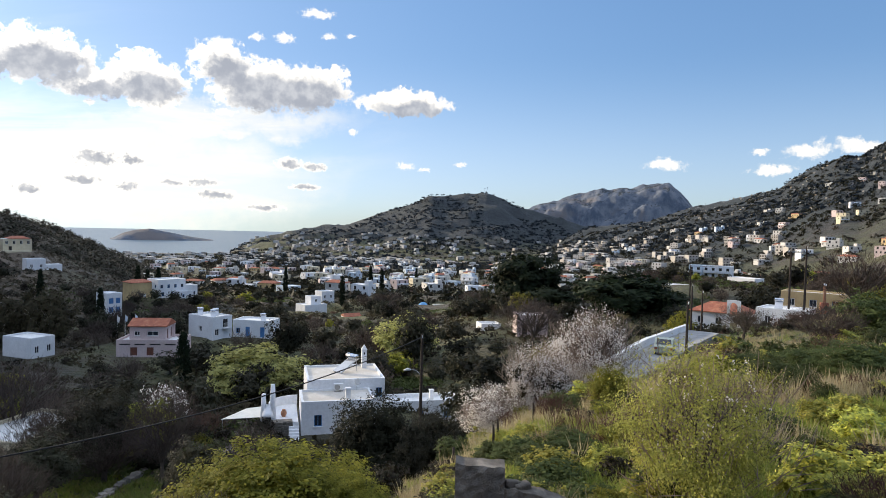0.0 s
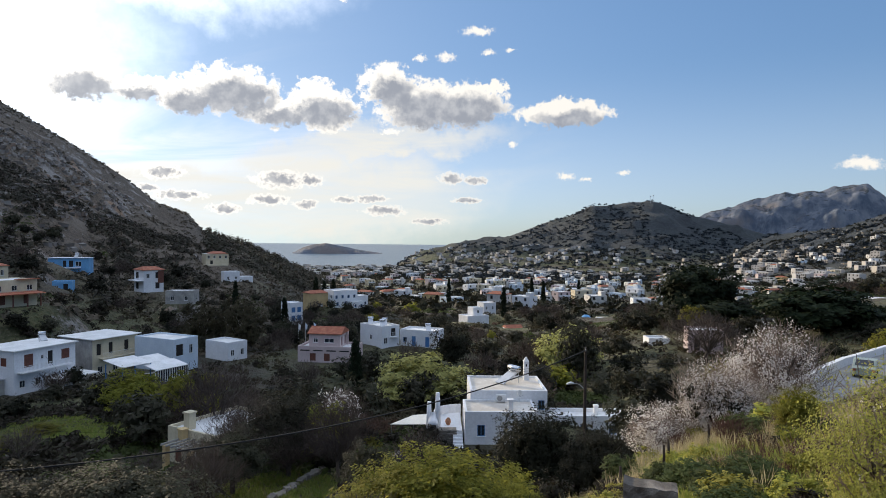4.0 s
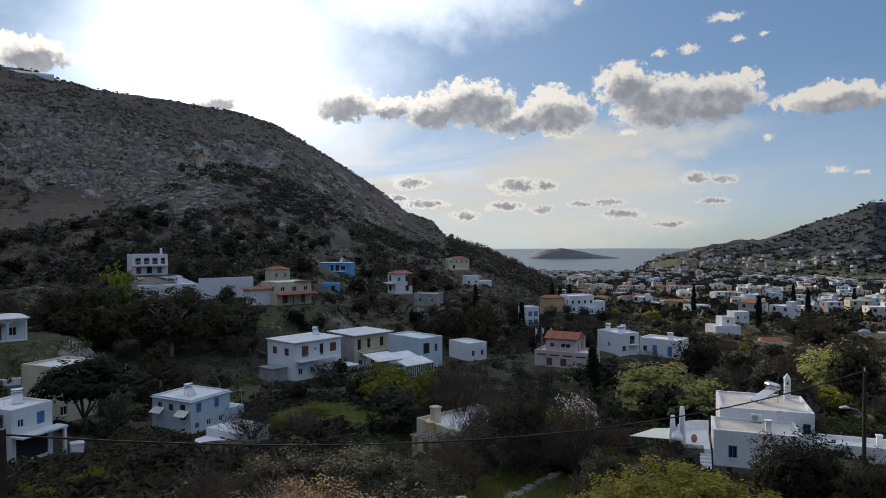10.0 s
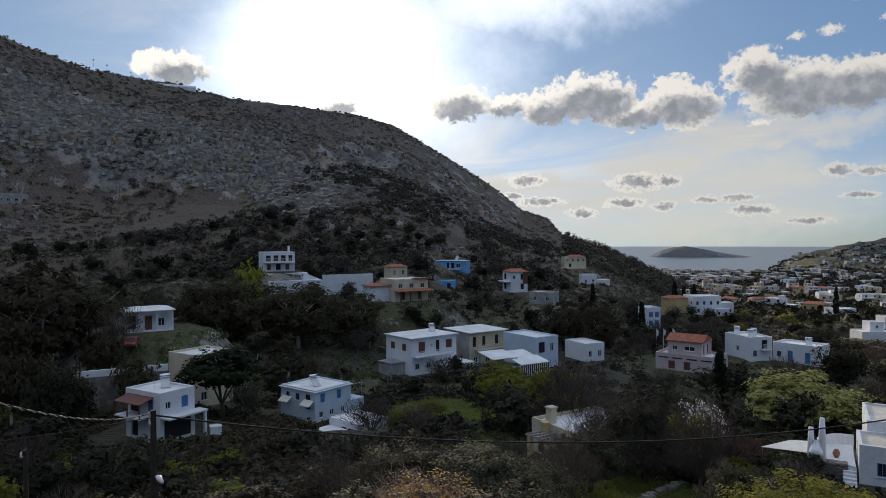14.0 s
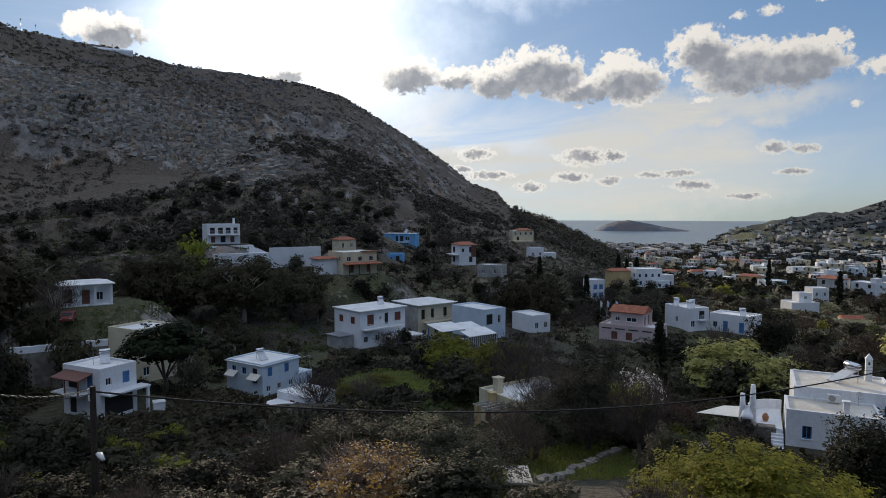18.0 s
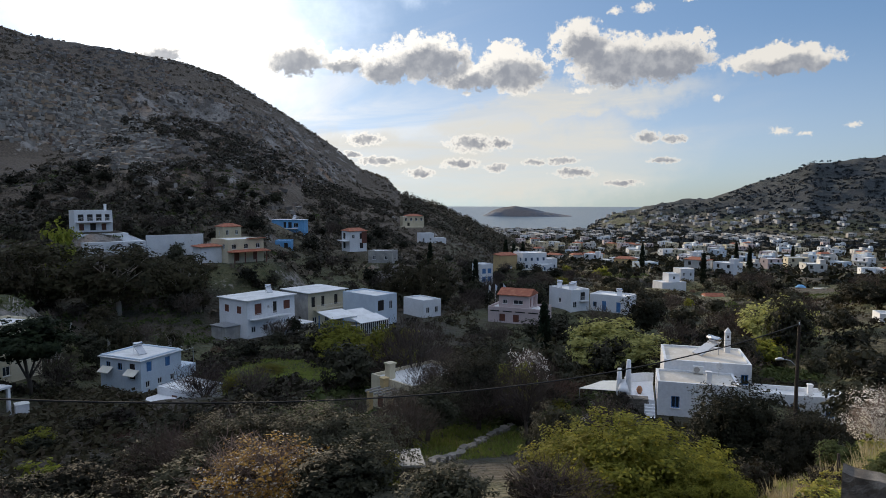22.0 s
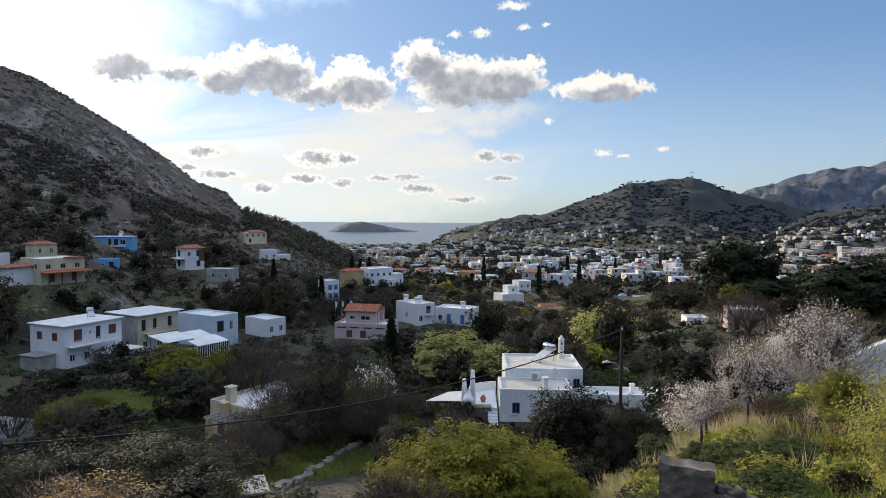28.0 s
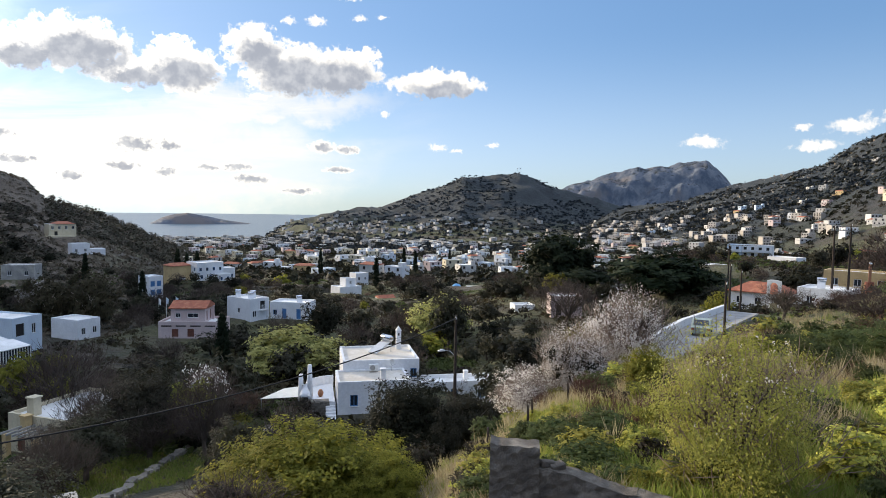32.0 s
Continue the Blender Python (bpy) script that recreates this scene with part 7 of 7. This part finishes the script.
utility_pole(-1.5, 55.0, 70.8, 0.13, lamp=(-1, 3.0, 0.9))
utility_pole(-27.9, 11.1, 72.8, 0.14, "thick dark wooden utility pole with a lamp", lamp=(1, 2.75, 0.25), bars=2)
utility_pole(-31.2, 7.2, 71.3, 0.1, "thin old wooden pole among bushes")
utility_pole(21.9, 58.0, 73.9, 0.11, "brown wooden utility pole beside the lane")
utility_pole(32.2, 84.0, 73.4, 0.12, "brown wooden utility pole by the houses")
utility_pole(33.4, 83.6, 72.6, 0.11, "brown wooden utility pole by the houses")
utility_pole(49.3, 92.7, 78.2, 0.15, "tall wooden pole of a double line support", bars=2)
utility_pole(51.0, 91.8, 78.5, 0.15, "tall wooden pole of a double line support", bars=2)
utility_pole(45.6, 120.0, 74.0, 0.12, "distant wooden utility pole on the bank")
tr = thing("transformer_crossbar", pose(50.15, 92.25, 77.6, 0, 0, -28), "steel crossbar joining two tall poles", "crossbar")
part("bar", Shape().box(-1.4, -0.06, -0.08, 1.4, 0.06, 0.08), m_steel, tr)
for x in (-1.1, -0.3, 0.3, 1.1):
    part("insulator", Shape().tube([(x, 0, 0.08), (x, 0, 0.3)], [0.05, 0.03], 8), m_frame, tr)
wire((-1.5, 54.85, 70.6), (-27.9, 11.2, 72.55), 2.15, 0.042, "black overhead cable sagging across the valley")
wire((-27.9, 11.0, 72.5), (-34.0, -8.0, 73.2), 0.5, 0.018, "black overhead cable from the wooden pole")
wire((-1.5, 54.9, 70.0), (21.9, 57.9, 73.6), 1.6, 0.016, "thin black cable between two poles")
wire((-1.5, 55.1, 70.0), (-11.0, 64.5, 66.4), 0.5, 0.012, "thin service cable to the white house")
wire((-1.5, 55.1, 69.8), (-62.0, 79.0, 60.5), 2.2, 0.012, "thin service cable across the fields")
wire((-62.0, 53.0, 60.5), (-42.5, 57.6, 60.2), 0.8, 0.012, "thin pale service cable over the field")
wire((-84.0, 83.5, 60.5), (-50.0, 62.0, 59.0), 1.4, 0.012, "thin pale service cable over the field")
wire((-31.2, 7.2, 71.2), (-27.9, 11.1, 70.5), 0.2, 0.01, "thin cable between two poles")
wire((21.9, 58.0, 73.7), (32.2, 84.0, 73.2), 0.7, 0.014, "thin black cable between two poles")
for dx in (-1.1, -0.3, 1.1):
    wire((50.15 + dx * 0.88, 92.25 + dx * 0.47, 77.95), (45.6 + dx, 120.0, 73.8), 0.8, 0.012, "power line wire of the tall poles")
    wire((50.15 + dx * 0.88, 92.25 + dx * 0.47, 77.95), (84.0 + dx, 60.0, 88.0), 1.2, 0.012, "power line wire of the tall poles")
# the bundled cable, two strands twisted
a_, b_ = Vector((-27.9, 11.0, 72.7)), Vector((-13.0, 1.0, 78.2))
twist = thing("twisted_cable", Matrix.Identity(4), "twisted bundle of pale insulated cables", "cable")
for ph in (0, math.pi):
    pts = []
    for i in range(141):
        u = i / 140
        p = a_.lerp(b_, u) - Vector((0, 0, 4 * 0.55 * u * (1 - u)))
        an = u * 2 * math.pi * 26 + ph
        pts.append(p + Vector((0, math.cos(an), math.sin(an))) * 0.02)
    part("strand", Shape().tube(pts, [0.016] * 141, 5), m_grey if ph else m_wire, twist, smooth=True)

# ---- the lane with its white parapet, and the car ----
def ribbon(points, offset0, offset1, z0, z1):
    """A strip with thickness along a polyline, between two side offsets."""
    s = Shape()
    pts = [Vector(p) for p in points]
    left, right = [], []
    for i, p in enumerate(pts):
        way = (pts[min(i + 1, len(pts) - 1)] - pts[max(i - 1, 0)])
        n = Vector((-way.y, way.x, 0)).normalized()
        left.append(p + n * offset0)
        right.append(p + n * offset1)
    for i in range(len(pts) - 1):
        a, b, c, d = left[i], left[i + 1], right[i + 1], right[i]
        up = [tuple(v + Vector((0, 0, z1))) for v in (a, d, c, b)]
        dn = [tuple(v + Vector((0, 0, z0))) for v in (a, d, c, b)]
        k = len(s.v)
        s.v += up + dn
        s.f += [(k, k + 1, k + 2, k + 3)] + [(k + (j + 1) % 4, k + j, k + 4 + j, k + 4 + (j + 1) % 4) for j in range(4)]
    return s


tagged(new("road", ribbon(LANE_XYZ, 1.7, -1.9, -0.6, 0.03).mesh("road", m_road)), "narrow pale concrete lane with a white parapet", "road", kind="structure")
par = thing("parapet", Matrix.Identity(4), "whitewashed low parapet wall along the lane", "wall")
for i in range(len(LANE_XYZ) - 1):
    part("wall_section", ribbon([LANE_XYZ[i], LANE_XYZ[i + 1]], 2.15, 1.72, -1.2, 0.7 + 0.04 * (i % 2)), m_white, par)


def car(m, paint, label):
    root = thing("car", m, label, "car", "parked cars")
    s = Shape()
    prof = [(-2.0, 0.3), (-2.05, 0.72), (-1.25, 0.86), (-0.75, 1.36), (0.85, 1.42), (1.65, 0.95), (2.0, 0.85), (2.02, 0.32)]
    for a, b in zip(prof, prof[1:] + prof[:1]):
        s.quad((a[0], -0.82, a[1]), (a[0], 0.82, a[1]), (b[0], 0.82, b[1]), (b[0], -0.82, b[1]))
    k = len(s.v)
    s.v += [(x, -0.82, z) for x, z in prof] + [(x, 0.82, z) for x, z in prof]
    s.f += [tuple(range(k, k + 8)), tuple(range(k + 15, k + 7, -1))]
    part("body", s, paint, root, bevel=0.05)
    part("windscreen", Shape().quad((-1.2, -0.68, 0.92), (-1.2, 0.68, 0.92), (-0.8, 0.6, 1.34), (-0.8, -0.6, 1.34)).mesh("windscreen", m_glass), None, root, at=pose(-0.03, 0, 0.012))
    part("rear_window", Shape().quad((1.55, 0.66, 1.02), (1.55, -0.66, 1.02), (0.92, -0.6, 1.4), (0.92, 0.6, 1.4)).mesh("rear_window", m_glass), None, root, at=pose(0.03, 0, 0.012))
    for sy in (-1, 1):
        part("side_window", Shape().box(-0.85, sy * 0.825 - 0.006, 0.92, 0.95, sy * 0.825 + 0.006, 1.28), m_glass, root)
        for sx in (-1.3, 1.3):
            wh = part("wheel", Shape().tube([(sx, sy * 0.66, 0.3), (sx, sy * 0.84, 0.3)], [0.3, 0.3], 16), m_wire, root)
            part("rim", Shape().tube([(sx, sy * 0.841, 0.3), (sx, sy * 0.855, 0.3)], [0.18, 0.17], 12), m_steel, wh)
        part("headlight", Shape().box(-2.07, sy * 0.6 - 0.16, 0.6, -2.03, sy * 0.6 + 0.16, 0.74), m_panel, root)
        part("tail_light", Shape().box(2.0, sy * 0.66 - 0.12, 0.62, 2.03, sy * 0.66 + 0.12, 0.8), m_tile, root)
    return root


m_carpaint = material("pale_green_car_paint", [(0.32, 0.36, 0.30), (0.27, 0.31, 0.26)], 1.0, 0.3, 0.0)
m_redcar = material("dull_red_car_paint", [(0.25, 0.05, 0.035), (0.2, 0.04, 0.03)], 1.0, 0.35, 0.0)
m_whitecar = material("white_car_paint", [(0.7, 0.7, 0.7), (0.64, 0.64, 0.65)], 1.0, 0.3, 0.0)
(lx, ly, lz), (mx, my, mz) = LANE_XYZ[1:3]
lx, ly, lz = lx * 0.55 + mx * 0.45, ly * 0.55 + my * 0.45, lz * 0.55 + mz * 0.45
car(pose(lx + 0.5, ly - 0.2, lz + 0.03, 0, 0, 248), m_carpaint, "pale green small hatchback parked on the lane")
car(pose(-101.2, 37.2, gz_at(-101.2, 37.2), 0, 0, 150), m_redcar, "dull red car parked behind a white wall")
for k, (x, y) in enumerate(((-109.6, 230.3), (-106.3, 231.8), (-113.6, 228.3), (-103.0, 226.0))):
    car(pose(x, y, gz_at(x, y) + 0.02, 0, 0, 40 + 25 * k), (m_whitecar, m_steel, m_redcar, m_whitecar)[k], ("white", "grey", "dark red", "white")[k] + " car parked by the villa")

# ---- walls, tracks and small works ----
def rough_wall(name, label, x0, y0, x1, y1, z0, z1, thick, mat, seed, slope=0.0):
    """A worn wall with broken edges."""
    L = math.hypot(x1 - x0, y1 - y0)
    nx, nz = max(2, int(L / 0.1)), max(2, int((z1 - z0) / 0.12))
    s = Shape()
    rs_ = random.Random(seed)
    top = [z1 - 0.03 * math.sin(i * 0.45 + seed) - rs_.uniform(0, 0.028) - slope * i / nx for i in range(nx + 1)]
    ux, uy = (x1 - x0) / L, (y1 - y0) / L
    def pt(i, k, side):
        z = z0 + (top[i] - z0) * k / nz
        o = side * thick / 2 + 0.02 * math.sin(i * 1.7 + k * 2.3 + seed) + rs_.uniform(-0.012, 0.012)
        return (x0 + ux * L * i / nx - uy * o, y0 + uy * L * i / nx + ux * o, z)
    g = {(i, k, sd): pt(i, k, sd) for i in range(nx + 1) for k in range(nz + 1) for sd in (-1, 1)}
    for i in range(nx):
        for k in range(nz):
            s.quad(g[i, k, -1], g[i + 1, k, -1], g[i + 1, k + 1, -1], g[i, k + 1, -1])
            s.quad(g[i + 1, k, 1], g[i, k, 1], g[i, k + 1, 1], g[i + 1, k + 1, 1])
        s.quad(g[i, nz, -1], g[i + 1, nz, -1], g[i + 1, nz, 1], g[i, nz, 1])
    for i in (0, nx):
        for k in range(nz):
            s.quad(g[i, k, 1], g[i, k, -1], g[i, k + 1, -1], g[i, k + 1, 1])
    return s.mesh(name, mat)


wallthing = thing("concrete_wall", Matrix.Identity(4), "crumbling grey concrete retaining wall with a stepped end", "wall")
part("end_pier", rough_wall("end_pier", "", 0.35, 12.0, 1.25, 11.95, 71.5, 75.75, 0.42, m_concrete, 1, 0.12), None, wallthing)
part("lower_wall", rough_wall("lower_wall", "", 1.25, 11.96, 2.9, 11.35, 71.5, 75.32, 0.36, m_concrete, 2, 0.22), None, wallthing)
part("lower_wall", rough_wall("lower_wall", "", 2.9, 11.34, 5.0, 10.3, 71.5, 75.10, 0.34, m_concrete, 3, 0.3), None, wallthing)
rng = random.Random(8)
for k in range(2):
    part("loose_stone", Shape().box(-0.14, -0.1, -0.06, 0.14, 0.1, 0.06), m_concrete, wallthing, bevel=0.03, at=pose(1.4 + 0.17 * k, 11.9 - 0.06 * k, 75.32 - 0.02 * k, rng.uniform(-9, 9), rng.uniform(-9, 9), rng.uniform(0, 90)))
for x, y, top in ((2.3, 26.9, 72.4), (2.7, 29.4, 72.5), (0.6, 24.0, 71.6), (4.6, 31.5, 72.6), (-2.2, 27.0, 69.0)):
    post = tagged(new("fence_post", Shape().tube([(0, 0, -0.4), (0.02, 0.01, 0.7), (0.0, 0.03, 1.15)], [0.06, 0.055, 0.045], 7).mesh("fence_post", m_pole, True)), "weathered wooden fence post in the grass", "post", "fence posts")
    post.matrix_world = pose(x, y, gz_at(x, y))
track = [(-18.7, 30.8), (-19.2, 33.5), (-19.7, 36.0), (-20.0, 38.6), (-20.3, 41.3), (-20.4, 43.5), (-20.6, 45.6), (-20.9, 48)]
dry = thing("terrace_wall", Matrix.Identity(4), "low pale dry-stone wall edging a grass terrace", "stone wall")
rng = random.Random(21)
for (x0, y0), (x1, y1) in zip(track, track[1:]):
    for k in range(9):
        u = (k + rng.random() * 0.5) / 9
        x, y = x0 + (x1 - x0) * u + rng.uniform(-.12, .12), y0 + (y1 - y0) * u
        a, b, c = rng.uniform(.16, .32), rng.uniform(.14, .24), rng.uniform(.16, .4)
        part("stone", Shape().box(-a, -b, -0.25, a, b, c), m_stone, dry, bevel=0.05, at=pose(x, y, gz_at(x, y) + 0.05, rng.uniform(-10, 10), rng.uniform(-10, 10), rng.uniform(0, 180)))
cis = thing("cistern", pose(-15.3, 22.3, gz_at(-15.3, 22.3), 0, 0, 40), "grey concrete cistern with a flat lid", "cistern")
part("tank_wall", Shape().box(-0.95, -0.75, -1, 0.95, 0.75, 0.9), m_concrete, cis, bevel=0.03)
part("lid", Shape().box(-1.1, -0.9, 0.903, 1.1, 0.9, 1.02), m_grey, cis, bevel=0.02)
for x0, y0, x1, y1, zz in ((-95.2, 22.5, -90.4, 38.0, 61.9),):
    rw = thing("road_wall", Matrix.Identity(4), "long low white wall along the upper road", "wall")
    part("wall", rough_wall("wall", "", x0, y0, x1, y1, zz - 0.1, zz + 0.8, 0.35, m_white, 5), None, rw)
    part("footing", rough_wall("footing", "", x0, y0, x1, y1, zz - 7, zz - 0.1, 0.45, m_stone, 6), None, rw, "grey rubble retaining wall")
for x, y, h_ in ((-97.0, 60.0, 2.6), (-99.4, 62.5, 2.4), (-94.0, 63.0, 2.8), (-92.5, 58.5, 2.2), (-101.5, 58.0, 2.6)):
    st = tagged(new("concrete_post", Shape().box(-0.16, -0.16, -0.6, 0.16, 0.16, h_).mesh("concrete_post", m_grey, bevel=0.02)), "unfinished grey concrete post among bushes", "post", "concrete posts")
    st.matrix_world = pose(x, y, gz_at(x, y))
box = thing("water_tank", pose(-71.6, 35.5, gz_at(-71.6, 35.5), 0, 0, 70), "small white water tank in the grass", "tank")
part("casing", Shape().box(-0.6, -0.6, 0, 0.6, 0.6, 1.3), m_white, box, bevel=0.04)
part("lid", Shape().box(-0.66, -0.66, 1.303, 0.66, 0.66, 1.38), m_frame, box)
# flags behind the pink house
for k, (x, y) in enumerate(((-66.5, 134.4), (-65.2, 135.1), (-63.5, 135.9))):
    fl = thing("flagpole", pose(x, y, gz_at(x, y)), "white flagpole with a pale hanging flag", "flagpole", "flagpoles")
    part("pole", Shape().tube([(0, 0, -0.4), (0, 0, 5.2)], [0.05, 0.035], 6), m_frame, fl)
    s = Shape()
    s.v += [(0.04, 0, 5.1), (0.5, 0.12, 4.7), (0.45, -0.1, 3.6), (0.04, 0, 3.9)]
    s.f += [(0, 1, 2, 3)]
    part("flag", s, m_pale if k else m_frame, fl)
# masts on the skylines
for x, y, h_ in ((-499.9, 160.3, 8.5), (-497.3, 168.3, 7.0), (-492.2, 182.7, 5.0), (-480.7, 211.1, 5.5), (121.4, 1956.2, 22.0), (128.5, 1955.8, 22.0)):
    z = gz_at(x, y)
    ms = thing("mast", pose(x, y, z), "thin steel antenna mast on the skyline", "mast", "masts on the ridges")
    r_ = 0.09 if h_ < 12 else 0.35
    part("pole", Shape().tube([(0, 0, -3), (0, 0, h_)], [r_ * 1.3, r_ * 0.7], 6), m_steel, ms)
    part("antenna", Shape().box(-r_ * 4, -r_ * 4, h_ * 0.86, r_ * 4, r_ * 4, h_ * 0.97), m_steel, ms)
hall = thing("hilltop_hall", pose(-489.0, 215.0, gz_at(-489.0, 215.0) - 2.4, 0, 0, 66), "long pale vaulted hall on the ridge", "building")
s = Shape()
vault = [(-4 * math.cos(a * math.pi / 8), 2.2 * math.sin(a * math.pi / 8) + 1.2) for a in range(9)]
s.v += [(-13, y, z) for y, z in vault] + [(13, y, z) for y, z in vault]
s.f += [tuple(range(8, -1, -1)), tuple(range(9, 18))] + [(i, i + 1, i + 10, i + 9) for i in range(8)]
part("vault", s, m_white, hall, smooth=False)
part("wall", Shape().box(-13, -3.9, -6, 13, 3.9, 1.2), m_white, hall)
flue = thing("flue", pose(53.1, 90.6, gz_at(53.1, 90.6)), "slim terracotta chimney flue on a brick base", "chimney")
part("base", Shape().box(-0.4, -0.4, -0.5, 0.4, 0.4, 1.8), m_tile, flue)
part("pipe", Shape().tube([(0, 0, 1.8), (0, 0, 4.2)], [0.2, 0.17], 10), m_clay, flue)
part("cowl", Shape().tube([(0, 0, 4.2), (0, 0, 4.5)], [0.26, 0.1], 10), m_white, flue)

# ---- the meadow ----
def tufts(name, label, x, y, hgt, blades, width, mat, seed, lean=0.35):
    rs_ = np.random.RandomState(seed)
    n = len(x)
    z = ground(x, y)
    base = np.repeat(np.stack([x, y, z - 0.03], 1), blades, 0) + np.concatenate([rs_.normal(0, 0.09, (n * blades, 2)), np.zeros((n * blades, 1))], 1)
    H = np.repeat(hgt, blades) * rs_.uniform(0.5, 1.15, n * blades)
    tip = base + np.stack([rs_.normal(0, lean, n * blades) * H, rs_.normal(0, lean, n * blades) * H, H], 1)
    mid = base * 0.45 + tip * 0.55 + np.stack([np.zeros(n * blades), np.zeros(n * blades), 0.06 * H], 1)
    a = rs_.uniform(0, 6.28, n * blades)
    side = np.stack([np.cos(a), np.sin(a), np.zeros_like(a)], 1) * width * (0.6 + H[:, None])
    v = np.stack([base, mid + side, tip, mid - side], 1).reshape(-1, 3)
    return tagged(new(name, sheet(name, v, np.arange(len(v)).reshape(-1, 4), mat)), label, "grass", kind="stuff")


def on_meadow(n, seed, r0=9.0, r1=95.0):
    rs_ = np.random.RandomState(seed)
    a = rs_.uniform(-37, 4, n)
    r = r0 * (r1 / r0) ** rs_.uniform(0, 1, n)
    lim = np.interp(a, [-34, -22, -8, 4], [95, 70, 46, 36])
    x, y = -np.sin(np.radians(a)) * r, np.cos(np.radians(a)) * r
    ok = r < lim
    for lx_, ly_, lz_ in LANE_XYZ:
        ok &= (x - lx_) ** 2 + (y - ly_) ** 2 > 20
    ok &= (y > 12.2 - 0.37 * np.maximum(x - 1.25, 0)) | (x > 6.0)
    return x[ok], y[ok]


x, y = on_meadow(15000, 1)
f = fbm(x / 5, y / 5, 200, 3)
rs = np.random.RandomState(3)
d = f > -0.04
tufts("dry_grass", "tall straw-coloured dry grass of the meadow", x[d], y[d], rs.uniform(0.3, 0.65, d.sum()), 14, 0.006, m_straw, 1)
d = ~d
tufts("green_grass", "fresh green grass of the meadow", x[d], y[d], rs.uniform(0.2, 0.5, d.sum()), 16, 0.009, m_grass, 2)
x, y = on_meadow(2600, 15, 11.0, 80.0)
k = fbm(x / 4, y / 4, 210, 2) > 0.05
tufts("tussock_grass", "tall pale tussocks of seeding grass", x[k], y[k], rs.uniform(0.6, 1.05, k.sum()), 26, 0.006, m_straw, 14, 0.28)
x, y = on_meadow(2600, 16, 11.0, 60.0)
k = fbm(x / 6, y / 6, 220, 2) > 0.12
tufts("reddish_grass", "reddish-brown dead stalks among the grass", x[k], y[k], rs.uniform(0.5, 0.9, k.sum()), 16, 0.006, m_redtwig, 15, 0.3)
x, y = on_meadow(6000, 5)
tufts("green_grass", "short green grass between the dry stalks", x, y, rs.uniform(0.15, 0.35, len(x)), 12, 0.009, m_grass, 4, 0.5)
# grass terraces lower down
for k, (cx, cy, rad, n) in enumerate(((-21.5, 38.5, 4.6, 1500), (-60.0, 58.0, 7.5, 1500), (-53.0, 61.0, 6.0, 900), (-36, 72, 6, 500))):
    rs_ = np.random.RandomState(60 + k)
    a, q = rs_.uniform(0, 6.28, n), rad * np.sqrt(rs_.uniform(0, 1, n))
    tufts("terrace_grass", "bright green grass of an open terrace", cx + np.cos(a) * q, cy + np.sin(a) * q * 1.3, rs_.uniform(0.2, 0.42, n), 8, 0.03, m_grass, 70 + k, 0.5)
rs = np.random.RandomState(9)
for k in range(190):
    a, r = rs.uniform(-35, 0), 12.5 * (60 / 12.5) ** rs.uniform(0, 1)
    if r > np.interp(a, [-34, -22, -8, 4], [70, 55, 42, 30]):
        continue
    x, y = -r * math.sin(radians(a)), r * math.cos(radians(a))
    kind = ("spurge", "green_bush", "lime_bush", "green_bush", "spurge", "bramble", "green_bush", "scrub_oak")[k % 8]
    ww = rs.uniform(0.7, 1.6) * (1.0 if r < 30 else 1.5)
    hh = ww * rs.uniform(0.45, 0.7)
    if not shades_house(x, y, hh):
        plant(kind, x, y, hh, ww, 900 + k, 3, "bushes of the meadow")
